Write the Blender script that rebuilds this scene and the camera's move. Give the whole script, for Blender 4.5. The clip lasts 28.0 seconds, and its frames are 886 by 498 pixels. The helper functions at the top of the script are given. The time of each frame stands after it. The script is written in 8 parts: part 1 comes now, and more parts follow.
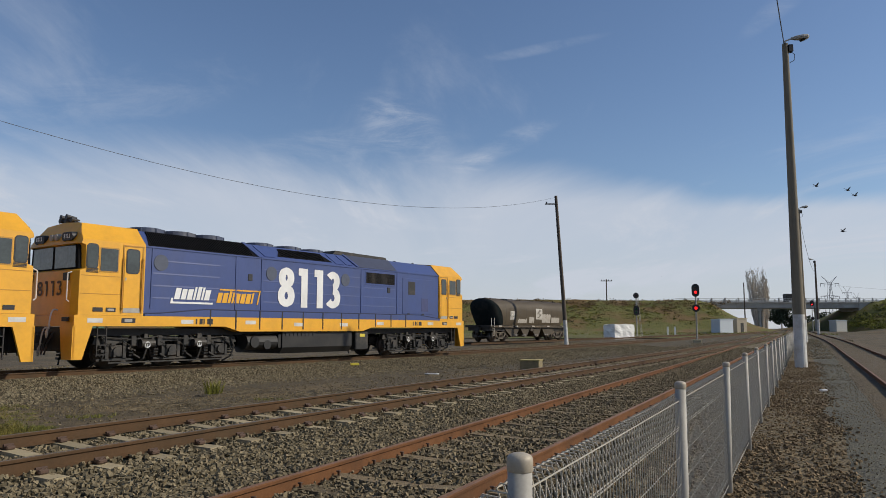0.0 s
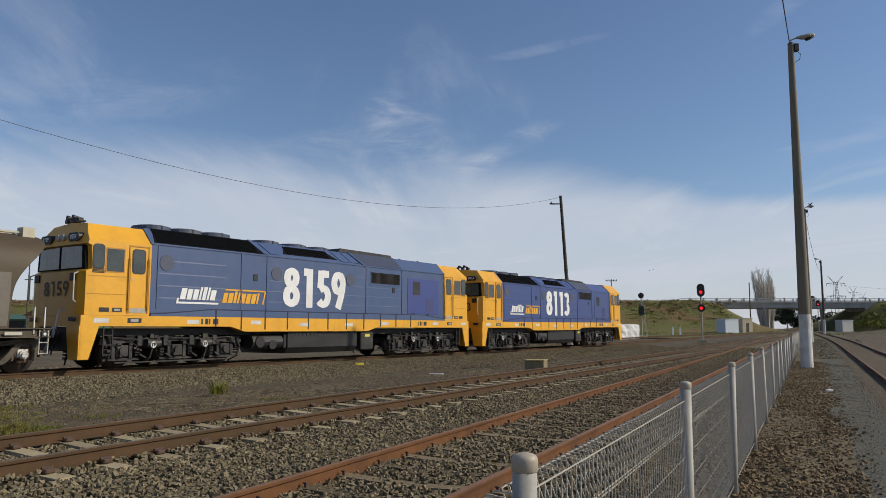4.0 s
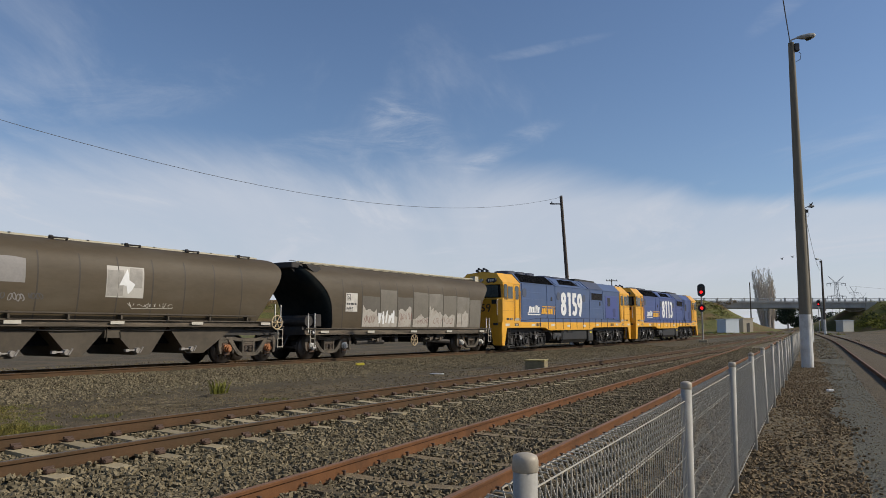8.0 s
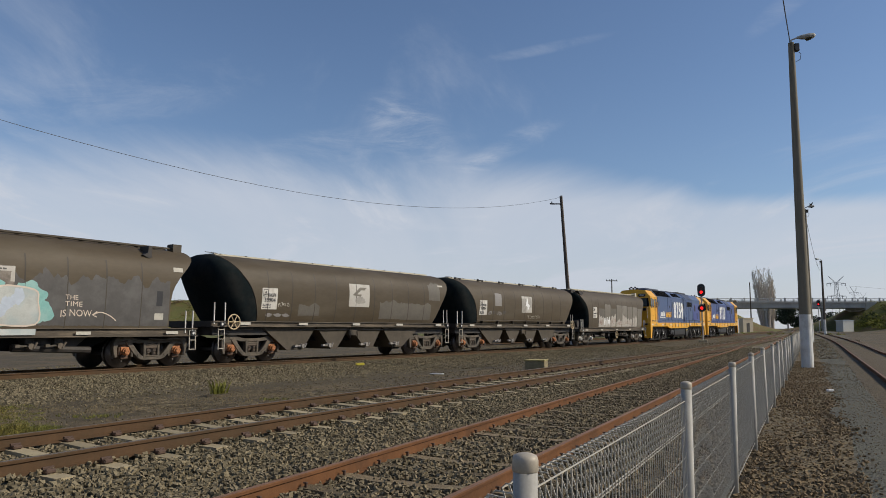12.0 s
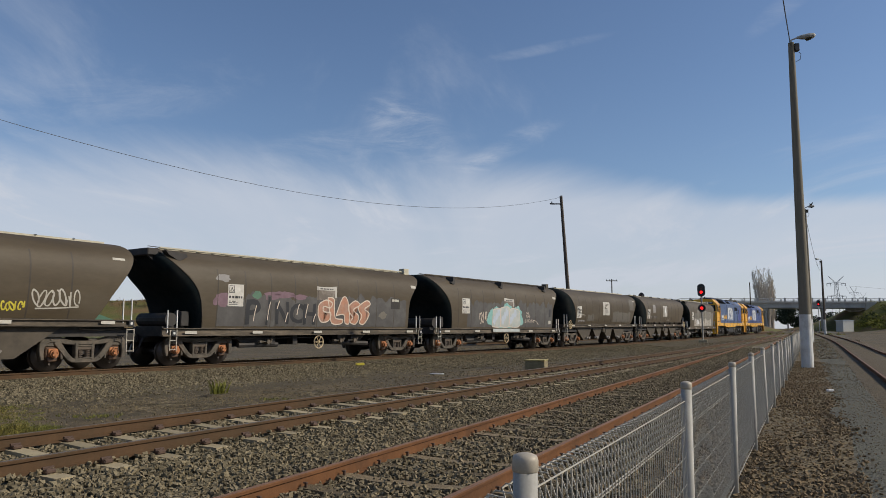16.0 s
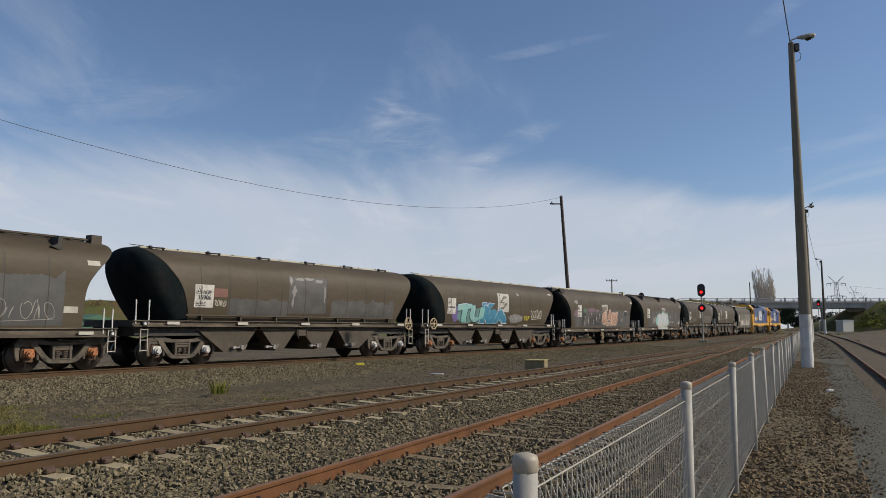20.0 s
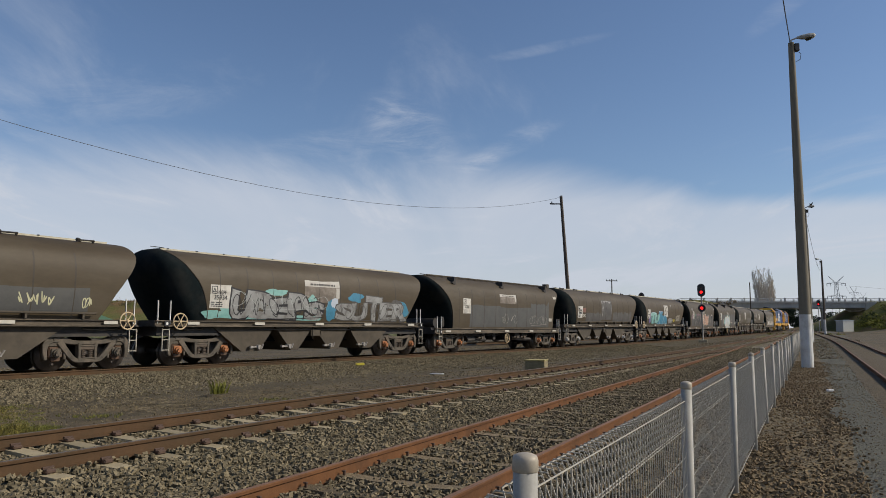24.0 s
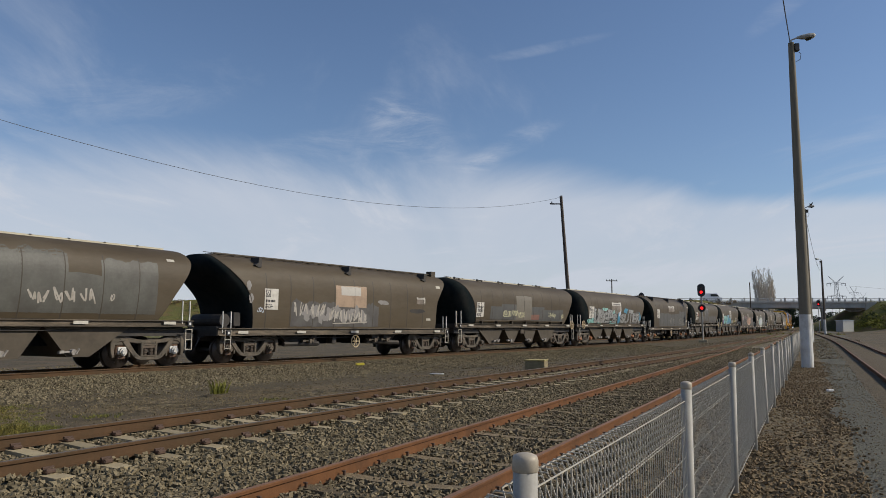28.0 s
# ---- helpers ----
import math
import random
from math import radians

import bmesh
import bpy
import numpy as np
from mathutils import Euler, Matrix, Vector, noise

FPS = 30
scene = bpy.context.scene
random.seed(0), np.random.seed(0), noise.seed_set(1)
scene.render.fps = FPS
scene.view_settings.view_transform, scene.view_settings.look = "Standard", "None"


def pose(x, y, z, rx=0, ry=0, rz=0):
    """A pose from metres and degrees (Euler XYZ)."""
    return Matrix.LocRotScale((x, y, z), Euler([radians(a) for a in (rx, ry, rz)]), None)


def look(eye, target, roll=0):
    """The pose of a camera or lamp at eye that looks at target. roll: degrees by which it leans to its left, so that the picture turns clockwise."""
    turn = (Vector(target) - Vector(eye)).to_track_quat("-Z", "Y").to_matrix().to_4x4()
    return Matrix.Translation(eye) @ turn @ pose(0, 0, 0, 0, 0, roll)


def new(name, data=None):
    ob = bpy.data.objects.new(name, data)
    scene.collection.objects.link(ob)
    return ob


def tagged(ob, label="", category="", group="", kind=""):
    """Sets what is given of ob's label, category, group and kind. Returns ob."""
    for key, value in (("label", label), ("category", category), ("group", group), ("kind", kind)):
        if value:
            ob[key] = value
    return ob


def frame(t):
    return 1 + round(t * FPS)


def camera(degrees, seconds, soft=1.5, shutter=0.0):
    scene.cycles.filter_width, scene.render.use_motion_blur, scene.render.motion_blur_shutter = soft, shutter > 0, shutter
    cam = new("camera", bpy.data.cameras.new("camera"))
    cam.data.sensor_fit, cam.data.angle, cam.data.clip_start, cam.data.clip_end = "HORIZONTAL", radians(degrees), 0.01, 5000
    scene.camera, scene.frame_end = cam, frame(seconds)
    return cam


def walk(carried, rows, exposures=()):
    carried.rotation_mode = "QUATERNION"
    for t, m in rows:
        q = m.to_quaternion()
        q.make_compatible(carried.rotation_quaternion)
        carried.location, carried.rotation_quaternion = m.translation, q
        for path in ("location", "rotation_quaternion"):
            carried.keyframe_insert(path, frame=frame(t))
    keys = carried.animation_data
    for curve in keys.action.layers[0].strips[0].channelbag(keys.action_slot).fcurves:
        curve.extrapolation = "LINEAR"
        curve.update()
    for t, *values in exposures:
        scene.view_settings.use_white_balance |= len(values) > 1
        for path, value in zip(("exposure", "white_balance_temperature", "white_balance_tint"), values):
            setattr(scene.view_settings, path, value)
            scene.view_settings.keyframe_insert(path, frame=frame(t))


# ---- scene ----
# camera: carried on a tripod, it swings a little to the left for the first seconds, then stands
CAM_H = 1.5
TILT = 6.19
cam = camera(62.2, 28.0, soft=0.75)
PAN = ((0.0, 0.40), (0.5, 0.345), (1.0, 0.28), (1.5, 0.21), (2.0, 0.15), (3.0, 0.075), (4.0, 0.035), (5.5, 0.0), (8.0, 0.0), (28.0, 0.0))
walk(cam, [(t, pose(0, 0, CAM_H, 90 + TILT, 0, -a)) for t, a in PAN])

# ---- sky, sun ----
SUN_EL, SUN_AZ = radians(33), radians(94)      # azimuth from the view direction, clockwise
world = bpy.data.worlds.new("sky")
scene.world = world
world.use_nodes = True
wn, wl = world.node_tree.nodes, world.node_tree.links
bg = wn["Background"]
sky = wn.new("ShaderNodeTexSky")
sky.sky_type = "NISHITA"
sky.sun_disc = False
sky.sun_elevation, sky.sun_rotation = SUN_EL, SUN_AZ
sky.air_density, sky.dust_density, sky.ozone_density = 1.0, 0.5, 4.6
wtc = wn.new("ShaderNodeTexCoord")


def wmath(op, a, b=0.0, c=None):
    n = wn.new("ShaderNodeMath")
    n.operation = op
    for i, v in enumerate((a, b) if c is None else (a, b, c)):
        if isinstance(v, (int, float)):
            n.inputs[i].default_value = v
        else:
            wl.new(v, n.inputs[i])
    return n.outputs[0]


def wramp(v, lo, hi):
    n = wn.new("ShaderNodeMapRange")
    n.interpolation_type = "SMOOTHSTEP"
    wl.new(v, n.inputs[0])
    n.inputs[1].default_value, n.inputs[2].default_value = lo, hi
    return n.outputs[0]


def wnoise(scale, stretch, detail=8, rough=0.6, warp=0.0, shift=(0, 0, 0)):
    mp = wn.new("ShaderNodeMapping")
    mp.inputs["Scale"].default_value = stretch
    mp.inputs["Location"].default_value = shift
    wl.new(wflat.outputs[0], mp.inputs[0])
    n = wn.new("ShaderNodeTexNoise")
    n.inputs["Scale"].default_value, n.inputs["Detail"].default_value, n.inputs["Roughness"].default_value = scale, detail, rough
    n.inputs["Distortion"].default_value = warp
    wl.new(mp.outputs[0], n.inputs["Vector"])
    return n.outputs[0]


wsep = wn.new("ShaderNodeSeparateXYZ")
wl.new(wtc.outputs["Generated"], wsep.inputs[0])
zz = wmath("MAXIMUM", wsep.outputs[2], 0.0)
# a flat layer of high cloud: the direction over its height
den = wmath("ADD", zz, 0.12)
wflat = wn.new("ShaderNodeCombineXYZ")
wl.new(wmath("DIVIDE", wsep.outputs[0], den), wflat.inputs[0])
wl.new(wmath("DIVIDE", wsep.outputs[1], den), wflat.inputs[1])
wisps = wnoise(1.3, (1.0, 0.45, 1.0), 9, 0.62, 0.8)
streak = wnoise(0.8, (1.5, 0.4, 1.0), 9, 0.6, 0.5, (3.1, 1.7, 0))
fine = wnoise(4.2, (0.7, 1.0, 1.0), 10, 0.7, 0.45, (0.4, 2.2, 0))
# the white bank over the horizon: ragged and soft on the left, with a straight edge that falls to the right
right = wmath("MAXIMUM", wsep.outputs[0], 0.0)
ragged = wmath("MAXIMUM", wmath("MULTIPLY_ADD", right, -0.30, 0.14), 0.03)
edge = wmath("SUBTRACT", wmath("MULTIPLY_ADD", right, 0.105, zz), wmath("MULTIPLY", wmath("SUBTRACT", streak, 0.5), ragged))
soft_ = wmath("MAXIMUM", wmath("MULTIPLY_ADD", right, -0.10, 0.045), 0.010)
wedge = wn.new("ShaderNodeMapRange")
wedge.interpolation_type = "SMOOTHSTEP"
wl.new(edge, wedge.inputs[0])
wl.new(wmath("ADD", soft_, 0.207), wedge.inputs[1])
wl.new(wmath("SUBTRACT", 0.200, soft_), wedge.inputs[2])
bank = wmath("MULTIPLY", wedge.outputs[0], wmath("MULTIPLY_ADD", streak, 0.55, 0.47))
high = wmath("MULTIPLY", wramp(wisps, 0.50, 0.80), wmath("MULTIPLY_ADD", wramp(zz, 0.5, 0.2), 0.40, 0.16))


def wisp(x, z, wide, tall, lean, amount):
    """A feathery tuft of high cloud round one direction."""
    dx, dz = wmath("SUBTRACT", wsep.outputs[0], x), wmath("SUBTRACT", zz, z)
    dz = wmath("MULTIPLY_ADD", dx, -lean, dz)
    r = wmath("ADD", wmath("POWER", wmath("ABSOLUTE", wmath("DIVIDE", dx, wide)), 2.0), wmath("POWER", wmath("ABSOLUTE", wmath("DIVIDE", dz, tall)), 2.0))
    return wmath("MULTIPLY", wmath("MULTIPLY", wramp(r, 1.0, 0.0), wramp(fine, 0.36, 0.80)), amount)


tufts_ = wisp(-0.045, 0.265, 0.075, 0.05, -0.35, 0.62)
for args in ((0.045, 0.222, 0.04, 0.016, 0.1, 0.4), (0.13, 0.362, 0.10, 0.008, 0.14, 0.27), (-0.40, 0.28, 0.16, 0.05, 0.2, 0.2), (0.41, 0.385, 0.05, 0.02, 0.7, 0.25), (-0.15, 0.24, 0.12, 0.03, 0.1, 0.25), (0.10, 0.25, 0.07, 0.02, 0.4, 0.3)):
    tufts_ = wmath("ADD", tufts_, wisp(*args))
cover = wmath("MINIMUM", wmath("ADD", wmath("ADD", bank, high), tufts_), 0.92)
cloud = wn.new("ShaderNodeMix")
cloud.data_type = "RGBA"
wl.new(cover, cloud.inputs[0])
# a thin high haze turns the blue a little paler
haze = wn.new("ShaderNodeMix")
haze.data_type, haze.blend_type = "RGBA", "MULTIPLY"
haze.inputs[0].default_value = 1.0
wl.new(sky.outputs[0], haze.inputs[6])
haze.inputs[7].default_value = (1.12, 1.05, 1.04, 1)
wl.new(haze.outputs[2], cloud.inputs[6])
cloud.inputs[7].default_value = (5.75, 6.15, 6.95, 1)
wl.new(cloud.outputs[2], bg.inputs["Color"])
bg.inputs["Strength"].default_value = 0.103

sun = new("sun", bpy.data.lights.new("sun", "SUN"))
sun.data.energy, sun.data.angle, sun.data.color = 3.8, radians(0.6), (1.0, 0.91, 0.76)
sun.matrix_world = look((0, 0, 0), (-math.sin(SUN_AZ) * math.cos(SUN_EL), -math.cos(SUN_AZ) * math.cos(SUN_EL), -math.sin(SUN_EL)))
scene.view_settings.exposure = -0.06

# ---- materials ----
def mat(name, col, rough=0.6, metal=0.0, spread=0.12, scale=6.0, grime=None, grime_amount=0.3, grime_scale=1.2, bump=0.0, bump_scale=40.0,
        stretch=(1, 1, 1), rand=0.0, islands=0.0, emit=0.0, spec=0.5, coords="Object"):
    m = bpy.data.materials.new(name)
    m.use_nodes = True
    nt = m.node_tree
    n, l = nt.nodes, nt.links
    b = n["Principled BSDF"]
    b.inputs["Roughness"].default_value, b.inputs["Metallic"].default_value = rough, metal
    b.inputs["Specular IOR Level"].default_value = spec
    tc = n.new("ShaderNodeTexCoord")
    mp = n.new("ShaderNodeMapping")
    mp.inputs["Scale"].default_value = stretch
    l.new(tc.outputs[coords], mp.inputs[0])

    def nz(s, d=5, r=0.6):
        t = n.new("ShaderNodeTexNoise")
        t.inputs["Scale"].default_value, t.inputs["Detail"].default_value, t.inputs["Roughness"].default_value = s, d, r
        l.new(mp.outputs[0], t.inputs["Vector"])
        return t.outputs[0]

    def mul(sock, fac_sock, lo, hi):
        rg = n.new("ShaderNodeMapRange")
        l.new(fac_sock, rg.inputs[0])
        rg.inputs[1].default_value, rg.inputs[2].default_value = 0.25, 0.75
        rg.inputs[3].default_value, rg.inputs[4].default_value = lo, hi
        mx = n.new("ShaderNodeVectorMath")
        mx.operation = "SCALE"
        l.new(sock, mx.inputs[0])
        l.new(rg.outputs[0], mx.inputs["Scale"])
        return mx.outputs[0]
    rgb = n.new("ShaderNodeRGB")
    rgb.outputs[0].default_value = (*col, 1)
    sock = rgb.outputs[0]
    if spread:
        sock = mul(sock, nz(scale), 1 - spread, 1 + spread)
        sock = mul(sock, nz(scale * 9, 3), 1 - spread * 0.6, 1 + spread * 0.6)
    if rand:
        oi = n.new("ShaderNodeObjectInfo")
        sock = mul(sock, oi.outputs["Random"], 1 - rand, 1 + rand)
    if islands:
        ge = n.new("ShaderNodeNewGeometry")
        sock = mul(sock, ge.outputs["Random Per Island"], 1 - islands, 1 + islands)
    if grime:
        rg = n.new("ShaderNodeMapRange")
        rg.interpolation_type = "SMOOTHSTEP"
        l.new(nz(grime_scale, 8, 0.65), rg.inputs[0])
        rg.inputs[1].default_value, rg.inputs[2].default_value, rg.inputs[4].default_value = 0.42, 0.68, grime_amount * 2
        rg.clamp = True
        mx = n.new("ShaderNodeMix")
        mx.data_type = "RGBA"
        l.new(rg.outputs[0], mx.inputs[0])
        l.new(sock, mx.inputs[6])
        mx.inputs[7].default_value = (*grime, 1)
        sock = mx.outputs[2]
    l.new(sock, b.inputs["Base Color"])
    if bump:
        bp = n.new("ShaderNodeBump")
        bp.inputs["Strength"].default_value, bp.inputs["Distance"].default_value = bump, 0.02
        l.new(nz(bump_scale, 4), bp.inputs["Height"])
        l.new(bp.outputs[0], b.inputs["Normal"])
    if emit:
        b.inputs["Emission Color"].default_value = (*col, 1)
        b.inputs["Emission Strength"].default_value = emit
    return m


M_yellow = mat("yellow_paint", (0.74, 0.37, 0.025), 0.42, spread=0.05, grime=(0.42, 0.22, 0.03), grime_amount=0.12, grime_scale=1.6, bump=0.03)
M_blue = mat("blue_paint", (0.045, 0.072, 0.205), 0.42, spread=0.07, grime=(0.06, 0.075, 0.16), grime_amount=0.2, grime_scale=0.9, stretch=(1, 1, 0.5), bump=0.04, bump_scale=6)
M_white = mat("white_paint", (0.74, 0.74, 0.72), 0.5, spread=0.05, grime=(0.5, 0.48, 0.44), grime_amount=0.15)
M_whiteold = mat("weathered_white_paint", (0.62, 0.61, 0.57), 0.65, spread=0.12, grime=(0.33, 0.30, 0.26), grime_amount=0.3, grime_scale=3)
M_black = mat("black_paint", (0.018, 0.018, 0.02), 0.55, spread=0.2)
M_dark = mat("dark_grimy_steel", (0.0245, 0.0217, 0.0196), 0.7, spread=0.3, grime=(0.063, 0.049, 0.035), grime_amount=0.25, bump=0.1)
M_bogie = mat("dusty_bogie_steel", (0.074, 0.061, 0.044), 0.75, spread=0.25, grime=(0.150, 0.115, 0.082), grime_amount=0.3, grime_scale=3, bump=0.1)
M_rustcap = mat("rusty_bearing_cap", (0.36, 0.14, 0.05), 0.7, spread=0.2)
M_bearing = mat("dark_rusty_casting", (0.085, 0.048, 0.028), 0.8, spread=0.3, grime=(0.15, 0.085, 0.045), grime_amount=0.3, grime_scale=5)
M_ladder = mat("dull_cream_ladder", (0.44, 0.40, 0.325), 0.65, spread=0.15, grime=(0.2, 0.16, 0.12), grime_amount=0.35, grime_scale=5)
M_loco_under = mat("grey_underframe", (0.0155, 0.0150, 0.0140), 0.6, spread=0.3, grime=(0.080, 0.066, 0.050), grime_amount=0.3, grime_scale=2.5, bump=0.08)
M_tank = mat("dark_tank_paint", (0.0132, 0.0126, 0.012), 0.55, spread=0.2, grime=(0.03, 0.027, 0.0228), grime_amount=0.3, grime_scale=1.0)
M_glass = mat("dark_glass", (0.012, 0.014, 0.014), 0.12, spread=0.0, spec=0.4)
# lighter pane colour stands in for daylight through the solid cab
M_sideglass = mat("glass_with_painted_daylight", (0.055, 0.066, 0.066), 0.1, spread=0.25, scale=1.2, spec=0.6)
# mottled grey-green base holds the pane's reflection and the cab behind it
M_windscreen = mat("windscreen_painted_reflection", (0.075, 0.095, 0.095), 0.08, spread=0.45, scale=1.1, spec=0.6)
M_bluefaded = mat("faded_blue_paint", (0.056, 0.092, 0.192), 0.45, spread=0.09, grime=(0.085, 0.11, 0.18), grime_amount=0.25, grime_scale=0.8, stretch=(1, 1, 0.5), bump=0.04, bump_scale=6)
M_blueline = mat("dark_blue_shadow_line", (0.016, 0.022, 0.06), 0.6, spread=0.15)
M_grille = mat("matt_black_louvres_chute_shade", (0.008, 0.008, 0.009), 0.9, spread=0.2, spec=0.1)
M_fan = mat("dusty_blue_grey_fan", (0.05, 0.062, 0.10), 0.6, spread=0.2, grime=(0.10, 0.10, 0.10), grime_amount=0.3)
M_nosenum = mat("faded_dark_figures", (0.10, 0.06, 0.02), 0.6, spread=0.2)
M_wheel = mat("wheel_steel", (0.10, 0.085, 0.075), 0.45, metal=0.6, spread=0.2)
M_rail = mat("brown_rail_steel", (0.086, 0.049, 0.024), 0.75, spread=0.18, scale=3, grime=(0.05, 0.039, 0.023), grime_amount=0.3, bump=0.1, spec=0.2)
M_railrust = mat("orange_rusted_rail", (0.148, 0.066, 0.027), 0.8, spread=0.2, scale=3, grime=(0.082, 0.042, 0.0225), grime_amount=0.35, bump=0.12, spec=0.2)
M_railtop = mat("worn_rail_head", (0.15, 0.115, 0.08), 0.5, metal=0.2, spread=0.12)
M_rustytop = mat("rusty_rail_head", (0.20, 0.105, 0.055), 0.7, spread=0.15)
M_concrete = mat("concrete", (0.4106, 0.347, 0.22), 0.85, spread=0.14, grime=(0.273, 0.23, 0.1577), grime_amount=0.25, bump=0.2)
M_sleeper = mat("concrete_sleeper", (0.3318, 0.273, 0.1677), 0.85, spread=0.14, rand=0.15, grime=(0.315, 0.25, 0.166), grime_amount=0.25, grime_scale=5, bump=0.2, spec=0.2)
M_timber = mat("weathered_timber", (0.165, 0.125, 0.075), 0.85, spread=0.3, scale=4, stretch=(1.387, 10.24, 8.168), rand=0.25, bump=0.5, bump_scale=20, spec=0.2)
M_poledark = mat("dark_timber_pole", (0.085, 0.066, 0.05), 0.85, spread=0.3, scale=5, stretch=(6, 6, 0.6), bump=0.4, bump_scale=14)
M_polegrey = mat("grey_concrete_pole", (0.19, 0.1634, 0.1155), 0.85, spread=0.15, scale=2, stretch=(3, 3, 0.3), grime=(0.114, 0.0988, 0.07), grime_amount=0.2, bump=0.15)
M_galv = mat("galvanised_steel", (0.36, 0.342, 0.30), 0.6, metal=0.0, spec=0.3, spread=0.14, scale=12)
M_meshwire = mat("galvanised_wire", (0.43, 0.395, 0.32), 0.5, spec=0.4, spread=0.14, scale=12)
M_galvcap = mat("galvanised_cap", (0.40, 0.35, 0.27), 0.55, metal=0.1, spread=0.14, scale=20, grime=(0.30, 0.25, 0.19), grime_amount=0.3, grime_scale=9)
M_wagon = mat("brown_wagon_paint", (0.0690, 0.0505, 0.0275), 0.62, spec=0.35, spread=0.14, scale=1.1, grime=(0.101, 0.0815, 0.054), grime_amount=0.3, grime_scale=0.7, stretch=(0.475, 0.95, 1.384), rand=0.07, bump=0.05, bump_scale=5)
# near-black with some grime: the shade of the rear ends is in the colour
M_wagonendshade = mat("grimy_wagon_end", (0.010, 0.015, 0.016), 0.95, spec=0.08, spread=0.25, grime=(0.03, 0.029, 0.026), grime_amount=0.3)
# frame paint; on the chutes this darker brown stands for overhang shade
M_wframe_chuteshade = mat("frame_paint_chute_shade", (0.052, 0.039, 0.0235), 0.7, spread=0.2, grime=(0.095, 0.075, 0.05), grime_amount=0.25, bump=0.08)
M_sill = mat("dusty_sill_paint", (0.060, 0.046, 0.030), 0.75, spread=0.2, grime=(0.20, 0.155, 0.105), grime_amount=0.35, grime_scale=1.6, stretch=(0.5, 1, 3), bump=0.08)
M_patch = mat("grey_patch_paint", (0.149, 0.132, 0.103), 0.65, spread=0.14, scale=2)
M_patchlight = mat("light_patch_paint", (0.414, 0.3795, 0.3248), 0.7, spread=0.2, scale=3, grime=(0.23, 0.1955, 0.1568), grime_amount=0.35, grime_scale=3)
M_panel = mat("faded_white_panel", (0.468, 0.442, 0.391), 0.6, spread=0.12, scale=3, grime=(0.32, 0.28, 0.23), grime_amount=0.28, grime_scale=3)
M_hatch = mat("pale_roof_walkway", (0.46, 0.42, 0.31), 0.7, spread=0.15)
M_wheelcream = mat("cream_brake_wheel", (0.55, 0.42, 0.25), 0.6, spread=0.1)
M_teal = mat("teal_spray_paint", (0.20, 0.42, 0.38), 0.55, spread=0.2, scale=4, grime=(0.30, 0.42, 0.38), grime_amount=0.3, grime_scale=2)
M_seablue = mat("blue_spray_paint", (0.05, 0.20, 0.30), 0.55, spread=0.18, scale=4)
M_purple = mat("purple_spray_paint", (0.15, 0.10, 0.26), 0.55, spread=0.15)
M_orange = mat("orange_spray_paint", (0.42, 0.20, 0.12), 0.55, spread=0.2, scale=4, grime=(0.30, 0.22, 0.17), grime_amount=0.35, grime_scale=3)
M_silver = mat("silver_spray_paint", (0.30, 0.30, 0.285), 0.5, spread=0.25, scale=6, grime=(0.13, 0.12, 0.11), grime_amount=0.45, grime_scale=3)
M_ylline = mat("yellow_spray_paint", (0.6, 0.5, 0.05), 0.55, spread=0.1)
M_red = mat("red_signal_light", (1.0, 0.012, 0.012), 0.3, spread=0, emit=2.2)
M_redoff = mat("unlit_signal_lens", (0.05, 0.012, 0.012), 0.2, spread=0)
M_greenoff = mat("dark_green_lens", (0.01, 0.06, 0.03), 0.2, spread=0)
M_bark = mat("grey_bark", (0.459, 0.399, 0.332), 0.9, spread=0.2, bump=0.2)
M_leafdark = mat("dark_tree_leaves", (0.03, 0.045, 0.02), 0.8, spread=0.3, islands=0.4)
M_weed = mat("green_weed", (0.135, 0.135, 0.022), 0.8, spread=0.25, islands=0.45)
M_drygrass = mat("dry_grass", (0.24, 0.185, 0.09), 0.85, spread=0.25, islands=0.35)
M_portblue = mat("dull_blue_port", (0.065, 0.078, 0.115), 0.6, spread=0.15)
M_roofcover = mat("dark_grey_blue_roof", (0.042, 0.050, 0.085), 0.5, spread=0.15, scale=3)
M_pitblock = mat("stained_brown_concrete", (0.23, 0.185, 0.10), 0.85, spread=0.2, bump=0.2)
# twigs paler than the bark: distance haze is mixed into the colour
M_barkpale = mat("haze_pale_twigs", (0.60, 0.55, 0.47), 0.9, spread=0.15)
M_straw = mat("pale_dry_straw", (0.175, 0.14, 0.085), 0.85, spread=0.25, islands=0.4)
M_weeddark = mat("dark_green_scrub", (0.05, 0.06, 0.014), 0.9, spread=0.2, islands=0.45)
M_mossmat = mat("mossy_brown_weed", (0.135, 0.115, 0.02), 0.9, spread=0.25, islands=0.45)
M_stone = mat("ballast_stone", (0.176, 0.144, 0.089), 0.9, spread=0.16, scale=20, islands=0.32, bump=0.3, spec=0.12)
M_stonefine = mat("fine_grey_stone", (0.163, 0.135, 0.084), 0.9, spread=0.14, scale=20, islands=0.32, bump=0.3, spec=0.12)
M_stonebrown = mat("brown_ballast_stone", (0.178, 0.130, 0.076), 0.9, spread=0.2, scale=20, islands=0.32, bump=0.3, spec=0.12)
M_road = mat("bridge_concrete", (0.40, 0.39, 0.36), 0.85, spread=0.1, scale=0.4, grime=(0.22, 0.21, 0.19), grime_amount=0.25, grime_scale=0.3)
M_hut = mat("painted_hut_wall", (0.5, 0.5, 0.46), 0.7, spread=0.08)
M_tanhut = mat("tan_hut_wall", (0.36, 0.31, 0.23), 0.8, spread=0.1)
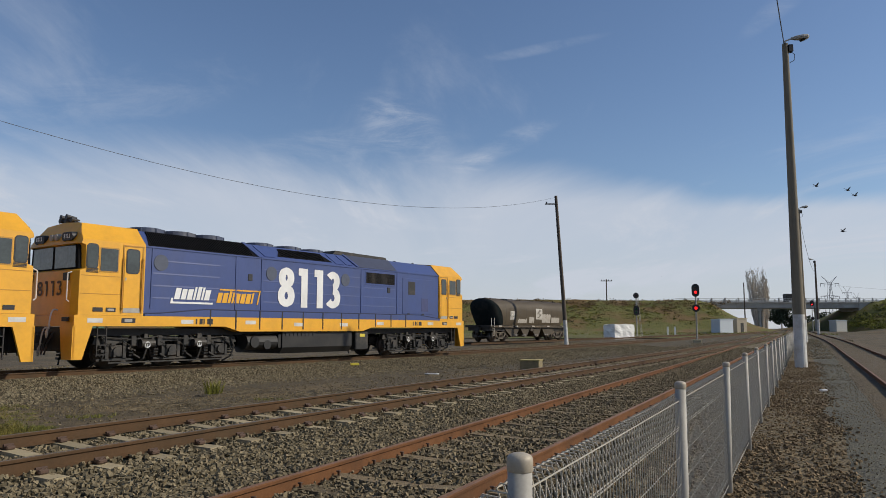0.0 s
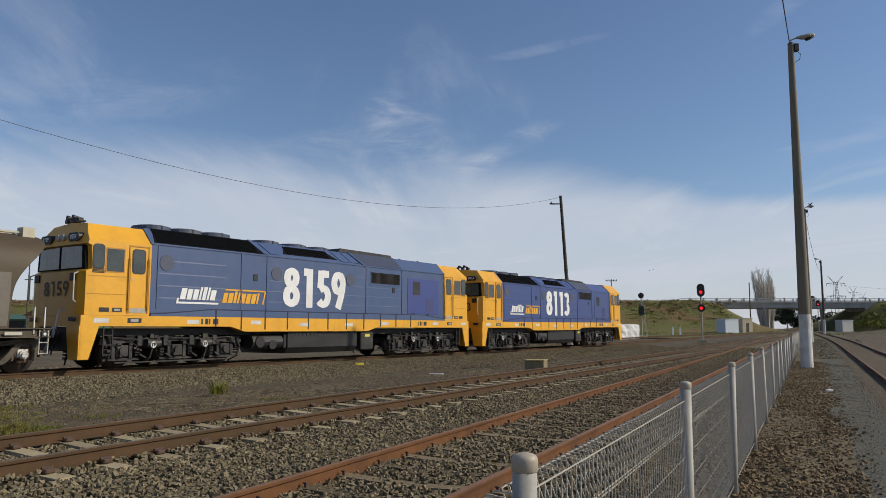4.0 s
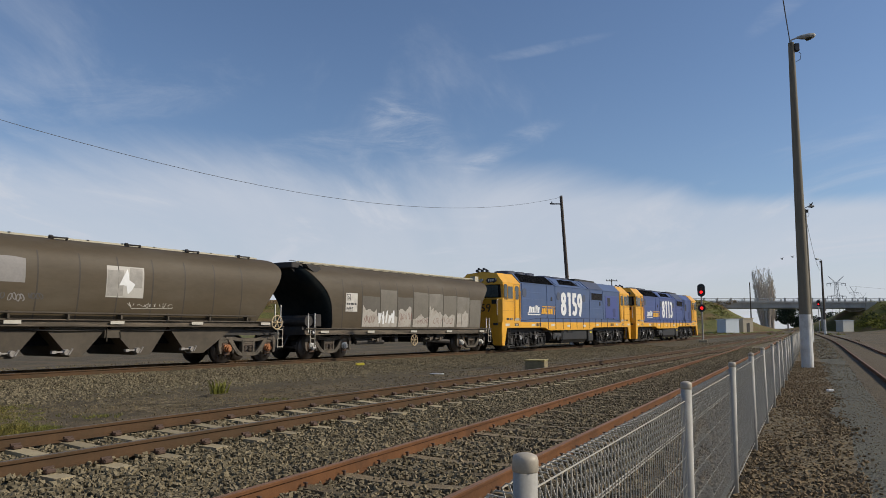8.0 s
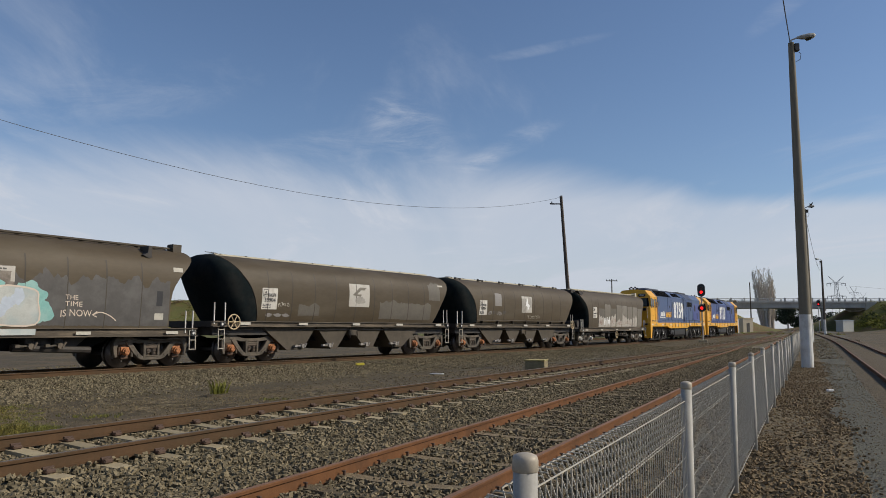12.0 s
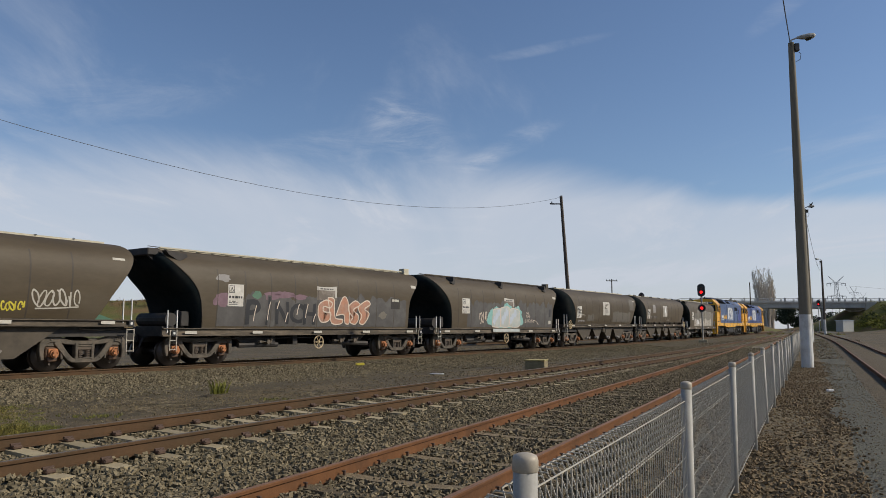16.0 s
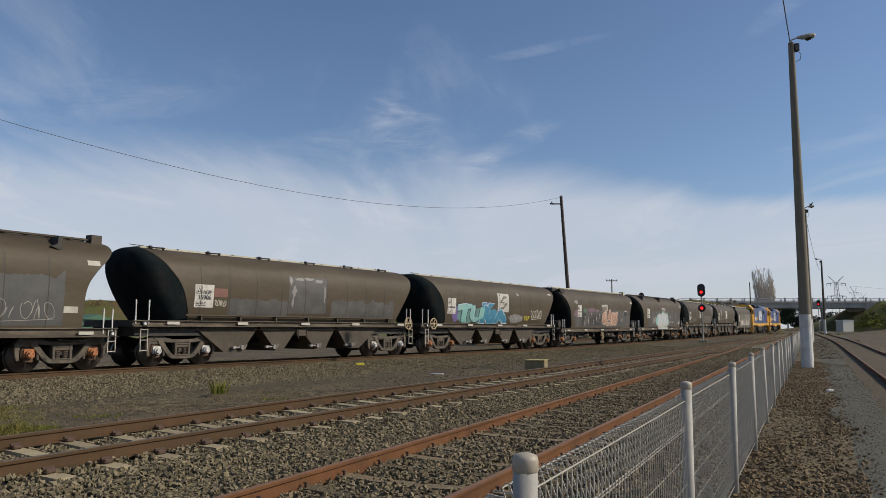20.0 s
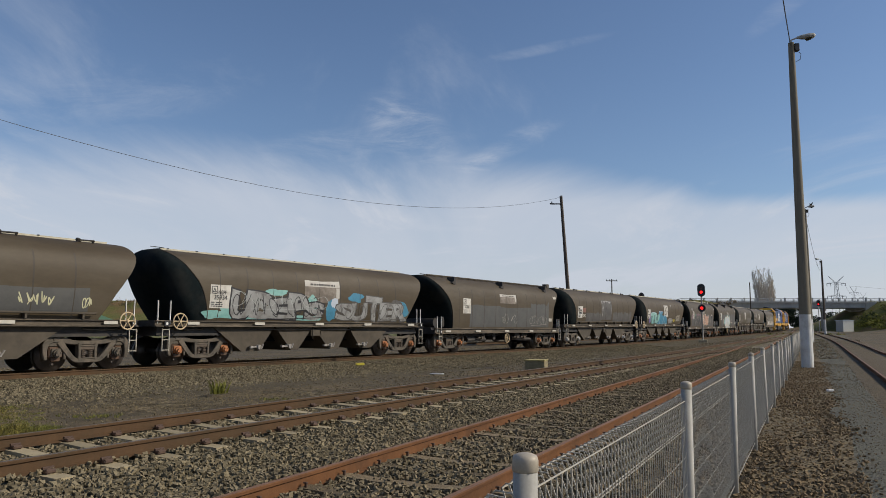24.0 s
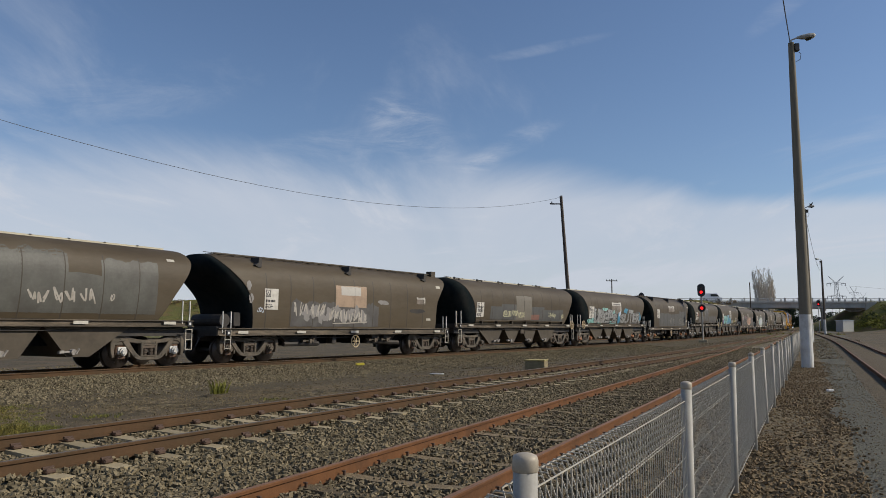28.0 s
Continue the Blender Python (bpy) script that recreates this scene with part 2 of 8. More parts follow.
M_wire = mat("black_cable", (0.012, 0.012, 0.014), 0.6, spread=0)
M_van = mat("white_van_paint", (0.75, 0.76, 0.77), 0.35, spread=0.02)
M_bird = mat("dark_feathers", (0.02, 0.02, 0.024), 0.8, spread=0.1)
M_chalk = mat("pale_marking", (0.47, 0.44, 0.37), 0.65, spread=0.15, grime=(0.3, 0.26, 0.2), grime_amount=0.25, grime_scale=4)
M_placard = mat("dull_white_placard", (0.56, 0.53, 0.47), 0.65, spread=0.12, grime=(0.36, 0.32, 0.26), grime_amount=0.3, grime_scale=4)


def gravel_mat(name, c1, c2, stone, patch=None, patch_amount=0.0, patch_scale=0.3):
    """Crushed stone or soil: cells with their own tone, dark gaps by relief, broad stains."""
    m = bpy.data.materials.new(name)
    m.use_nodes = True
    n, l = m.node_tree.nodes, m.node_tree.links
    b = n["Principled BSDF"]
    b.inputs["Roughness"].default_value = 0.9
    tc = n.new("ShaderNodeTexCoord")
    v = n.new("ShaderNodeTexVoronoi")
    v.inputs["Scale"].default_value = 1 / stone
    l.new(tc.outputs["Object"], v.inputs["Vector"])
    v2 = n.new("ShaderNodeTexVoronoi")
    v2.inputs["Scale"].default_value = 0.43 / stone
    l.new(tc.outputs["Object"], v2.inputs["Vector"])
    sep = n.new("ShaderNodeSeparateColor")
    l.new(v.outputs["Color"], sep.inputs[0])
    sp2 = n.new("ShaderNodeSeparateColor")
    l.new(v2.outputs["Color"], sp2.inputs[0])
    av = n.new("ShaderNodeMath")
    av.operation = "MULTIPLY_ADD"
    l.new(sp2.outputs[0], av.inputs[0])
    av.inputs[1].default_value = 0.4
    l.new(sep.outputs[0], av.inputs[2])
    hf = n.new("ShaderNodeMath")
    hf.operation = "MULTIPLY"
    l.new(av.outputs[0], hf.inputs[0])
    hf.inputs[1].default_value = 0.71
    mx = n.new("ShaderNodeMix")
    mx.data_type = "RGBA"
    l.new(hf.outputs[0], mx.inputs[0])
    mx.inputs[6].default_value, mx.inputs[7].default_value = (*c1, 1), (*c2, 1)
    sock = mx.outputs[2]
    if patch:
        t = n.new("ShaderNodeTexNoise")
        t.inputs["Scale"].default_value, t.inputs["Detail"].default_value = patch_scale, 8
        l.new(tc.outputs["Object"], t.inputs["Vector"])
        rg = n.new("ShaderNodeMapRange")
        rg.interpolation_type = "SMOOTHSTEP"
        l.new(t.outputs[0], rg.inputs[0])
        rg.inputs[1].default_value, rg.inputs[2].default_value, rg.inputs[4].default_value = 0.45, 0.65, patch_amount
        m2 = n.new("ShaderNodeMix")
        m2.data_type = "RGBA"
        l.new(rg.outputs[0], m2.inputs[0])
        l.new(sock, m2.inputs[6])
        m2.inputs[7].default_value = (*patch, 1)
        sock = m2.outputs[2]
    l.new(sock, b.inputs["Base Color"])
    bp = n.new("ShaderNodeBump")
    bp.inputs["Strength"].default_value, bp.inputs["Distance"].default_value = 1.0, stone * 0.6
    bp.invert = True
    l.new(v.outputs["Distance"], bp.inputs["Height"])
    l.new(bp.outputs[0], b.inputs["Normal"])
    return m


M_ballast = gravel_mat("grey_ballast", (0.072, 0.0555, 0.029), (0.2264, 0.1777, 0.09082), 0.055)
M_ballastfine = gravel_mat("fine_grey_gravel", (0.0447, 0.0344, 0.0170), (0.1098, 0.0838, 0.0409), 0.045, (0.07023, 0.05134, 0.02377), 0.6, 0.25)
M_ballastrusty = gravel_mat("rust_stained_ballast", (0.068, 0.051, 0.027), (0.150, 0.110, 0.054), 0.055, (0.088, 0.056, 0.026), 0.5, 0.6)
M_brownballast = gravel_mat("brown_gravel", (0.052, 0.037, 0.0165), (0.175, 0.127, 0.057), 0.06)
M_asphalt = gravel_mat("worn_gravel_road", (0.040, 0.037, 0.025), (0.132, 0.121, 0.082), 0.034, (0.108, 0.10, 0.067), 0.6, 0.5)
M_soil = gravel_mat("trodden_soil", (0.0497, 0.0368, 0.0183), (0.1144, 0.0865, 0.0436), 0.035, (0.1461, 0.105, 0.0504), 0.75, 0.5)
M_grass = gravel_mat("rough_grass", (0.07, 0.082, 0.014), (0.14, 0.135, 0.03), 0.14, (0.19, 0.13, 0.05), 0.6, 0.08)
M_slope = gravel_mat("grassy_bank", (0.068, 0.078, 0.012), (0.165, 0.152, 0.028), 0.16, (0.17, 0.10, 0.035), 0.9, 0.16)


# ---- building helpers ----
def mesh_of(name, bm, material, smooth=False):
    me = bpy.data.meshes.new(name)
    bm.to_mesh(me)
    bm.free()
    me.materials.append(material)
    if smooth:
        me.shade_smooth()
    return me


def part(name, bm, material, parent=None, label="", at=None, smooth=False):
    """One bmesh (or a ready mesh) as one object, under a thing or part."""
    me = bm if isinstance(bm, bpy.types.Mesh) else mesh_of(name, bm, material, smooth)
    ob = new(name, me)
    if parent is not None:
        ob.parent = parent
    if at is not None:
        ob.matrix_basis = at
    if label:
        ob["label"] = label
    return ob


def thing(name, label, category, group="", at=None, kind=""):
    ob = new(name)
    ob.empty_display_size = 0.2
    if at is not None:
        ob.matrix_basis = at
    return tagged(ob, label, category, group, kind)


def box(bm, x0, x1, y0, y1, z0, z1, bevel=0.0):
    r = bmesh.ops.create_cube(bm, size=1, matrix=Matrix.LocRotScale(((x0 + x1) / 2, (y0 + y1) / 2, (z0 + z1) / 2), None, (abs(x1 - x0), abs(y1 - y0), abs(z1 - z0))))
    if bevel:
        vs = set(r["verts"])
        es = [e for e in bm.edges if e.verts[0] in vs and e.verts[1] in vs]
        bmesh.ops.bevel(bm, geom=es, offset=bevel, segments=1, affect="EDGES")
    return bm


def cyl(bm, p, q, r0, r1=None, seg=12, caps=True):
    p, q = Vector(p), Vector(q)
    d = q - p
    m = Matrix.Translation((p + q) / 2) @ d.to_track_quat("Z", "Y").to_matrix().to_4x4()
    bmesh.ops.create_cone(bm, cap_ends=caps, segments=seg, radius1=r0, radius2=r0 if r1 is None else r1, depth=d.length, matrix=m)
    return bm


def prism(bm, pts, y0, y1, plane="xz"):
    """A flat outline pulled along the third axis."""
    def p3(a, b, c):
        return (a, c, b) if plane == "xz" else (c, a, b) if plane == "yz" else (a, b, c)
    lo = [bm.verts.new(p3(a, b, y0)) for a, b in pts]
    hi = [bm.verts.new(p3(a, b, y1)) for a, b in pts]
    n = len(pts)
    fs = [bm.faces.new(lo[::-1]), bm.faces.new(hi)]
    for i in range(n):
        fs.append(bm.faces.new((lo[i], lo[(i + 1) % n], hi[(i + 1) % n], hi[i])))
    bmesh.ops.recalc_face_normals(bm, faces=fs)
    return bm


def loft(bm, rings, close=False, caps=True):
    """Skin through rings of points with equal counts."""
    vs = [[bm.verts.new(p) for p in r] for r in rings]
    n = len(vs[0])
    fs = []
    for a, b in zip(vs, vs[1:]):
        for i in range(n if close else n - 1):
            j = (i + 1) % n
            fs.append(bm.faces.new((a[i], a[j], b[j], b[i])))
    if caps and close:
        fs += [bm.faces.new(vs[0][::-1]), bm.faces.new(vs[-1])]
    bmesh.ops.recalc_face_normals(bm, faces=fs)
    return bm


def tube(bm, pts, r, seg=6):
    for a, b in zip(pts, pts[1:]):
        cyl(bm, a, b, r, seg=seg)
    return bm


def BM():
    return bmesh.new()


# ---- lines of the plan: headings are clockwise from the view direction ----
def line_of(x, y, knots, s0, s1, step):
    """Points (s, x, y, heading) of a way that passes (x, y) at s = 0; its heading runs evenly between the knots (s, degrees)."""
    ks, hs = [k[0] for k in knots], [radians(k[1]) for k in knots]
    ss = np.arange(s0, s1 + step / 2, step)
    hh = np.interp(ss, ks, hs)
    xx, yy = np.cumsum(np.sin(hh)) * step, np.cumsum(np.cos(hh)) * step
    i = int(np.argmin(abs(ss)))
    return ss, xx - xx[i] + x, yy - yy[i] + y, hh


def on_line(line, s, off=0.0):
    """Place at s, off metres to the right, and the heading."""
    ss, xx, yy, hh = line
    x, y, h = np.interp(s, ss, xx), np.interp(s, ss, yy), np.interp(s, ss, hh)
    return float(x + off * math.cos(h)), float(y - off * math.sin(h)), float(h)


def rise(y):
    """The yard climbs a little towards the bridge."""
    return min(1.25, 0.0065 * max(0.0, y - 45.0))


MAIN_Z, A_Z, B_Z, R_Z = 0.31, 0.245, 0.14, 0.16
MAIN = line_of(-1.172, 36.109, ((-70, 32.13), (-19, 32.13), (-15, 34.24), (-11, 34.95), (-6, 35.12), (0, 34.9), (10, 34.27), (20, 33.47), (40, 31.77), (60, 30.49), (80, 30.15), (100, 30.04), (125, 28.94), (150, 27.25), (200, 25.52), (600, 25.52)), -70, 600, 0.5)
TRACK_A = line_of(0.83, 17.9, ((-40, 29.2), (0, 29.0), (60, 28.6), (120, 26.0), (600, 24.8)), -40, 560, 0.5)
TRACK_B = line_of(3.7, 15.45, ((-40, 26.3), (600, 25.9)), -30, 560, 0.5)
TRACK_R = line_of(12.8, 19.87, ((-40, 27.2), (30, 26.8), (80, 25.0), (600, 24.8)), -30, 420, 0.5)

# ---- ground ----
def sheet(name, material, label, pts_fn, us, vs, kind="structure", category="ground"):
    """A sheet over a grid of two parameters."""
    verts, faces = [], []
    for u in us:
        for v in vs:
            verts.append(pts_fn(u, v))
    k = len(vs)
    for i in range(len(us) - 1):
        for j in range(k - 1):
            faces.append((i * k + j, (i + 1) * k + j, (i + 1) * k + j + 1, i * k + j + 1))
    me = bpy.data.meshes.new(name)
    me.from_pydata(verts, [], faces)
    me.materials.append(material)
    me.shade_smooth()
    bm2 = bmesh.new()
    bm2.from_mesh(me)
    bmesh.ops.recalc_face_normals(bm2, faces=bm2.faces)
    if bm2.faces and sum(f.normal.z * f.calc_area() for f in bm2.faces) < 0:
        bmesh.ops.reverse_faces(bm2, faces=bm2.faces)
    bm2.to_mesh(me)
    bm2.free()
    return tagged(new(name, me), label, category, kind=kind)


def strip(name, material, label, line, s0, s1, step, section, category="ground"):
    """A strip along a way; section: (offset to the right, height) pairs, with a little unevenness."""
    def at(s, k):
        off, z = section[k]
        x, y, _ = on_line(line, s, off)
        return (x, y, z + rise(y) + 0.025 * noise.noise((x * 0.5, y * 0.5, k)) * (0 < k < len(section) - 1))
    return sheet(name, material, label, at, list(np.arange(s0, s1 + 0.01, step)), range(len(section)), category=category)


def ground_xy(u, v):
    return (u, v, -0.06 + rise(v))


def spread_axis(a, b, fine, far):
    ax = list(np.arange(a, b, fine))
    return [-far, -far / 3, -far / 9] + ax + [far / 9 + b, far / 3, far]


sheet("ground", M_soil, "flat trodden soil and fine gravel of a rail yard", ground_xy, spread_axis(-80, 200, 20, 2600), spread_axis(-60, 300, 20, 2600))
strip("gravel_verge", M_ballastfine, "worn grey gravel beside the main line", MAIN, -60, 320, 4, ((-5.5, -0.08), (-3.0, 0.0), (-1.9, 0.08), (1.9, 0.08), (3.6, 0.0), (6.0, -0.02), (7.0, -0.08)))
strip("ballast_bed", M_ballastfine, "grey crushed-stone ballast under the main line", MAIN, -60, 420, 2, ((-2.6, 0.0), (-1.7, 0.155), (0, 0.165), (1.7, 0.155), (2.8, 0.0)))
strip("ballast_bed", M_ballast, "grey crushed-stone ballast under concrete sleepers", TRACK_A, -36, 420, 2, ((-2.5, -0.04), (-1.6, 0.045), (-1.3, 0.03), (0, 0.03), (1.3, 0.03), (1.6, 0.05), (2.5, -0.03)))
strip("ballast_bed", M_ballastrusty, "rust-stained ballast under timber sleepers", TRACK_B, -28, 420, 2, ((-2.4, -0.06), (-1.4, -0.03), (0, -0.03), (1.4, -0.03), (2.1, -0.04), (2.5, -0.08)))
strip("ballast_bed", M_ballastrusty, "weathered ballast between rusty siding rails", TRACK_R, -28, 300, 2, ((-1.6, -0.05), (-1.2, 0.03), (0, 0.03), (1.2, 0.03), (2.4, -0.05)))
FENCE = line_of(0.2, 1.92, ((-40, 26.4), (600, 26.4)), -40, 300, 0.5)
strip("gravel_path", M_brownballast, "loose brown gravel beside the fence", FENCE, -30, 120, 2, ((-1.5, -0.1), (-1.2, -0.02), (0, 0.0), (0.6, 0.0), (1.0, -0.012), (1.5, -0.085)), category="path")
strip("access_road", M_asphalt, "grey fine-gravel access road along the fence", FENCE, -30, 260, 2, ((0.6, -0.09), (0.95, -0.025), (1.4, -0.015), (2.2, -0.012), (3.6, -0.01), (5.0, -0.015), (5.6, -0.07)), category="road")


# ---- tracks ----
RAIL_SEC = ((-0.065, 0.0), (0.065, 0.0), (0.065, 0.012), (0.012, 0.028), (0.012, 0.115), (0.034, 0.125), (0.036, 0.150), (0.028, 0.158), (-0.028, 0.158), (-0.036, 0.150), (-0.034, 0.125), (-0.012, 0.115), (-0.012, 0.028), (-0.065, 0.012))


def rail(line, off, z, s0, s1, step, parent, material, label):
    """One rail; a used line has a worn head, a rusty one is rusty all over."""
    bm = BM()
    rings = []
    for s in np.arange(s0, s1 + 0.01, step):
        x, y, h = on_line(line, float(s), off)
        c, sn = math.cos(h), math.sin(h)
        rings.append([(x + a * c, y - a * sn, z - 0.158 + b + rise(y)) for a, b in RAIL_SEC])
    loft(bm, rings, close=True)
    me = mesh_of("rail", bm, material)
    me.materials.append(M_railtop if material is M_rail else M_rustytop)
    for p in me.polygons:
        if p.normal.z > 0.93 and p.index % 14 == 7:
            p.material_index = 1
    return part("rail", me, None, parent, label)


def track(name, label, line, z, gauge, s0, s1, step, material, rail_label):
    t = thing(name, label, "railway track", kind="structure")
    for side in (-1, 1):
        rail(line, side * (gauge / 2 + 0.035), z, s0, s1, step, t, material, rail_label)
    return t


track_main = track("railway_track", "main line track of brown rails, curving gently", MAIN, MAIN_Z, 1.435, -60, 440, 2, M_rail, "brown-sided rail with worn head")
track_a = track("railway_track", "track of brown rails on pale concrete sleepers", TRACK_A, A_Z, 1.60, -30, 420, 2, M_rail, "brown-sided rail with worn head")
track_b = track("railway_track", "rusty track on weathered timber sleepers", TRACK_B, B_Z, 1.60, -24, 420, 2, M_railrust, "orange rusted rail")
track_r = track("railway_track", "rusty siding track beside the access road", TRACK_R, R_Z, 1.60, -14, 300, 2, M_railrust, "dull rusted rail")
SIDING = line_of(7.7, 69.6, ((-60, 42.0), (0, 37.5), (200, 30.0)), -60, 160, 0.5)
track_s = track("railway_track", "rusty siding behind the main line", SIDING, 0.2, 1.435, -9, 60, 2, M_rail, "rusted rail")

# ---- writing ----
def text_mesh(words, width, height, material, bold=0.0, extrude=0.006, shear=0.0):
    """Words as a mesh in the xz plane, facing -y, fitted to the width and height, centred."""
    cu = bpy.data.curves.new("words", "FONT")
    cu.body = words
    cu.offset = bold
    cu.extrude = 0.01
    cu.resolution_u = 3
    cu.shear = shear
    ob = bpy.data.objects.new("words", cu)
    scene.collection.objects.link(ob)
    dg = bpy.context.evaluated_depsgraph_get()
    me = bpy.data.meshes.new_from_object(ob.evaluated_get(dg))
    bpy.data.objects.remove(ob)
    n = len(me.vertices)
    co = np.zeros(n * 3, np.float32)
    me.vertices.foreach_get("co", co)
    co = co.reshape(-1, 3)
    lo, hi = co.min(0), co.max(0)
    c = np.zeros_like(co)
    c[:, 0] = ((co[:, 0] - lo[0]) / (hi[0] - lo[0]) - 0.5) * width
    c[:, 2] = ((co[:, 1] - lo[1]) / (hi[1] - lo[1]) - 0.5) * height
    c[:, 1] = -(co[:, 2] - lo[2]) / (hi[2] - lo[2]) * extrude
    me.vertices.foreach_set("co", c.ravel())
    me.materials.clear()
    me.materials.append(material)
    me.update()
    return me


def arc(cx, cz, rx, rz, a0, a1, n=18):
    return [(cx + math.cos(radians(a0 + (a1 - a0) * k / n)) * rx, cz + math.sin(radians(a0 + (a1 - a0) * k / n)) * rz) for k in range(n + 1)]


# centre lines of heavy condensed numerals in a unit box
NUMERALS = {
    "8": [arc(0.5, 0.735, 0.27, 0.165, 0, 360, 24), arc(0.5, 0.285, 0.31, 0.185, 0, 360, 24)],
    "1": [[(0.60, 0.0), (0.60, 1.0)], [(0.22, 0.91), (0.52, 0.91)]],
    "3": [arc(0.46, 0.735, 0.28, 0.165, 150, -88), arc(0.46, 0.285, 0.33, 0.185, 88, -150)],
    "5": [[(0.85, 0.90), (0.34, 0.90)], [(0.34, 0.98), (0.28, 0.52)], arc(0.47, 0.31, 0.33, 0.21, 130, -145)],
    "9": [arc(0.5, 0.68, 0.30, 0.22, 0, 360, 24), [(0.80, 0.70), (0.78, 0.52), (0.62, 0.22), (0.47, 0.0)]],
}


def numerals(digits, width, height, heavy, material):
    """Painted figures facing -y, centred, drawn as broad bands."""
    bm = BM()
    pitch = width / len(digits)
    for i, d in enumerate(digits):
        x0 = -width / 2 + i * pitch
        for k, way in enumerate(NUMERALS[d]):
            pts = [Vector((x0 + a * pitch * 0.98, (b - 0.5) * height)) for a, b in way]
            ring = (pts[0] - pts[-1]).length < 1e-4
            rows = []
            for j, p in enumerate(pts):
                if ring:
                    a_, b_ = pts[(j - 1) % (len(pts) - 1)], pts[(j + 1) % (len(pts) - 1)]
                else:
                    a_, b_ = pts[max(0, j - 1)], pts[min(len(pts) - 1, j + 1)]
                t_ = (b_ - a_).normalized()
                w_ = heavy * (1.0 if abs(t_.y) > 0.6 else 0.84) / 2
                rows.append([bm.verts.new((p.x + s_ * t_.y * w_, -0.001 * k, p.y - s_ * t_.x * w_)) for s_ in (-1, 1)])
            for a_, b_ in zip(rows, rows[1:]):
                bm.faces.new((a_[0], a_[1], b_[1], b_[0]))
    return mesh_of("figures", bm, material)


MESHES = {}


def shared(key, make, material, smooth=False):
    """One mesh for all alike parts."""
    if key not in MESHES:
        MESHES[key] = mesh_of(key.split(":")[0], make(), material, smooth)
    return MESHES[key]


# ---- running gear ----
SPINNERS = []            # wheelsets with their radius and vehicle


def wheelset_bm(r, width=1.36):
    bm = BM()
    cyl(bm, (0, -1.05, 0), (0, 1.05, 0), 0.075, seg=10)
    for s in (-1, 1):
        y = s * 0.72
        cyl(bm, (0, y - 0.065, 0), (0, y + 0.065, 0), r, seg=28)
        cyl(bm, (0, y - s * 0.09, 0), (0, y - s * 0.062, 0), r + 0.028, seg=28)
        cyl(bm, (0, y + s * 0.06, 0), (0, y + s * 0.10, 0), r * 0.3, seg=12)
        for k in range(5):
            a = k * math.tau / 5
            cyl(bm, (math.cos(a) * r * 0.6, y + s * 0.06, math.sin(a) * r * 0.6), (math.cos(a) * r * 0.6, y + s * 0.068, math.sin(a) * r * 0.6), r * 0.1, seg=8)
    return bm


def band(bm, pts, y0, y1, inset=0.018, n=4):
    """A cast bar through (x, z, width) points, with chamfered outer edges."""
    c = curve_pts([p[:2] for p in pts], n)
    ws = np.interp(np.linspace(0, len(pts) - 1, len(c)), range(len(pts)), [p[2] for p in pts])
    s = 1 if y1 > y0 else -1
    rings = []
    for i, (x, z) in enumerate(c):
        a, b = Vector(c[max(0, i - 1)]), Vector(c[min(len(c) - 1, i + 1)])
        d = (b - a).normalized()
        nx, nz, h = -d.y, d.x, ws[i] / 2
        rings.append([(x + nx * k, y, z + nz * k) for k, y in ((-h, y0), (-h, y1 - s * inset), (-h + inset, y1), (h - inset, y1), (h, y1 - s * inset), (h, y0))])
    return loft(bm, rings, close=True)


def curve_pts(pts, n=5):
    """A smooth way through the points."""
    out = []
    for i in range(len(pts) - 1):
        p0, p1, p2, p3 = (Vector(pts[max(0, i - 1)]), Vector(pts[i]), Vector(pts[i + 1]), Vector(pts[min(len(pts) - 1, i + 2)]))
        for k in range(n):
            t = k / n
            out.append(tuple(0.5 * ((2 * p1) + (p2 - p0) * t + (2 * p0 - 5 * p1 + 4 * p2 - p3) * t * t + (3 * p1 - p0 - 3 * p2 + p3) * t ** 3)))
    return out + [tuple(pts[-1])]


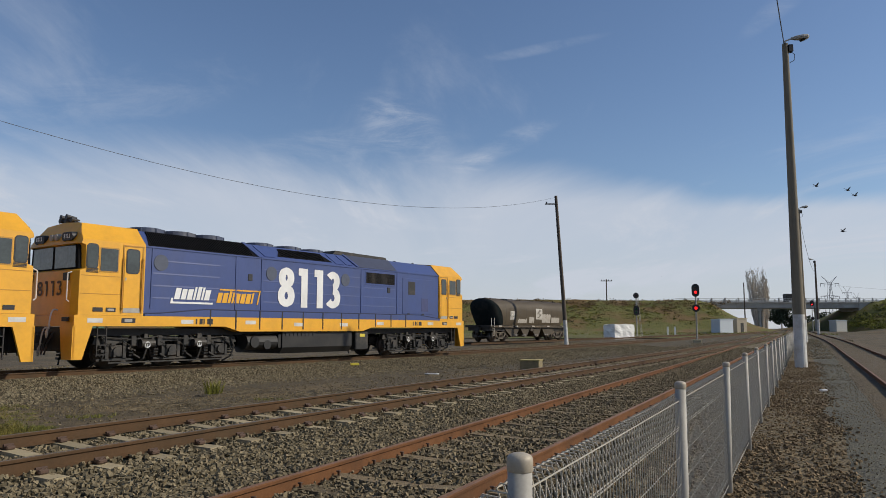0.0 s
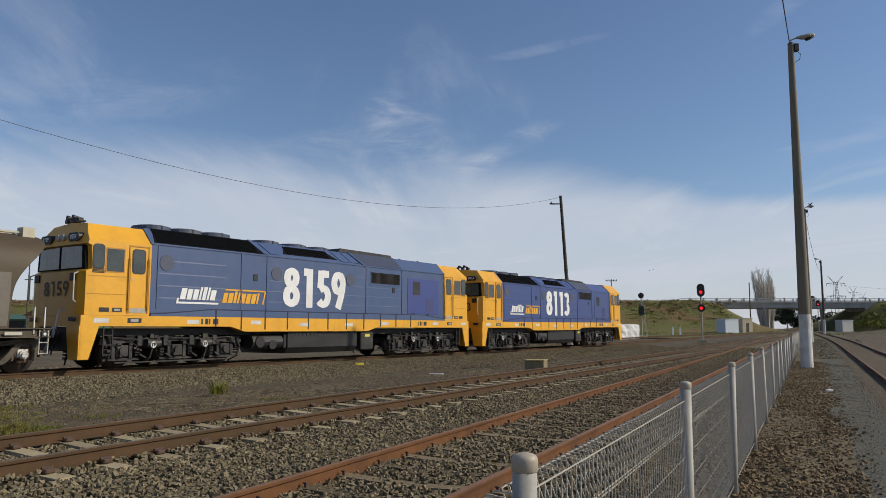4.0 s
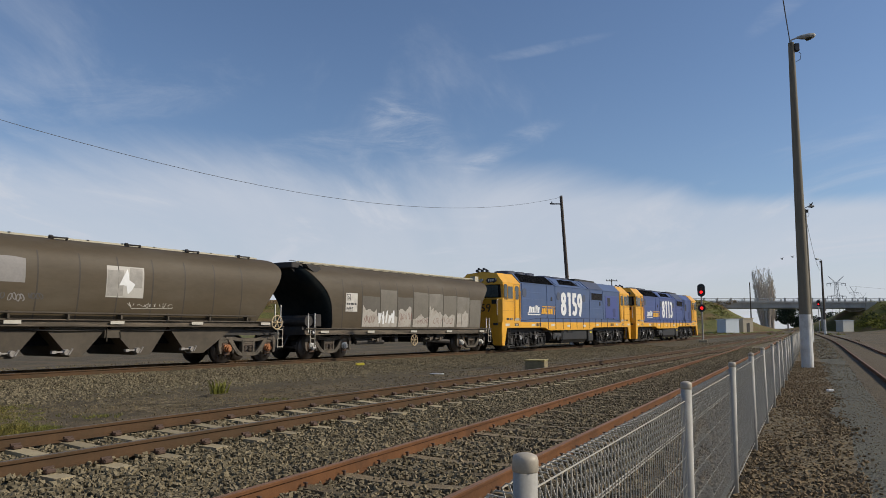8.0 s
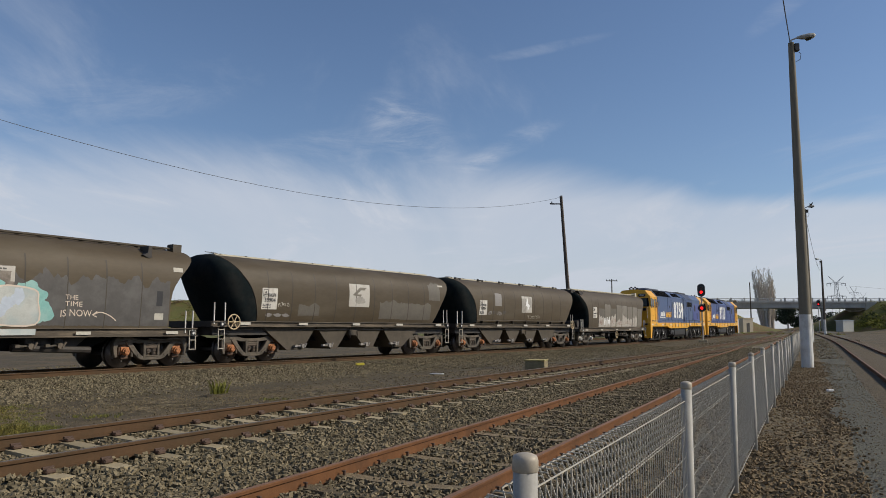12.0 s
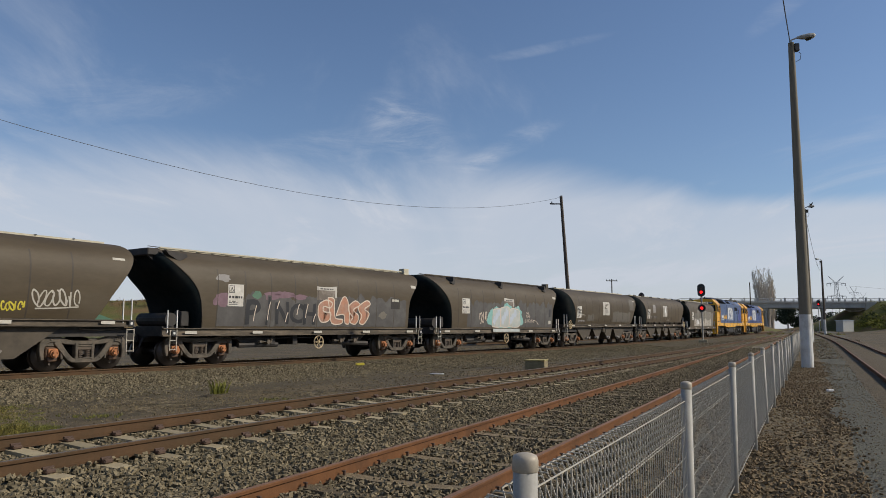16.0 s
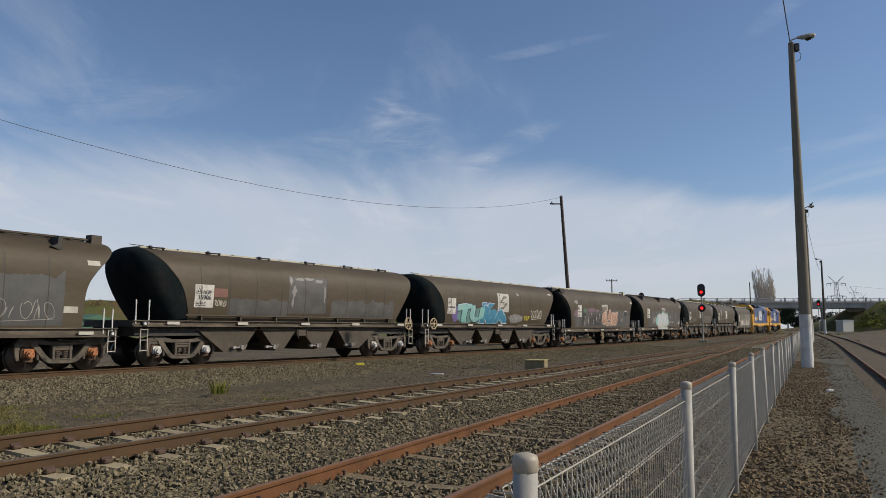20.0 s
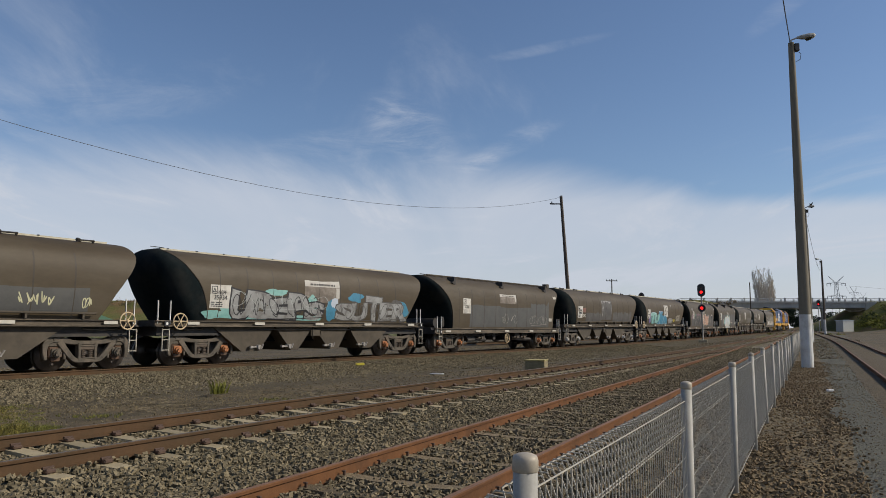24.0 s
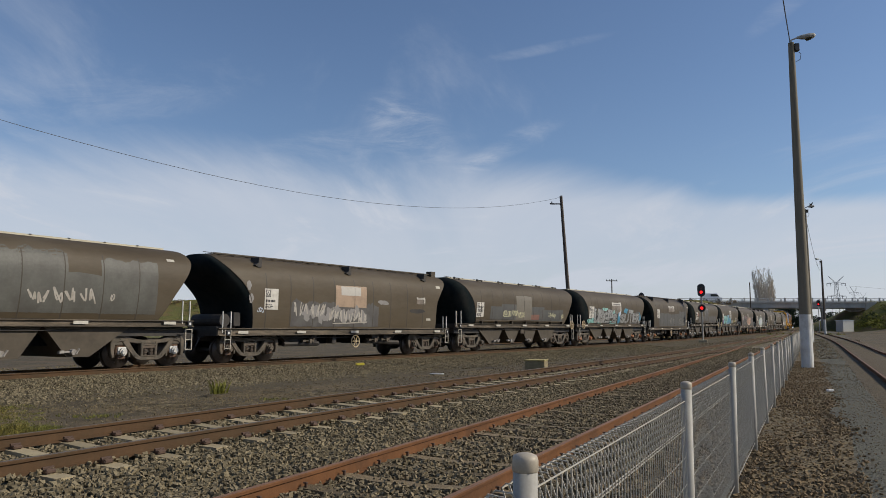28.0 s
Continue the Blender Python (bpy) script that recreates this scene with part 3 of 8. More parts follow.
def frame_bm(s):
    """Cast side frame of a two-axle freight bogie, origin at the bogie's centre on the rail."""
    bm = BM()
    y0, y1 = s * 0.92, s * 1.07
    # top member with high rounded shoulders over both bearings, lower at the middle
    half = [(1.21, 0.34, 0.10), (1.245, 0.54, 0.13), (1.22, 0.76, 0.19), (1.08, 0.885, 0.20), (0.84, 0.895, 0.20), (0.62, 0.84, 0.15), (0.40, 0.80, 0.12)]
    band(bm, [(-x, z, t) for x, z, t in half] + [(0.0, 0.79, 0.11)] + half[::-1], y0, y1)
    # diagonals that run down to a short flat bottom
    half = [(0.84, 0.84, 0.20), (0.72, 0.68, 0.17), (0.58, 0.50, 0.16), (0.44, 0.355, 0.15), (0.30, 0.29, 0.12)]
    band(bm, [(-x, z, t) for x, z, t in half] + [(0.0, 0.28, 0.11)] + half[::-1], y0, y1 + s * 0.006)
    for a in (-1, 1):
        band(bm, [(a * 0.245, 0.30, 0.10), (a * 0.245, 0.52, 0.085), (a * 0.25, 0.79, 0.11)], y0, y1 + s * 0.012)
        band(bm, [(a * 0.66, 0.34, 0.07), (a * 0.665, 0.52, 0.09), (a * 0.72, 0.74, 0.12)], y0, y1 - s * 0.02)
        box(bm, a * 0.72, a * 1.16, y0, y1 - s * 0.03, 0.70, 0.82, 0.015)
        cyl(bm, (a * 0.47, y1 - s * 0.05, 0.385), (a * 0.47, y1 + s * 0.02, 0.385), 0.035, seg=8)
        cyl(bm, (a * 1.0, y1 - s * 0.05, 0.90), (a * 1.0, y1 + s * 0.015, 0.90), 0.03, seg=8)
    for z0, z1 in ((0.33, 0.37), (0.68, 0.73)):
        box(bm, -0.24, 0.24, y1 - s * 0.05, y1 + s * 0.015, z0, z1, 0.008)
    return bm


def spring_bm():
    bm = BM()
    for x in (-0.11, 0.11):
        for k in range(6):
            cyl(bm, (x, 0, 0.29 + k * 0.05), (x, 0, 0.318 + k * 0.05), 0.085, seg=10)
        cyl(bm, (x, 0, 0.28), (x, 0, 0.58), 0.05, seg=6)
    box(bm, -0.25, 0.25, -0.08, 0.08, 0.58, 0.70, 0.02)
    return bm


def cap_bm():
    bm = BM()
    cyl(bm, (0, 0, 0), (0, -0.10, 0), 0.118, seg=14)
    cyl(bm, (0, -0.12, 0), (0, -0.15, 0), 0.085, seg=12)
    box(bm, -0.14, 0.14, 0.02, -0.03, -0.08, 0.14, 0.01)
    for k in range(3):
        a = k * math.tau / 3 + 0.5
        cyl(bm, (math.cos(a) * 0.06, -0.15, math.sin(a) * 0.06), (math.cos(a) * 0.06, -0.17, math.sin(a) * 0.06), 0.018, seg=6)
    return bm


def freight_bogie(wagon, x, cap_material, cap_label, spring_material):
    bolster = box(BM(), -0.24, 0.24, -1.0, 1.0, 0.44, 0.70, 0.03)
    cyl(bolster, (0, 0, 0.68), (0, 0, 0.92), 0.24, seg=12)
    for a in (-1, 1):
        box(bolster, a * 0.42, a * 0.50, -0.8, 0.8, 0.34, 0.44)
    bg_ = part("bogie", shared("bogie", lambda: bolster, M_dark), None, wagon, at=pose(x, 0, 0))
    for s in (-1, 1):
        part("side_frame", shared("side_frame:%d" % s, lambda: frame_bm(s), M_bogie), None, bg_)
        part("spring_nest", shared("spring_nest:" + spring_material.name, spring_bm, spring_material), None, bg_, at=pose(0, s * 0.985, 0))
        for a in (-1, 1):
            part("bearing_box", shared("bearing_box:%d" % s, lambda: box(box(BM(), -0.20, 0.20, s * 0.93, s * 1.02, 0.38, 0.70, 0.03), -0.13, 0.13, s * 0.95, s * 1.04, 0.28, 0.40, 0.02), M_bearing), None, bg_, "dark rusty bearing box", at=pose(a * 0.915, 0, 0))
            part("bearing_cap", shared("bearing_cap:" + cap_material.name, cap_bm, cap_material), None, bg_, cap_label, at=pose(a * 0.915, s * 1.03, 0.50, 0, 0, 0 if s < 0 else 180))
    for a in (-1, 1):
        w = part("wheelset", shared("wheelset", lambda: wheelset_bm(0.46), M_wheel, True), None, bg_, at=pose(a * 0.915, 0, 0.46))
        SPINNERS.append((w, 0.46, wagon))
    return bg_


# ---- diesel locomotive ----
HOOD = {"up": 0.0}        # extra height of the hood


def slant(bm, x0, x1, x2, x3, lo=0.0, hi=1.0, proud=0.015, side=-1):
    """A slab on the sloping shoulder of the hood: bottom from x0 to x1, top from x3 to x2."""
    a, b = Vector((0, side * 1.42, 3.72 + HOOD["up"])), Vector((0, side * 0.95, 4.22 + HOOD["up"]))
    nrm = Vector((0, side * 0.5, 0.47)).normalized()
    p, q = a.lerp(b, lo), a.lerp(b, hi)
    out = []
    for d in (-0.02, proud):
        for x, v in ((x0, p), (x1, p), (x2, q), (x3, q)):
            w = v + nrm * d
            out.append(bm.verts.new((x, w.y, w.z)))
    fs = [bm.faces.new(out[:4]), bm.faces.new(out[4:])]
    for i in range(4):
        j = (i + 1) % 4
        fs.append(bm.faces.new((out[i], out[j], out[4 + j], out[4 + i])))
    bmesh.ops.recalc_face_normals(bm, faces=fs)
    return bm


def hood_bm():
    bm = BM()
    u = HOOD["up"]
    sec = [(-1.42, 1.58), (-1.42, 3.72 + u), (-0.95, 4.22 + u), (-0.5, 4.27 + u), (0.5, 4.27 + u), (0.95, 4.22 + u), (1.42, 3.72 + u), (1.42, 1.58)]
    loft(bm, [[(x, y, z) for y, z in sec] for x in (-7.84, 7.95)], close=True)
    return bm


def cab_bm(e):
    """The cab at the end e (-1 rear, 1 front)."""
    bm = BM()

    def ring(y, top, xb, xbrow, xn):
        return [(e * a, y, b) for a, b in ((7.84, 1.58), (xn, 1.58), (xn, 2.84), (xn - 0.16, 2.90), (xb, 3.58), (xb + 0.12, 3.62), (xbrow, top), (7.84, top))]
    loft(bm, [ring(-1.46, 3.74, 9.74, 9.83, 9.88), ring(-1.22, 3.98, 9.80, 9.76, 9.98), ring(-0.95, 4.27, 9.82, 9.62, 10.0), ring(0, 4.35, 9.83, 9.59, 10.01),
              ring(0.95, 4.27, 9.82, 9.62, 10.0), ring(1.22, 3.98, 9.80, 9.76, 9.98), ring(1.46, 3.74, 9.74, 9.83, 9.88)], close=True)
    return bm


def round_pane(x0, x1, z0, z1, y, s, grow, proud, r):
    """A pane or its rim with rounded corners on the side s, proud of y."""
    x0, x1 = min(x0, x1) - grow, max(x0, x1) + grow
    z0, z1 = z0 - grow, z1 + grow
    pts = []
    for cx, cz, a in ((x1 - r, z0 + r, -90), (x1 - r, z1 - r, 0), (x0 + r, z1 - r, 90), (x0 + r, z0 + r, 180)):
        pts += arc(cx, cz, r, r, a, a + 90, 4)
    return prism(BM(), pts, y - s * 0.03, y + s * proud)


def ring_frame(x0, x1, z0, z1, y, t=0.035, d=0.03):
    bm = BM()
    for a, b, c, e in ((x0 - t, x1 + t, z0 - t, z0), (x0 - t, x1 + t, z1, z1 + t), (x0 - t, x0, z0, z1), (x1, x1 + t, z0, z1)):
        box(bm, a, b, y - d / 2, y + d / 2, c, e)
    return bm


def loco_bogie(loco, x):
    fb = BM()
    box(fb, -2.35, 2.35, -0.5, 0.5, 0.55, 0.85, 0.03)
    bg_ = part("bogie", shared("bogie:loco", lambda: fb, M_dark), None, loco, at=pose(x, 0, 0))

    def side(s):
        bm = BM()
        y0, y1 = s * 0.98, s * 1.12
        prism(bm, [(-2.55, 0.92), (2.55, 0.92), (2.6, 0.74), (2.2, 0.70), (1.5, 0.80), (1.1, 0.62), (0.7, 0.62), (0.3, 0.80), (-0.3, 0.80), (-0.7, 0.62), (-1.1, 0.62), (-1.5, 0.80), (-2.2, 0.70), (-2.6, 0.74)], y0, y1)
        for k in (-1.88, 0, 1.88):
            for a in (-1, 1):
                box(bm, k + a * 0.22, k + a * 0.34, y0, y1 + s * 0.03, 0.30, 0.80, 0.01)
                for q in range(4):
                    cyl(bm, (k + a * 0.52, s * 1.05, 0.36 + q * 0.09), (k + a * 0.52, s * 1.05, 0.41 + q * 0.09), 0.10, seg=8)
            box(bm, k - 0.2, k + 0.2, y0, y1 + s * 0.05, 0.34, 0.70, 0.03)
            cyl(bm, (k, s * 1.1, 0.52), (k, s * 1.24, 0.52), 0.13, seg=12)
            box(bm, k - 0.6, k + 0.6, y0, y1, 0.24, 0.31)
        for k in (-2.35, -1.0, 1.0, 2.35):
            tube(bm, [(k, s * 1.14, 0.9), (k + 0.1, s * 1.2, 0.6), (k + 0.02, s * 1.16, 0.28), (k - 0.16, s * 0.9, 0.10)], 0.03)
        for k in (-1.35, -0.45, 0.5, 1.4):
            box(bm, k - 0.09, k + 0.09, y1, y1 + s * 0.1, 0.66, 0.98, 0.02)
            cyl(bm, (k, s * 1.2, 0.42), (k + 0.22, s * 1.2, 0.3), 0.035, seg=6)
        box(bm, -2.1, 2.1, s * 1.08, s * 1.13, 0.16, 0.20)
        rq = random.Random(4)
        for k in range(18):
            x = rq.uniform(-2.5, 2.4)
            z = rq.uniform(0.3, 0.95)
            box(bm, x, x + rq.uniform(0.05, 0.2), y1, y1 + s * rq.uniform(0.04, 0.14), z, z + rq.uniform(0.04, 0.16), 0.008)
        for k in range(8):
            x = -2.4 + 0.62 * k
            tube(bm, [(x, s * 1.16, 0.98), (x + 0.12, s * 1.22, 0.78), (x + 0.3, s * 1.2, 0.7), (x + 0.42, s * 1.15, 0.5)], 0.016, 5)
        tube(bm, [(-2.4, s * 1.18, 0.95), (-1.4, s * 1.2, 0.86), (-0.6, s * 1.2, 0.94), (0.8, s * 1.2, 0.86), (2.4, s * 1.18, 0.94)], 0.022)
        return bm

    def cyls(s):
        bm = BM()
        cyl(bm, (-0.18, s * 1.2, 0.74), (0.28, s * 1.2, 0.74), 0.13, seg=12)
        cyl(bm, (0, s * 1.1, 0.70), (0, s * 1.3, 0.70), 0.12, seg=14)
        return bm

    def rings(s):
        bm = BM()
        pts = [(math.cos(q * math.tau / 16) * 0.085, s * 1.315, 0.70 + math.sin(q * math.tau / 16) * 0.085) for q in range(17)]
        tube(bm, pts, 0.017, 5)
        cyl(bm, (0, s * 1.315, 0.63), (0, s * 1.315, 0.77), 0.015, seg=5)
        return bm
    for s in (-1, 1):
        part("side_frame", shared("side_frame:loco%d" % s, lambda: side(s), M_loco_under), None, bg_)
        for k in (-0.95, 0.95):
            bc = part("brake_cylinder", shared("brake_cylinder:%d" % s, lambda: cyls(s), M_loco_under), None, bg_, at=pose(k, 0, 0))
            part("brake_marker", shared("brake_marker:%d" % s, lambda: rings(s), M_white), None, bc, "white ring on brake cylinder")
    for k in (-1.88, 0, 1.88):
        w = part("wheelset", shared("wheelset:loco", lambda: wheelset_bm(0.508), M_wheel, True), None, bg_, at=pose(k, 0, 0.508))
        SPINNERS.append((w, 0.508, loco))


def locomotive(number, label, clean_door, up):
    HOOD["up"] = up
    blue = M_bluefaded if clean_door else M_blue
    lo = thing("locomotive", label, "locomotive", "coupled locomotives")
    sill = BM()
    prism(sill, [(-9.98, 1.26), (-4.75, 1.26), (-4.15, 1.09), (2.3, 1.09), (2.85, 1.24), (9.98, 1.24), (9.98, 1.575), (-9.98, 1.575)], -1.475, 1.475)
    part("sill_band", sill, M_yellow, lo, "yellow band along the underframe")
    part("hood", hood_bm(), blue, lo, "blue body side and roof")
    skirt = BM()
    for s in (-1, 1):
        prism(skirt, [(-7.80, 1.575), (7.9, 1.575), (7.9, 1.64), (6.3, 1.80), (-5.6, 1.80), (-7.2, 1.66), (-7.80, 1.64)], s * 1.40, s * 1.478)
    part("skirt", skirt, blue, lo)
    # dark blue rod drawn as the shadow gap over the skirt
    for s in (-1, 1):
        way = [(-7.80, s * 1.474, 1.655), (-7.2, s * 1.474, 1.675), (-5.6, s * 1.474, 1.815), (6.3, s * 1.474, 1.815), (7.9, s * 1.474, 1.655)]
        part("skirt_edge", tube(BM(), way, 0.018, 6), M_blueline, lo, "painted shadow line along the skirt")
    for e in (-1, 1):
        cab = part("cab", cab_bm(e), M_yellow, lo, "yellow cab with dark windows")
        for s in (-1, 1):
            y = s * 1.462
            for x0, x1, z0, z1 in ((9.38, 9.68, 2.94, 3.60), (8.74, 9.28, 2.86, 3.52), (8.06, 8.44, 2.86, 3.54)):
                part("window", round_pane(e * x0, e * x1, z0, z1, y, s, 0.0, 0.012, 0.09 if x0 > 9 or x0 < 8.3 else 0.03), M_sideglass, cab, "cab window with daylight painted in")
                part("window_frame", round_pane(e * x0, e * x1, z0, z1, y, s, 0.035, 0.007, 0.11 if x0 > 9 or x0 < 8.3 else 0.04), M_black if x0 > 9 or x0 < 8.3 else M_cabframe, cab)
            door = BM()
            for a, b, c, d in ((7.90, 7.94, 1.64, 3.66), (8.54, 8.58, 1.64, 3.66), (7.90, 8.58, 3.64, 3.68)):
                box(door, e * a, e * b, y - 0.014, y + 0.014, c, d)
            part("door_frame", door, M_cabframe, cab)
            part("kick_plate", box(BM(), e * 7.97, e * 8.52, y - 0.008, y + 0.008, 1.66, 1.80), M_galv, cab, "scuffed metal kick plate")
            for zc in (2.18, 2.70):
                part("panel_crease", box(BM(), e * 8.64, e * 9.84, y - 0.006, y + 0.006, zc, zc + 0.018), M_cabframe, cab)
            part("door_handle", box(BM(), e * 8.46, e * 8.51, y - 0.03, y + 0.03, 2.62, 2.70), M_galv, cab)
            rl = tube(BM(), [(e * 7.93, s * 1.53, 1.75), (e * 7.93, s * 1.53, 3.3)], 0.016)
            tube(rl, [(e * 8.56, s * 1.53, 1.75), (e * 8.56, s * 1.53, 3.3)], 0.016)
            for xx in (7.93, 8.56):
                for zq in (1.78, 3.27):
                    cyl(rl, (e * xx, s * 1.44, zq), (e * xx, s * 1.53, zq), 0.014, seg=6)
            part("handrail", rl, M_yellow, cab)
            vent = BM()
            for k in range(4):
                box(vent, e * 9.34, e * 9.7, y - 0.012, y + 0.012, 2.80 + k * 0.035, 2.82 + k * 0.035)
            part("vent", vent, M_black, cab)
            ft = BM()
            for k in (8.75, 9.15):
                box(ft, e * k, e * (k + 0.3), y - 0.012, y + 0.012, 1.68, 1.80)
            part("step_light", ft, M_black, cab)
            part("vent_plate", box(BM(), e * 8.80, e * 9.0, y - 0.018, y + 0.018, 1.71, 1.77), M_galv, cab)
            part("side_lamp", box(BM(), e * 8.20, e * 8.46, s * 1.47, s * 1.492, 1.38, 1.47, 0.01), M_galv, cab)
            # pilot corner
            pil = prism(BM(), [(e * 9.99, 1.27), (e * 9.42, 1.27), (e * 9.7, 0.32), (e * 9.99, 0.32)], s * 1.40, s * 1.47)
            prism(pil, [(s * 1.47, 1.27), (s * 0.78, 1.27), (s * 0.95, 0.32), (s * 1.47, 0.32)], e * 9.94, e * 10.01, plane="yz")
            part("pilot", pil, M_yellow, lo, "yellow pilot plate")
            lamp = box(BM(), e * 10, e * 10.07, s * 1.10 - 0.14, s * 1.10 + 0.14, 1.40, 1.52, 0.01)
            part("marker_light", lamp, M_black, cab)
            gr = tube(BM(), [(e * 10.04, s * 1.25, 1.95), (e * 10.11, s * 1.25, 2.0), (e * 10.11, s * 1.25, 2.75), (e * 9.99, s * 1.25, 2.8)], 0.018)
            part("grab_rail", gr, M_whiteold, cab)
            part("nose_vent", box(BM(), e * 9.98, e * 10.04, s * 1.0 - 0.14, s * 1.0 + 0.14, 2.56, 2.78, 0.01), M_black, cab)
        # windscreen on the raked face
        part("windscreen_surround", prism(BM(), [(-1.34, 2.90), (1.34, 2.90), (1.28, 3.63), (-1.28, 3.63)], e * 9.69, e * 9.862, plane="yz"), M_grille, cab, "black windscreen surround")
        for s in (-1, 1):
            ws = BM()
            xs = lambda z: e * 9.878
            vs = [ws.verts.new((xs(z), y, z)) for y, z in ((s * 0.06, 2.94), (s * 1.20, 2.94), (s * 1.16, 3.56), (s * 0.06, 3.58))]
            f1 = ws.faces.new(vs)
            r = bmesh.ops.extrude_face_region(ws, geom=[f1])
            bmesh.ops.translate(ws, vec=(-e * 0.09, 0, 0), verts=[v for v in r["geom"] if isinstance(v, bmesh.types.BMVert)])
            bmesh.ops.recalc_face_normals(ws, faces=ws.faces)
            part("windscreen", ws, M_windscreen, cab, "windscreen pane with painted reflection")
            nb = BM()
            cyl(nb, (e * 9.64, s * 0.62, 3.86), (e * 9.94, s * 0.62, 3.84), 0.13, seg=12)
            cyl(nb, (e * 9.64, s * 0.95, 3.86), (e * 9.94, s * 0.95, 3.84), 0.13, seg=12)
            box(nb, e * 9.64, e * 9.935, s * 0.62, s * 0.95, 3.73, 3.97)
            bx_ = part("number_box", nb, M_black, cab)
            nn = part("box_number", numerals(number, 0.34, 0.13, 0.028, M_white), None, bx_, "small white lit number")
            nn.matrix_basis = pose(e * 9.948, s * 0.785, 3.85, 0, 0, 90 if e > 0 else -90)
            part("headlight", cyl(BM(), (e * 9.64, s * 0.14, 3.88), (e * 9.93, s * 0.14, 3.86), 0.095, seg=12), M_galv, cab)
        wt = part("nose_number", numerals(number, 1.42, 0.44, 0.09, M_nosenum), None, cab, "dark painted number")
        wt.matrix_basis = pose(e * 10.02, 0.12 * e, 2.35, 0, 0, 90 if e > 0 else -90)
        cp = BM()
        box(cp, e * 9.94, e * 10.39, -0.12, 0.12, 0.78, 1.02, 0.02)
        box(cp, e * 10.34, e * 10.7, -0.17, 0.16, 0.70, 1.06, 0.04)
        part("coupler", cp, M_dark, lo)
        for k, yy in enumerate((-0.5, -0.3, 0.3, 0.5)):
            part("air_hose", tube(BM(), [(e * 10, yy, 1.1), (e * 10.19, yy, 0.8 - 0.04 * k), (e * 10.24, yy * 0.9, 0.45)], 0.025), M_black, lo)
        part("buffer_beam", box(BM(), e * 9.64, e * 9.97, -0.95, 0.95, 0.55, 1.25, 0.03), M_dark, lo)
    for yy, zz_ in ((-0.62, 1.72), (-0.2, 1.2)):
        hose = curve_pts([(-9.98, yy, zz_), (-10.16, yy, zz_ - 0.02), (-10.26, yy - 0.04, zz_ - 0.45), (-10.22, yy + 0.12, zz_ - 0.78), (-10.14, yy + 0.32, zz_ - 0.62), (-9.99, yy + 0.42, zz_ - 0.42)], 4)
        part("jumper_hose", tube(BM(), hose, 0.022, 6), M_whiteold, lo, "pale hanging hose")
    # horns on the rear cab roof
    hn = BM()
    box(hn, -9.50, -9.34, -0.36, 0.36, 4.32, 4.36)
    for k, yy in enumerate((-0.32, -0.16, 0.0, 0.16, 0.32)):
        up_ = 0.09 * (k % 2)
        cyl(hn, (-9.42, yy, 4.30), (-9.42, yy, 4.40 + up_), 0.022, seg=6)
        cyl(hn, (-9.34, yy, 4.41 + up_), (-9.60 - 0.06 * (k % 2), yy, 4.42 + up_), 0.024, 0.075, seg=12)
    part("air_horn", hn, M_black, lo)
    # roof grilles, fans and hatches
    for s in (-1, 1):
        g1 = slant(BM(), -7.72, -3.30, -3.72, -7.55, 0.02, 1.0, 0.02, s)
        for k in range(56):
            x = -7.60 + k * 0.072
            slant(g1, x, x + 0.028, x + 0.028, x, 0.05, 0.97, 0.045, s)
        part("radiator_grille", g1, M_grille, lo, "black louvred grille on the roof shoulder")
        g2 = slant(BM(), -2.35, 0.55, 0.05, -2.05, 0.22, 0.86, 0.02, s)
        for k in range(32):
            x = -2.15 + k * 0.072
            slant(g2, x, x + 0.028, x + 0.028, x, 0.26, 0.82, 0.04, s)
        part("air_grille", g2, M_grille, lo, "black louvred grille on the roof shoulder")
        for x0 in (-3.0, 0.75, 1.35):
            part("shoulder_panel", slant(BM(), x0, x0 + 0.46, x0 + 0.16, x0 - 0.3, 0.1, 0.9, 0.022, s), blue, lo)
        part("roof_cover", slant(BM(), 2.12, 4.60, 4.55, 1.66, 0.0, 1.0, 0.03, s), M_roofcover, lo, "dark grey-blue roof cover panel")
        part("shoulder_rib", slant(BM(), -3.36, -3.22, -3.62, -3.76, -0.02, 1.02, 0.05, s), blue, lo)
        part("shoulder_rib", slant(BM(), 1.95, 2.08, 1.62, 1.5, -0.02, 1.02, 0.05, s), blue, lo)
    for x, r in ((-6.95, 0.62), (-5.75, 0.62), (-4.55, 0.62), (-2.2, 0.6), (-0.75, 0.6), (0.6, 0.55)):
        h = 0.13 if x < -4 else 0.09
        fan = cyl(BM(), (x, 0, 4.2), (x, 0, 4.29 + h), r, r * 0.97, seg=24)
        cyl(fan, (x, 0, 4.29 + h), (x, 0, 4.32 + h), r * 0.92, r * 0.8, seg=24)
        for k in range(8):
            a = k * math.tau / 8
            cyl(fan, (x + math.cos(a) * r * 0.98, math.sin(a) * r * 0.98, 4.25), (x + math.cos(a) * r * 0.98, math.sin(a) * r * 0.98, 4.29 + h), 0.03, seg=5)
        part("roof_fan", fan, M_fan, lo, at=pose(0, 0, up))
    hat = prism(BM(), [(1.1, 4.25), (4.6, 4.25), (4.5, 4.36), (1.25, 4.40)], -0.85, 0.85)
    part("roof_hatch", hat, M_loco_under, lo, "dark grey roof hatch", at=pose(0, 0, up))
    for x in (5.6, 7.0, 8.45):
        part("roof_fitting", box(BM(), x, x + 0.10, -0.5, -0.42, 4.2, 4.32, 0.01), M_black, lo, at=pose(0, 0, up if x < 7.5 else 0))
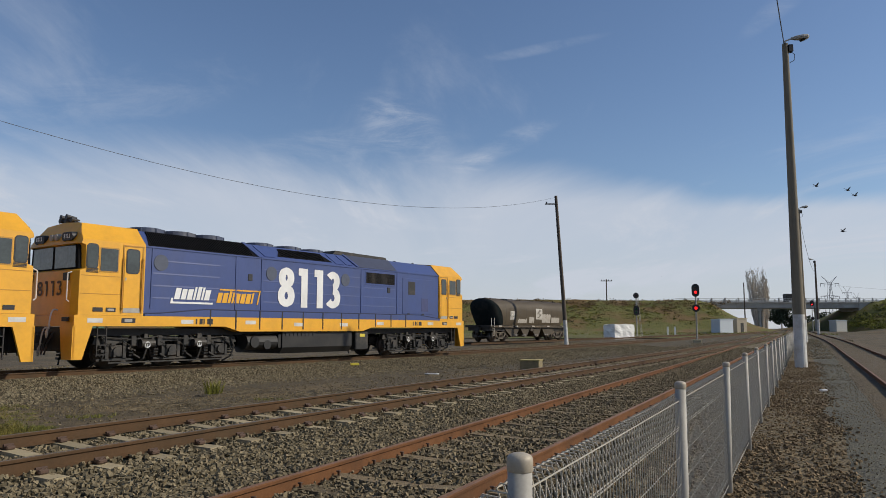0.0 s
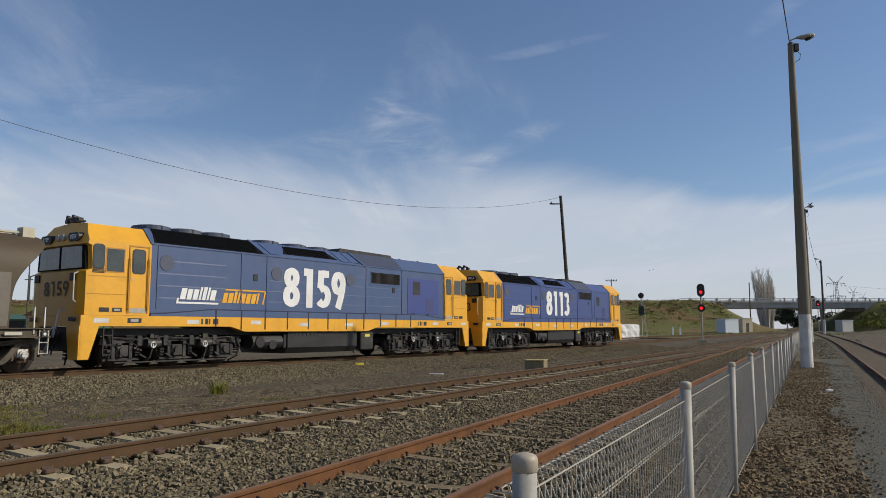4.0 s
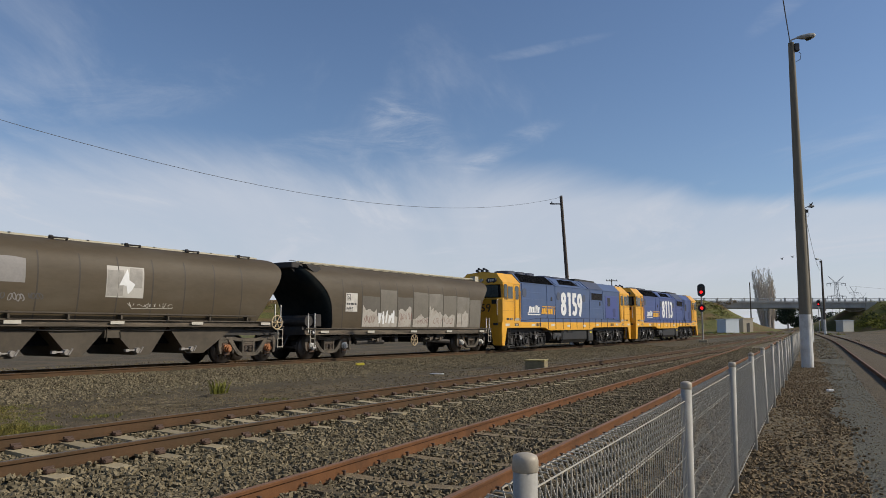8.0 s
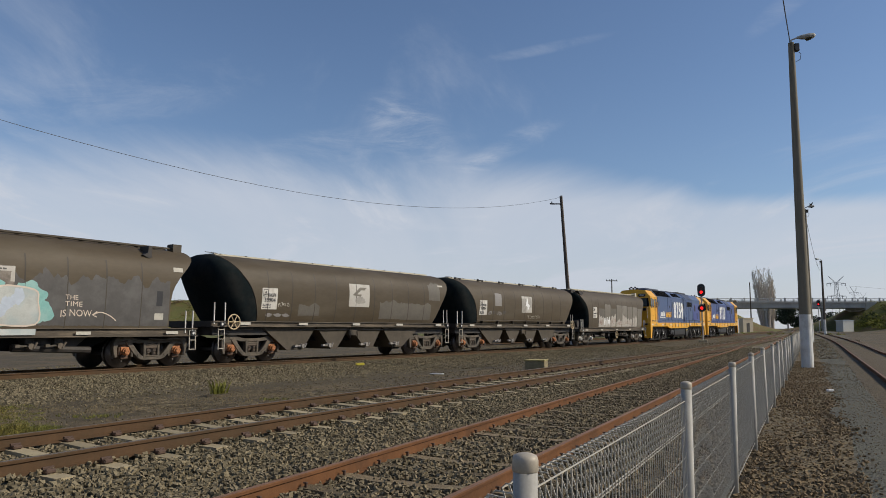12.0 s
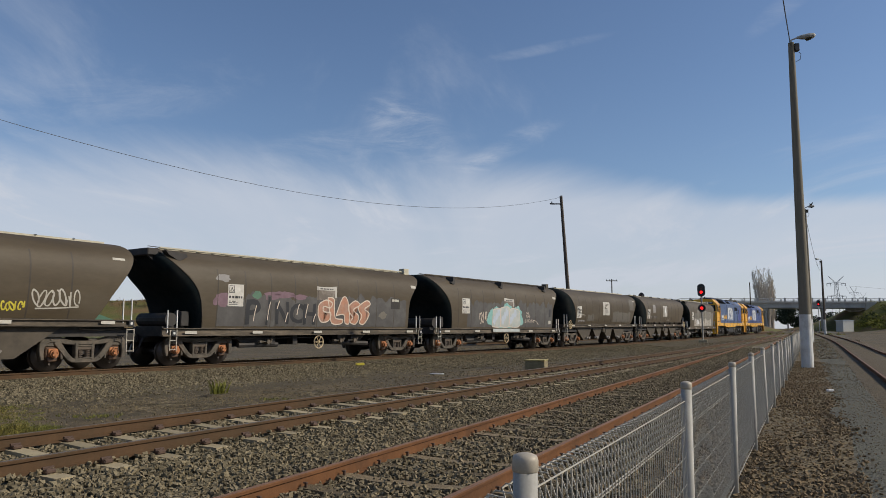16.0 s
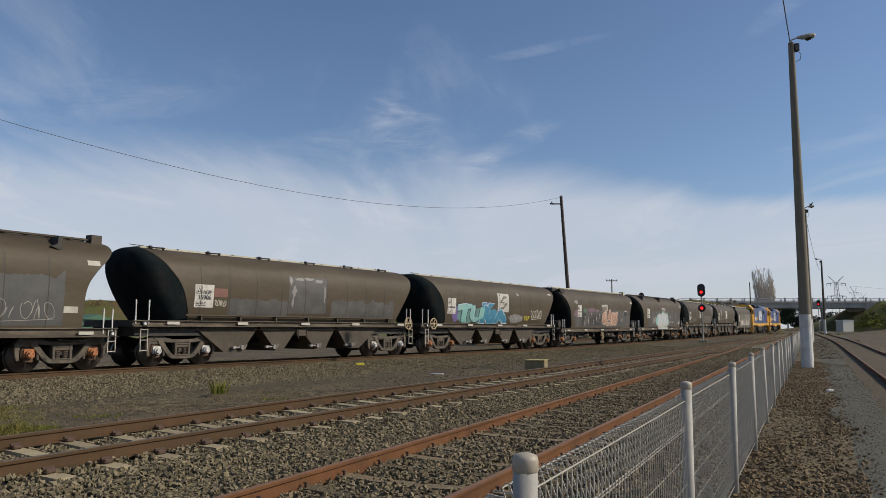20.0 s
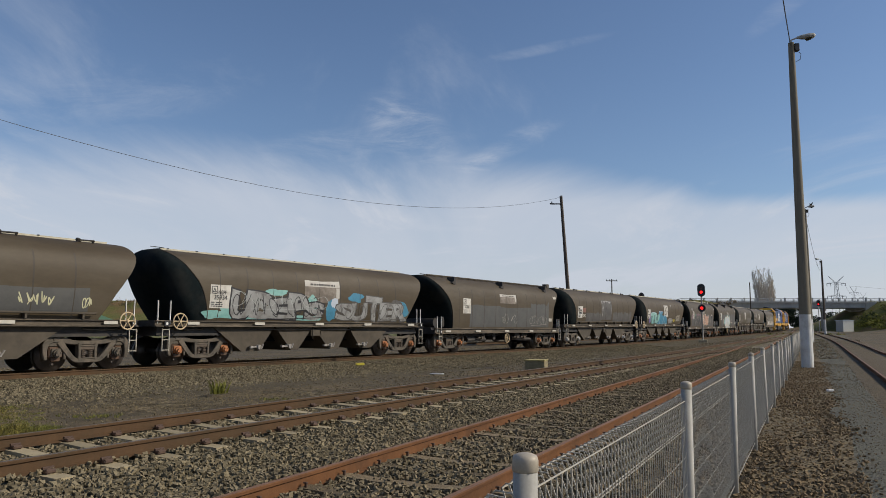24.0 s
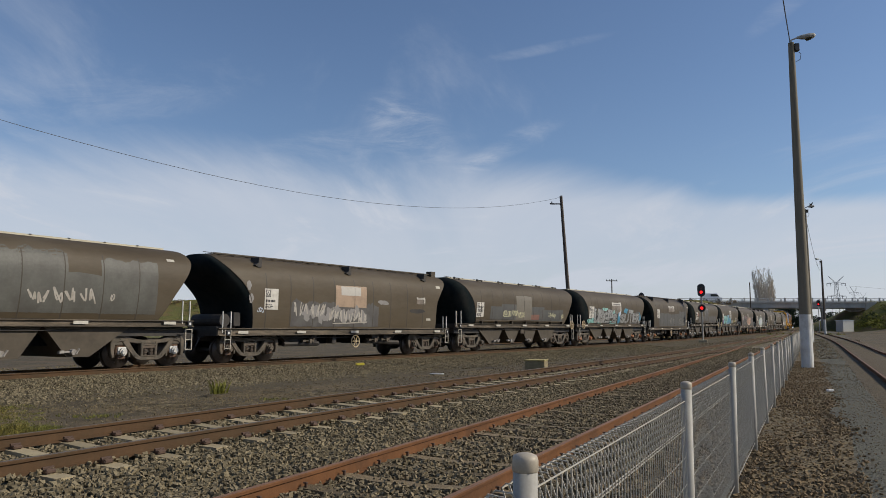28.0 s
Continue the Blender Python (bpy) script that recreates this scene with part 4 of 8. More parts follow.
    part("antenna", cyl(BM(), (6.4, 0.1, 4.2), (6.4, 0.1, 4.42 + up), 0.012, seg=5), M_black, lo)
    # sides
    for s in (-1, 1):
        y = s * 1.42
        ribs = BM()
        for z in (2.12, 2.5, 2.88, 3.28):
            for x0, x1 in ((-7.55, -5.0), (-3.1, 2.15), (4.75, 5.0)):
                prism(ribs, [(s * 1.40, z - 0.01), (s * 1.426, z), (s * 1.42, z + 0.045), (s * 1.40, z + 0.045)], x0, x1, plane="yz")
            if z < 3.0:
                prism(ribs, [(s * 1.40, z - 0.01), (s * 1.426, z), (s * 1.42, z + 0.045), (s * 1.40, z + 0.045)], 2.35, 4.55, plane="yz")
        part("body_rib", ribs, blue, lo)
        seam = BM()
        for x in (-7.6, -4.35, -3.2, 2.2, 4.62):
            box(seam, x, x + 0.055, y - 0.02, y + 0.02, 1.82, 3.70 + up)
        box(seam, -7.84, 7.95, y - 0.025, y + 0.025, 3.68 + up, 3.73 + up)
        part("body_seam", seam, blue, lo)
        for k in range(11):
            x = -5.38 + 1.06 * k
            part("post", box(BM(), x - 0.022, x + 0.022, s * 1.47, s * 1.49, 1.16 if 0 < k < 8 else 1.27, 1.80), M_black, lo)
        for x, z in ((-7.27, 3.24), (-2.72, 3.18), (1.24, 3.16)):
            v = cyl(BM(), (x, y + s * 0.005, z), (x, y + s * 0.018, z), 0.255, seg=22)
            part("round_port", v, M_portblue, lo, "round dull blue port")
        part("intake_grille", box(BM(), 2.52, 4.45, y - 0.004, y + 0.012 * s, 3.10, 3.56), M_grille, lo)
        part("intake_frame", ring_frame(2.52, 4.45, 3.10, 3.56, y, 0.06, 0.04), blue, lo)
        lv = BM()
        for k in range(26):
            x = 2.54 + k * 0.074
            box(lv, x, x + 0.02, y + s * 0.010, y + s * 0.02, 3.11, 3.55)
        part("intake_bar", lv, M_dark, lo)
        pnl = box(BM(), 5.05, 7.45, y - 0.014, y + 0.014, 1.86, 3.46, 0.006)
        part("access_door", pnl, M_bluefresh if clean_door else M_blue, lo, "flush access door with small grilles")
        for x0, z0 in ((5.45, 2.72), (6.45, 1.98)):
            gq = box(BM(), x0, x0 + 0.52, y - 0.02, y + 0.02, z0, z0 + 0.60)
            part("door_grille", gq, M_greyblue if z0 < 2.5 else M_loco_under, lo)
        for x, z in ((-3.70, 2.98), (4.05, 2.86)):
            b_ = box(BM(), x - 0.1, x + 0.1, y - 0.02, y + 0.02, z - 0.12, z + 0.12, 0.01)
            part("latch", b_, M_black, lo)
        for x in (5.4, 6.5):
            part("hinge", box(BM(), x, x + 0.16, y - 0.02, y + 0.02, 1.82, 1.88), M_black, lo)
        # writing
        big = part("side_number", numerals(number, 3.36, 1.48, 0.335, M_white), None, lo, "large white painted number")
        big.matrix_basis = pose(-0.72, s * 1.436, 2.72, 0, 0, 0 if s < 0 else 180)
        lg, lg2, sh = BM(), BM(), 0.24

        def slab(bm, x0, x1, z0, z1):
            k0, k1 = sh * (z0 - 2.0), sh * (z1 - 2.0)
            prism(bm, [(x0 + k0, z0), (x1 + k0, z0), (x1 + k1, z1), (x0 + k1, z1)], s * 1.425, s * 1.4365)

        def block_row(bm, x0, z0, blocks):
            """Plain slanted blocks: (width, height)."""
            for wide, high in blocks:
                slab(bm, x0, x0 + wide, z0, z0 + high)
                x0 += wide + 0.045
        block_row(lg, -6.80, 2.12, ((0.20, 0.36), (0.18, 0.34), (0.19, 0.34), (0.08, 0.42), (0.14, 0.43), (0.08, 0.42), (0.20, 0.34)))
        slab(lg, -6.90, -5.28, 1.985, 2.045)
        slab(lg, -6.90, -6.83, 2.045, 2.16)
        block_row(lg2, -5.14, 2.055, ((0.18, 0.34), (0.19, 0.34), (0.11, 0.40), (0.08, 0.37), (0.20, 0.34), (0.19, 0.34), (0.19, 0.34), (0.08, 0.37)))
        slab(lg2, -5.12, -3.36, 2.475, 2.525)
        slab(lg2, -3.40, -3.34, 2.03, 2.525)
        part("logo_shape", lg, M_white, lo, "white slanted logo shapes")
        part("logo_shape", lg2, M_yellow, lo, "orange-yellow slanted logo shapes")
        mk = BM()
        for x in (-5.95, 5.75):
            for k, w in enumerate((0.06, 0.12, 0.05, 0.16, 0.07)):
                box(mk, x + k * 0.15, x + k * 0.15 + w, s * 1.474, s * 1.479, 1.33, 1.51)
        box(mk, -8.55, -8.1, s * 1.474, s * 1.482, 1.36, 1.5)
        box(mk, 8.1, 8.5, s * 1.474, s * 1.482, 1.36, 1.5)
        part("black_marking", mk, M_black, lo)
        for x, z in ((-9.6, 1.36), (-6.5, 1.34), (-3.9, 1.34), (-1.6, 1.28), (0.9, 1.28), (3.2, 1.34), (6.9, 1.36), (9.3, 1.36)):
            part("pale_label", box(BM(), x, x + 0.46, s * 1.474, s * 1.479, z, z + 0.13), M_whiteold, lo)
    # under the frame
    tk = prism(BM(), [(-1.2, 0.28), (1.2, 0.28), (1.35, 0.5), (1.35, 1.06), (-1.35, 1.06), (-1.35, 0.5)], -2.05, 1.75, plane="yz")
    part("fuel_tank", tk, M_tank, lo, "dark grey fuel tank")
    part("equipment_box", box(BM(), 1.95, 2.75, -1.4, 1.4, 0.32, 1.06, 0.04), M_loco_under, lo)
    part("caution_plate", box(BM(), 2.2, 2.5, -1.412, -1.402, 0.86, 0.98), M_ylline, lo)
    rs = cyl(BM(), (-3.7, -1.12, 0.72), (-2.3, -1.12, 0.72), 0.27, seg=16)
    cyl(rs, (-3.4, -1.2, 0.72), (-3.4, -1.42, 0.72), 0.2, seg=12)
    cyl(rs, (-2.8, -1.2, 0.62), (-2.8, -1.40, 0.62), 0.17, seg=12)
    cyl(rs, (-3.7, 1.12, 0.72), (-2.3, 1.12, 0.72), 0.27, seg=16)
    box(rs, -2.2, -2.06, -1.3, 1.3, 0.5, 1.0)
    part("air_reservoir", rs, M_tank, lo)
    part("underframe", box(BM(), -9.4, 9.4, -1.1, 1.1, 0.98, 1.2), M_dark, lo)
    rk = BM()
    for k in range(8):
        box(rk, -1.9 + k * 0.2, -1.76 + k * 0.2, -1.37, -1.33, 0.92, 1.02)
    part("tank_vent", rk, M_black, lo)
    for x in (-6.6, 6.6):
        loco_bogie(lo, x)
    for e in (-1, 1):
        st = BM()
        for k in range(3):
            box(st, e * 8.95, e * 9.25, -1.42, -1.2, 0.42 + 0.28 * k, 0.45 + 0.28 * k)
        for a in (8.95, 9.23):
            box(st, e * a, e * (a + 0.03), -1.42, -1.38, 0.4, 1.25)
        part("step", st, M_dark, lo)
    return lo


M_bluefresh = mat("fresh_blue_paint", (0.048, 0.067, 0.225), 0.4, spread=0.06, grime=(0.06, 0.075, 0.2), grime_amount=0.2)
M_greyblue = mat("grey_blue_grille", (0.045, 0.055, 0.15), 0.6, spread=0.15)
M_cabframe = mat("shaded_yellow_frame", (0.45, 0.22, 0.02), 0.5, spread=0.08)
LOCOS = [locomotive("8113", "blue and yellow diesel locomotive numbered 8113 on the main line", False, 0.0),
         locomotive("8159", "blue and yellow diesel locomotive numbered 8159 with fresh blue door", True, 0.10)]

M_graffwhite = mat("white_spray_paint", (0.46, 0.47, 0.43), 0.55, spread=0.18, scale=4, grime=(0.30, 0.36, 0.36), grime_amount=0.4, grime_scale=2)
M_cream = mat("cream_spray_line", (0.6, 0.5, 0.40), 0.55, spread=0.08)
M_creamy = mat("pale_yellow_spray_line", (0.55, 0.52, 0.32), 0.55, spread=0.08)
M_patchdark = mat("dark_grey_patch_paint", (0.070, 0.064, 0.058), 0.65, spread=0.15, scale=2, grime=(0.12, 0.115, 0.105), grime_amount=0.3, grime_scale=1.5, bump=0.05, bump_scale=5)
M_patchlightgrey = mat("mid_grey_patch_paint", (0.225, 0.21, 0.195), 0.65, spread=0.12, scale=2)
M_redpatch = mat("dull_red_patch", (0.19, 0.09, 0.065), 0.65, spread=0.15)
M_tanpanel = mat("tan_faded_panel", (0.34, 0.24, 0.16), 0.65, spread=0.2, scale=3)
M_paleblue = mat("pale_blue_spray_line", (0.45, 0.5, 0.56), 0.55, spread=0.08)
M_spring = mat("brown_spring_steel", (0.09, 0.065, 0.045), 0.7, spread=0.2)
M_gatepale = mat("pale_grimy_steel", (0.30, 0.28, 0.25), 0.7, spread=0.25, grime=(0.12, 0.1, 0.08), grime_amount=0.4, grime_scale=5)
M_patchgrey = mat("bluish_grey_patch_paint", (0.070, 0.069, 0.064), 0.6, spread=0.15, scale=2, grime=(0.098, 0.093, 0.083), grime_amount=0.25, grime_scale=1.5, bump=0.05, bump_scale=5)
M_patchgreen = mat("greenish_grey_patch_paint", (0.086, 0.084, 0.070), 0.6, spread=0.2, scale=1.4, grime=(0.062, 0.056, 0.046), grime_amount=0.4, grime_scale=1.2, bump=0.05, bump_scale=5)
M_pinkfade = mat("faded_pink_paint", (0.17, 0.10, 0.12), 0.65, spread=0.2, scale=4)
M_greenfade = mat("faded_green_paint", (0.08, 0.16, 0.10), 0.65, spread=0.2, scale=4)
M_tealdark = mat("thin_teal_overspray", (0.12, 0.24, 0.22), 0.6, spread=0.2, scale=4)
M_patchsoft = mat("thin_grey_patch_paint", (0.105, 0.092, 0.072), 0.65, spread=0.16, scale=2)
M_patchpale = mat("pale_grey_patch_paint", (0.185, 0.167, 0.135), 0.65, spread=0.16, scale=2, grime=(0.12, 0.105, 0.08), grime_amount=0.3, grime_scale=1.5)
M_panelworn = mat("scuffed_panel_paint", (0.30, 0.28, 0.245), 0.65, spread=0.2, scale=5)

# ---- grain hopper wagons ----
# height, half width, rear: end of the side sheet and end at the middle; front: the same
LEVELS_A = ((1.46, 1.3, 5.0, 5.8, 5.58, 5.64), (1.75, 1.38, 5.05, 6.02, 5.76, 5.84), (2.2, 1.44, 5.18, 6.32, 6.04, 6.14), (2.643, 1.46, 5.4, 6.54, 6.35, 6.45), (2.994, 1.43, 5.7, 6.66, 6.58, 6.66), (3.308, 1.31, 5.97, 6.68, 6.72, 6.78), (3.539, 1.06, 6.18, 6.64, 6.74, 6.78), (3.696, 0.72, 6.32, 6.54, 6.7, 6.74), (3.77, 0.36, 6.38, 6.46, 6.64, 6.66))
LEVELS_B = ((1.2, 1.38, 5.16, 5.28, 5.8, 5.84), (1.55, 1.42, 5.18, 5.34, 5.8, 5.86), (2.1, 1.45, 5.26, 5.58, 5.82, 5.9), (2.477, 1.46, 5.42, 5.92, 5.92, 6.02), (2.828, 1.45, 5.72, 6.32, 6.16, 6.26), (3.179, 1.37, 6.14, 6.62, 6.5, 6.58), (3.447, 1.18, 6.42, 6.74, 6.74, 6.78), (3.65, 0.85, 6.52, 6.72, 6.8, 6.82), (3.77, 0.42, 6.5, 6.66, 6.76, 6.78))


def finer(levels, n=3):
    """More levels between the given ones, on a smooth curve."""
    out = []
    for i in range(len(levels) - 1):
        p = [np.array(levels[min(len(levels) - 1, max(0, i + k))]) for k in (-1, 0, 1, 2)]
        for q in range(n):
            t = q / n
            out.append(tuple(float(v) for v in 0.5 * (2 * p[1] + (p[2] - p[0]) * t + (2 * p[0] - 5 * p[1] + 4 * p[2] - p[3]) * t * t + (3 * p[1] - p[0] - 3 * p[2] + p[3]) * t ** 3)))
    return tuple(out) + (levels[-1],)


LEVELS_A, LEVELS_B = finer(LEVELS_A), finer(LEVELS_B)


def half_width(levels, z):
    return float(np.interp(z, [l[0] for l in levels], [l[1] for l in levels]))


def side_bm(levels):
    bm = BM()
    rings = []
    for z, w, xe, xc, xf, xg in levels:
        rings.append([(-xe + (xe + xf) * k / 12, -w, z) for k in range(13)])
    for z, w, xe, xc, xf, xg in reversed(levels):
        rings.append([(-xe + (xe + xf) * k / 12, w, z) for k in range(13)])
    loft(bm, rings)
    return bm


def end_bm(levels, e):
    bm = BM()
    rings = []
    for z, w, xe, xc, xf, xg in levels:
        if e > 0:
            xe, xc = xf, xg
        row = []
        for a in (-1, -0.95, -0.85, -0.6, 0, 0.6, 0.85, 0.95, 1):
            row.append((e * (xe + (xc - xe) * max(0.0, 1 - a ** 4) ** 0.5 + 0.001), a * w, z))
        rings.append(row)
    loft(bm, rings)
    return bm


def floor_bm(levels):
    z, w, xe, _, xf, _ = levels[0]
    bm = BM()
    box(bm, -xe, xf, -w + 0.01, w - 0.01, z - 0.02, z + 0.01)
    return bm


def patch_bm(levels, x0, x1, zb, zt, proud=0.005, nx=10, nz=6, ragged=0.0, seed=1):
    """Paint or a plate on the curved side, with a ragged edge if wanted."""
    rn = random.Random(seed)
    bm = BM()
    rows = []
    nx = nx * 5 if ragged > 0.1 else nx
    o_ = rn.uniform(0, 90)
    bump_ = lambda q: ragged * (1.3 * noise.noise((q * 0.13 + o_, 0, 0)) + 0.45 * noise.noise((q * 0.4 + o_, 3, 0)) + 0.07 * rn.uniform(-1, 1))
    lo = [zb + ragged * 0.06 * rn.uniform(-1, 1) for _ in range(nx + 1)]
    hi = [zt + bump_(q) for q in range(nx + 1)]
    for i in range(nx + 1):
        x = x0 + (x1 - x0) * i / nx
        rows.append([bm.verts.new((x, -half_width(levels, lo[i] + (hi[i] - lo[i]) * j / nz) - proud, lo[i] + (hi[i] - lo[i]) * j / nz)) for j in range(nz + 1)])
    for i in range(nx):
        for j in range(nz):
            bm.faces.new((rows[i][j], rows[i + 1][j], rows[i + 1][j + 1], rows[i][j + 1]))
    return bm


def stroke_bm(bm, levels, pts, width, proud=0.009):
    """A sprayed line on the side."""
    n = len(pts)
    left, right = [], []
    for i, (x, z) in enumerate(pts):
        a, b = pts[max(0, i - 1)], pts[min(n - 1, i + 1)]
        d = Vector((b[0] - a[0], b[1] - a[1]))
        d = d.normalized() if d.length else Vector((1, 0))
        for side, out in ((1, left), (-1, right)):
            px, pz = x - side * d.y * width / 2, z + side * d.x * width / 2
            out.append(bm.verts.new((px, -half_width(levels, pz) - proud, pz)))
    for i in range(n - 1):
        bm.faces.new((left[i], right[i], right[i + 1], left[i + 1]))
    return bm


def blob_bm(levels, outline, proud=0.007, n=4):
    """A filled sprayed shape, from its outline, cut into bands so that it lies on the curved side."""
    bm = BM()
    pts = curve_pts(list(outline) + [outline[0]], n)[:-1]
    f_ = bm.faces.new([bm.verts.new((x, 0, z)) for x, z in pts])
    bmesh.ops.triangulate(bm, faces=[f_])
    zs = [z for _, z in pts]
    for k in range(1, 8):
        z = min(zs) + (max(zs) - min(zs)) * k / 8
        bmesh.ops.bisect_plane(bm, geom=bm.verts[:] + bm.edges[:] + bm.faces[:], plane_co=(0, 0, z), plane_no=(0, 0, 1))
    for v in bm.verts:
        v.co.y = -half_width(levels, v.co.z) - proud
    return bm


def scrawl_bm(levels, x0, x1, z0, z1, count, width, seed, proud=0.009):
    """Unreadable tag: loops and crossing curves without any letter form, and a flourish."""
    rn = random.Random(seed)
    bm = BM()
    cells = count + 2
    step, high = (x1 - x0) / cells, z1 - z0
    for k in range(cells):
        cx = x0 + step * k
        if rn.random() < (0.5 if width < 0.05 else 0.0):
            # an open loop
            mx, mz = cx + step * rn.uniform(0.4, 0.6), z0 + high * rn.uniform(0.4, 0.55)
            a0, turn, lean = rn.uniform(0, 360), rn.uniform(300, 460), rn.uniform(-0.2, 0.2)
            way = []
            for q in range(9):
                g = radians(a0 + turn * q / 8)
                way.append((mx + math.cos(g) * step * 0.46 + math.sin(g) * high * lean + step * 0.14 * q / 8, mz + math.sin(g) * high * rn.uniform(0.32, 0.44)))
        else:
            up, way = rn.random() < 0.5, []
            for q in range(rn.randint(3, 5)):
                up = not up
                way.append((cx + step * (rn.uniform(0.0, 1.0) if q else rn.uniform(0, 0.4)), z0 + high * (rn.uniform(0.6, 0.98) if up else rn.uniform(0.02, 0.4))))
        stroke_bm(bm, levels, curve_pts(way, 5), width * rn.uniform(0.7, 1.1), proud)
    if count > 4:
        stroke_bm(bm, levels, curve_pts([(x0 + (x1 - x0) * 0.1, z0 - high * 0.05), ((x0 + x1) / 2, z0 - high * 0.01), (x1, z0 + high * 0.08)], 4), width * 0.8, proud)
    return bm


def splat_bm(levels, cx, cz, rx, rz, seed, proud=0.006, spikes=0.35):
    """An uneven splash of paint."""
    rn = random.Random(seed)
    n, o_ = 26, rn.uniform(0, 90)

    def reach(k):
        a = k * math.tau / n
        return 1 + spikes * (0.9 * noise.noise((math.cos(a) * 1.3 + o_, math.sin(a) * 1.3, 0)) + 0.25 * rn.uniform(-1, 1))
    return blob_bm(levels, [(cx + math.cos(k * math.tau / n) * rx * reach(k), max(levels[0][0] + 0.02, cz + math.sin(k * math.tau / n) * rz * reach(k))) for k in range(n)], proud, 2)


def letter_bm(levels, ch, x, z, wide, high, bold, tilt, proud, wobble=0.0, seed=0):
    """One sprayed letter lying on the curved side; x, z is its middle."""
    me = text_mesh(ch, wide, high, M_black, bold, 0.006)
    bm = BM()
    bm.from_mesh(me)
    bpy.data.meshes.remove(me)
    bmesh.ops.delete(bm, geom=[v for v in bm.verts if v.co.y > -0.003], context="VERTS")
    for k in range(-5, 6):
        bmesh.ops.bisect_plane(bm, geom=bm.verts[:] + bm.edges[:] + bm.faces[:], plane_co=(0, 0, high * k / 11), plane_no=(0, 0, 1))
    c_, s_ = math.cos(tilt), math.sin(tilt)
    for v in bm.verts:
        a, b = v.co.x, v.co.z
        a += wobble * noise.noise((b * 2.2, a * 1.5, seed * 3.1))
        b += wobble * noise.noise((a * 2.0, b * 1.5, seed * 3.1 + 50))
        px, pz = x + a * c_ - b * s_, z + a * s_ + b * c_
        v.co = (px, -half_width(levels, pz) - proud, pz)
    return bm


def graffiti(w, levels, word, x0, x1, z0, z1, fill, line, seed, bold=0.05, rim=0.07, overlap=1.12, label="sprayed graffiti letter", tops=None, wobble=0.12):
    """A painted word: each letter with its outline behind it."""
    rn = random.Random(seed)
    n = len(word)
    step = (x1 - x0) / n
    for k, ch in enumerate(word):
        h_ = (z1 - z0) * rn.uniform(0.88, 1.08) if tops is None else tops[k] - z0
        tilt, xm, zm = rn.uniform(-0.1, 0.1), x0 + step * (k + 0.5), z0 + h_ / 2
        fl = fill[k % len(fill)] if isinstance(fill, tuple) else fill
        ln = line[k % len(line)] if isinstance(line, tuple) else line
        wd = step * (overlap if ch != "I" else 0.16)
        lt = part("graffiti_letter", letter_bm(levels, ch, xm, zm, wd, h_, bold, tilt, 0.011 + 0.0006 * (k % 3), wobble, seed + k), fl, w, label)
        part("letter_outline", letter_bm(levels, ch, xm, zm, wd + rim * 1.7, h_ + rim * 1.7, bold + rim * 0.75, tilt, 0.0075 + 0.0006 * (k % 3), wobble, seed + k), ln, lt)


def bar_rows(bm, levels, x0, x1, z0, z1, rows, seed, proud=0.012):
    """Small unreadable print as plain bars."""
    rn = random.Random(seed)
    h = (z1 - z0) / rows
    for r in range(rows):
        x = x0
        while x < x1 - 0.04:
            w = min(rn.uniform(0.05, 0.16), x1 - x)
            z = z0 + r * h
            y = -half_width(levels, z) - proud
            box(bm, x, x + w, y - 0.001, y + 0.004, z, z + h * 0.5)
            x += w + rn.uniform(0.02, 0.06)
    return bm


def placard(w, levels, x, z, lettered=True, wide=0.70, high=0.75, number=""):
    """White data panel with a boxed triangle, a class code and rows of print."""
    p = part("data_panel", patch_bm(levels, x, x + wide, z, z + high, 0.006, 2, 6), M_placard, w, "off-white data panel with boxed triangle")
    y = -half_width(levels, z + high * 0.8) - 0.010
    fr = BM()
    a, b, c, d = x + 0.05, x + 0.27, z + high - 0.30, z + high - 0.05
    for q in ((a, b, c, c + 0.02), (a, b, d - 0.02, d), (a, a + 0.02, c, d), (b - 0.02, b, c, d)):
        box(fr, q[0], q[1], y, y + 0.006, q[2], q[3])
    m_ = (a + b) / 2
    for pa, pb in (((a + 0.05, c + 0.06), (m_, d - 0.06)), ((m_, d - 0.06), (b - 0.05, c + 0.06)), ((a + 0.05, c + 0.06), (b - 0.05, c + 0.06))):
        cyl(fr, (pa[0], y, pa[1]), (pb[0], y, pb[1]), 0.010, seg=4)
    part("panel_mark", fr, M_black, p)
    if lettered:
        t_ = part("panel_code", text_mesh("NGPF", 0.32, 0.13, M_black, 0.0, 0.004), None, p)
        t_.matrix_basis = pose(x + 0.48, y - 0.004, z + high - 0.25)
    if number:
        t_ = part("panel_number", text_mesh(number, 0.52, 0.15, M_black, 0.0, 0.004), None, p)
        t_.matrix_basis = pose(x + wide / 2, -half_width(levels, z + high - 0.35) - 0.014, z + high - 0.42)
        bars = bar_rows(BM(), levels, x + 0.05, x + wide - 0.3, z + 0.05, z + high - 0.54, 3, 4)
    else:
        bars = bar_rows(BM(), levels, x + 0.05, x + wide - 0.06, z + high - 0.48, z + high - 0.32, 1, 3)
        bar_rows(bars, levels, x + 0.05, x + wide - 0.25, z + 0.05, z + high - 0.54, 3, 4)
    part("panel_print", bars, M_black, p)


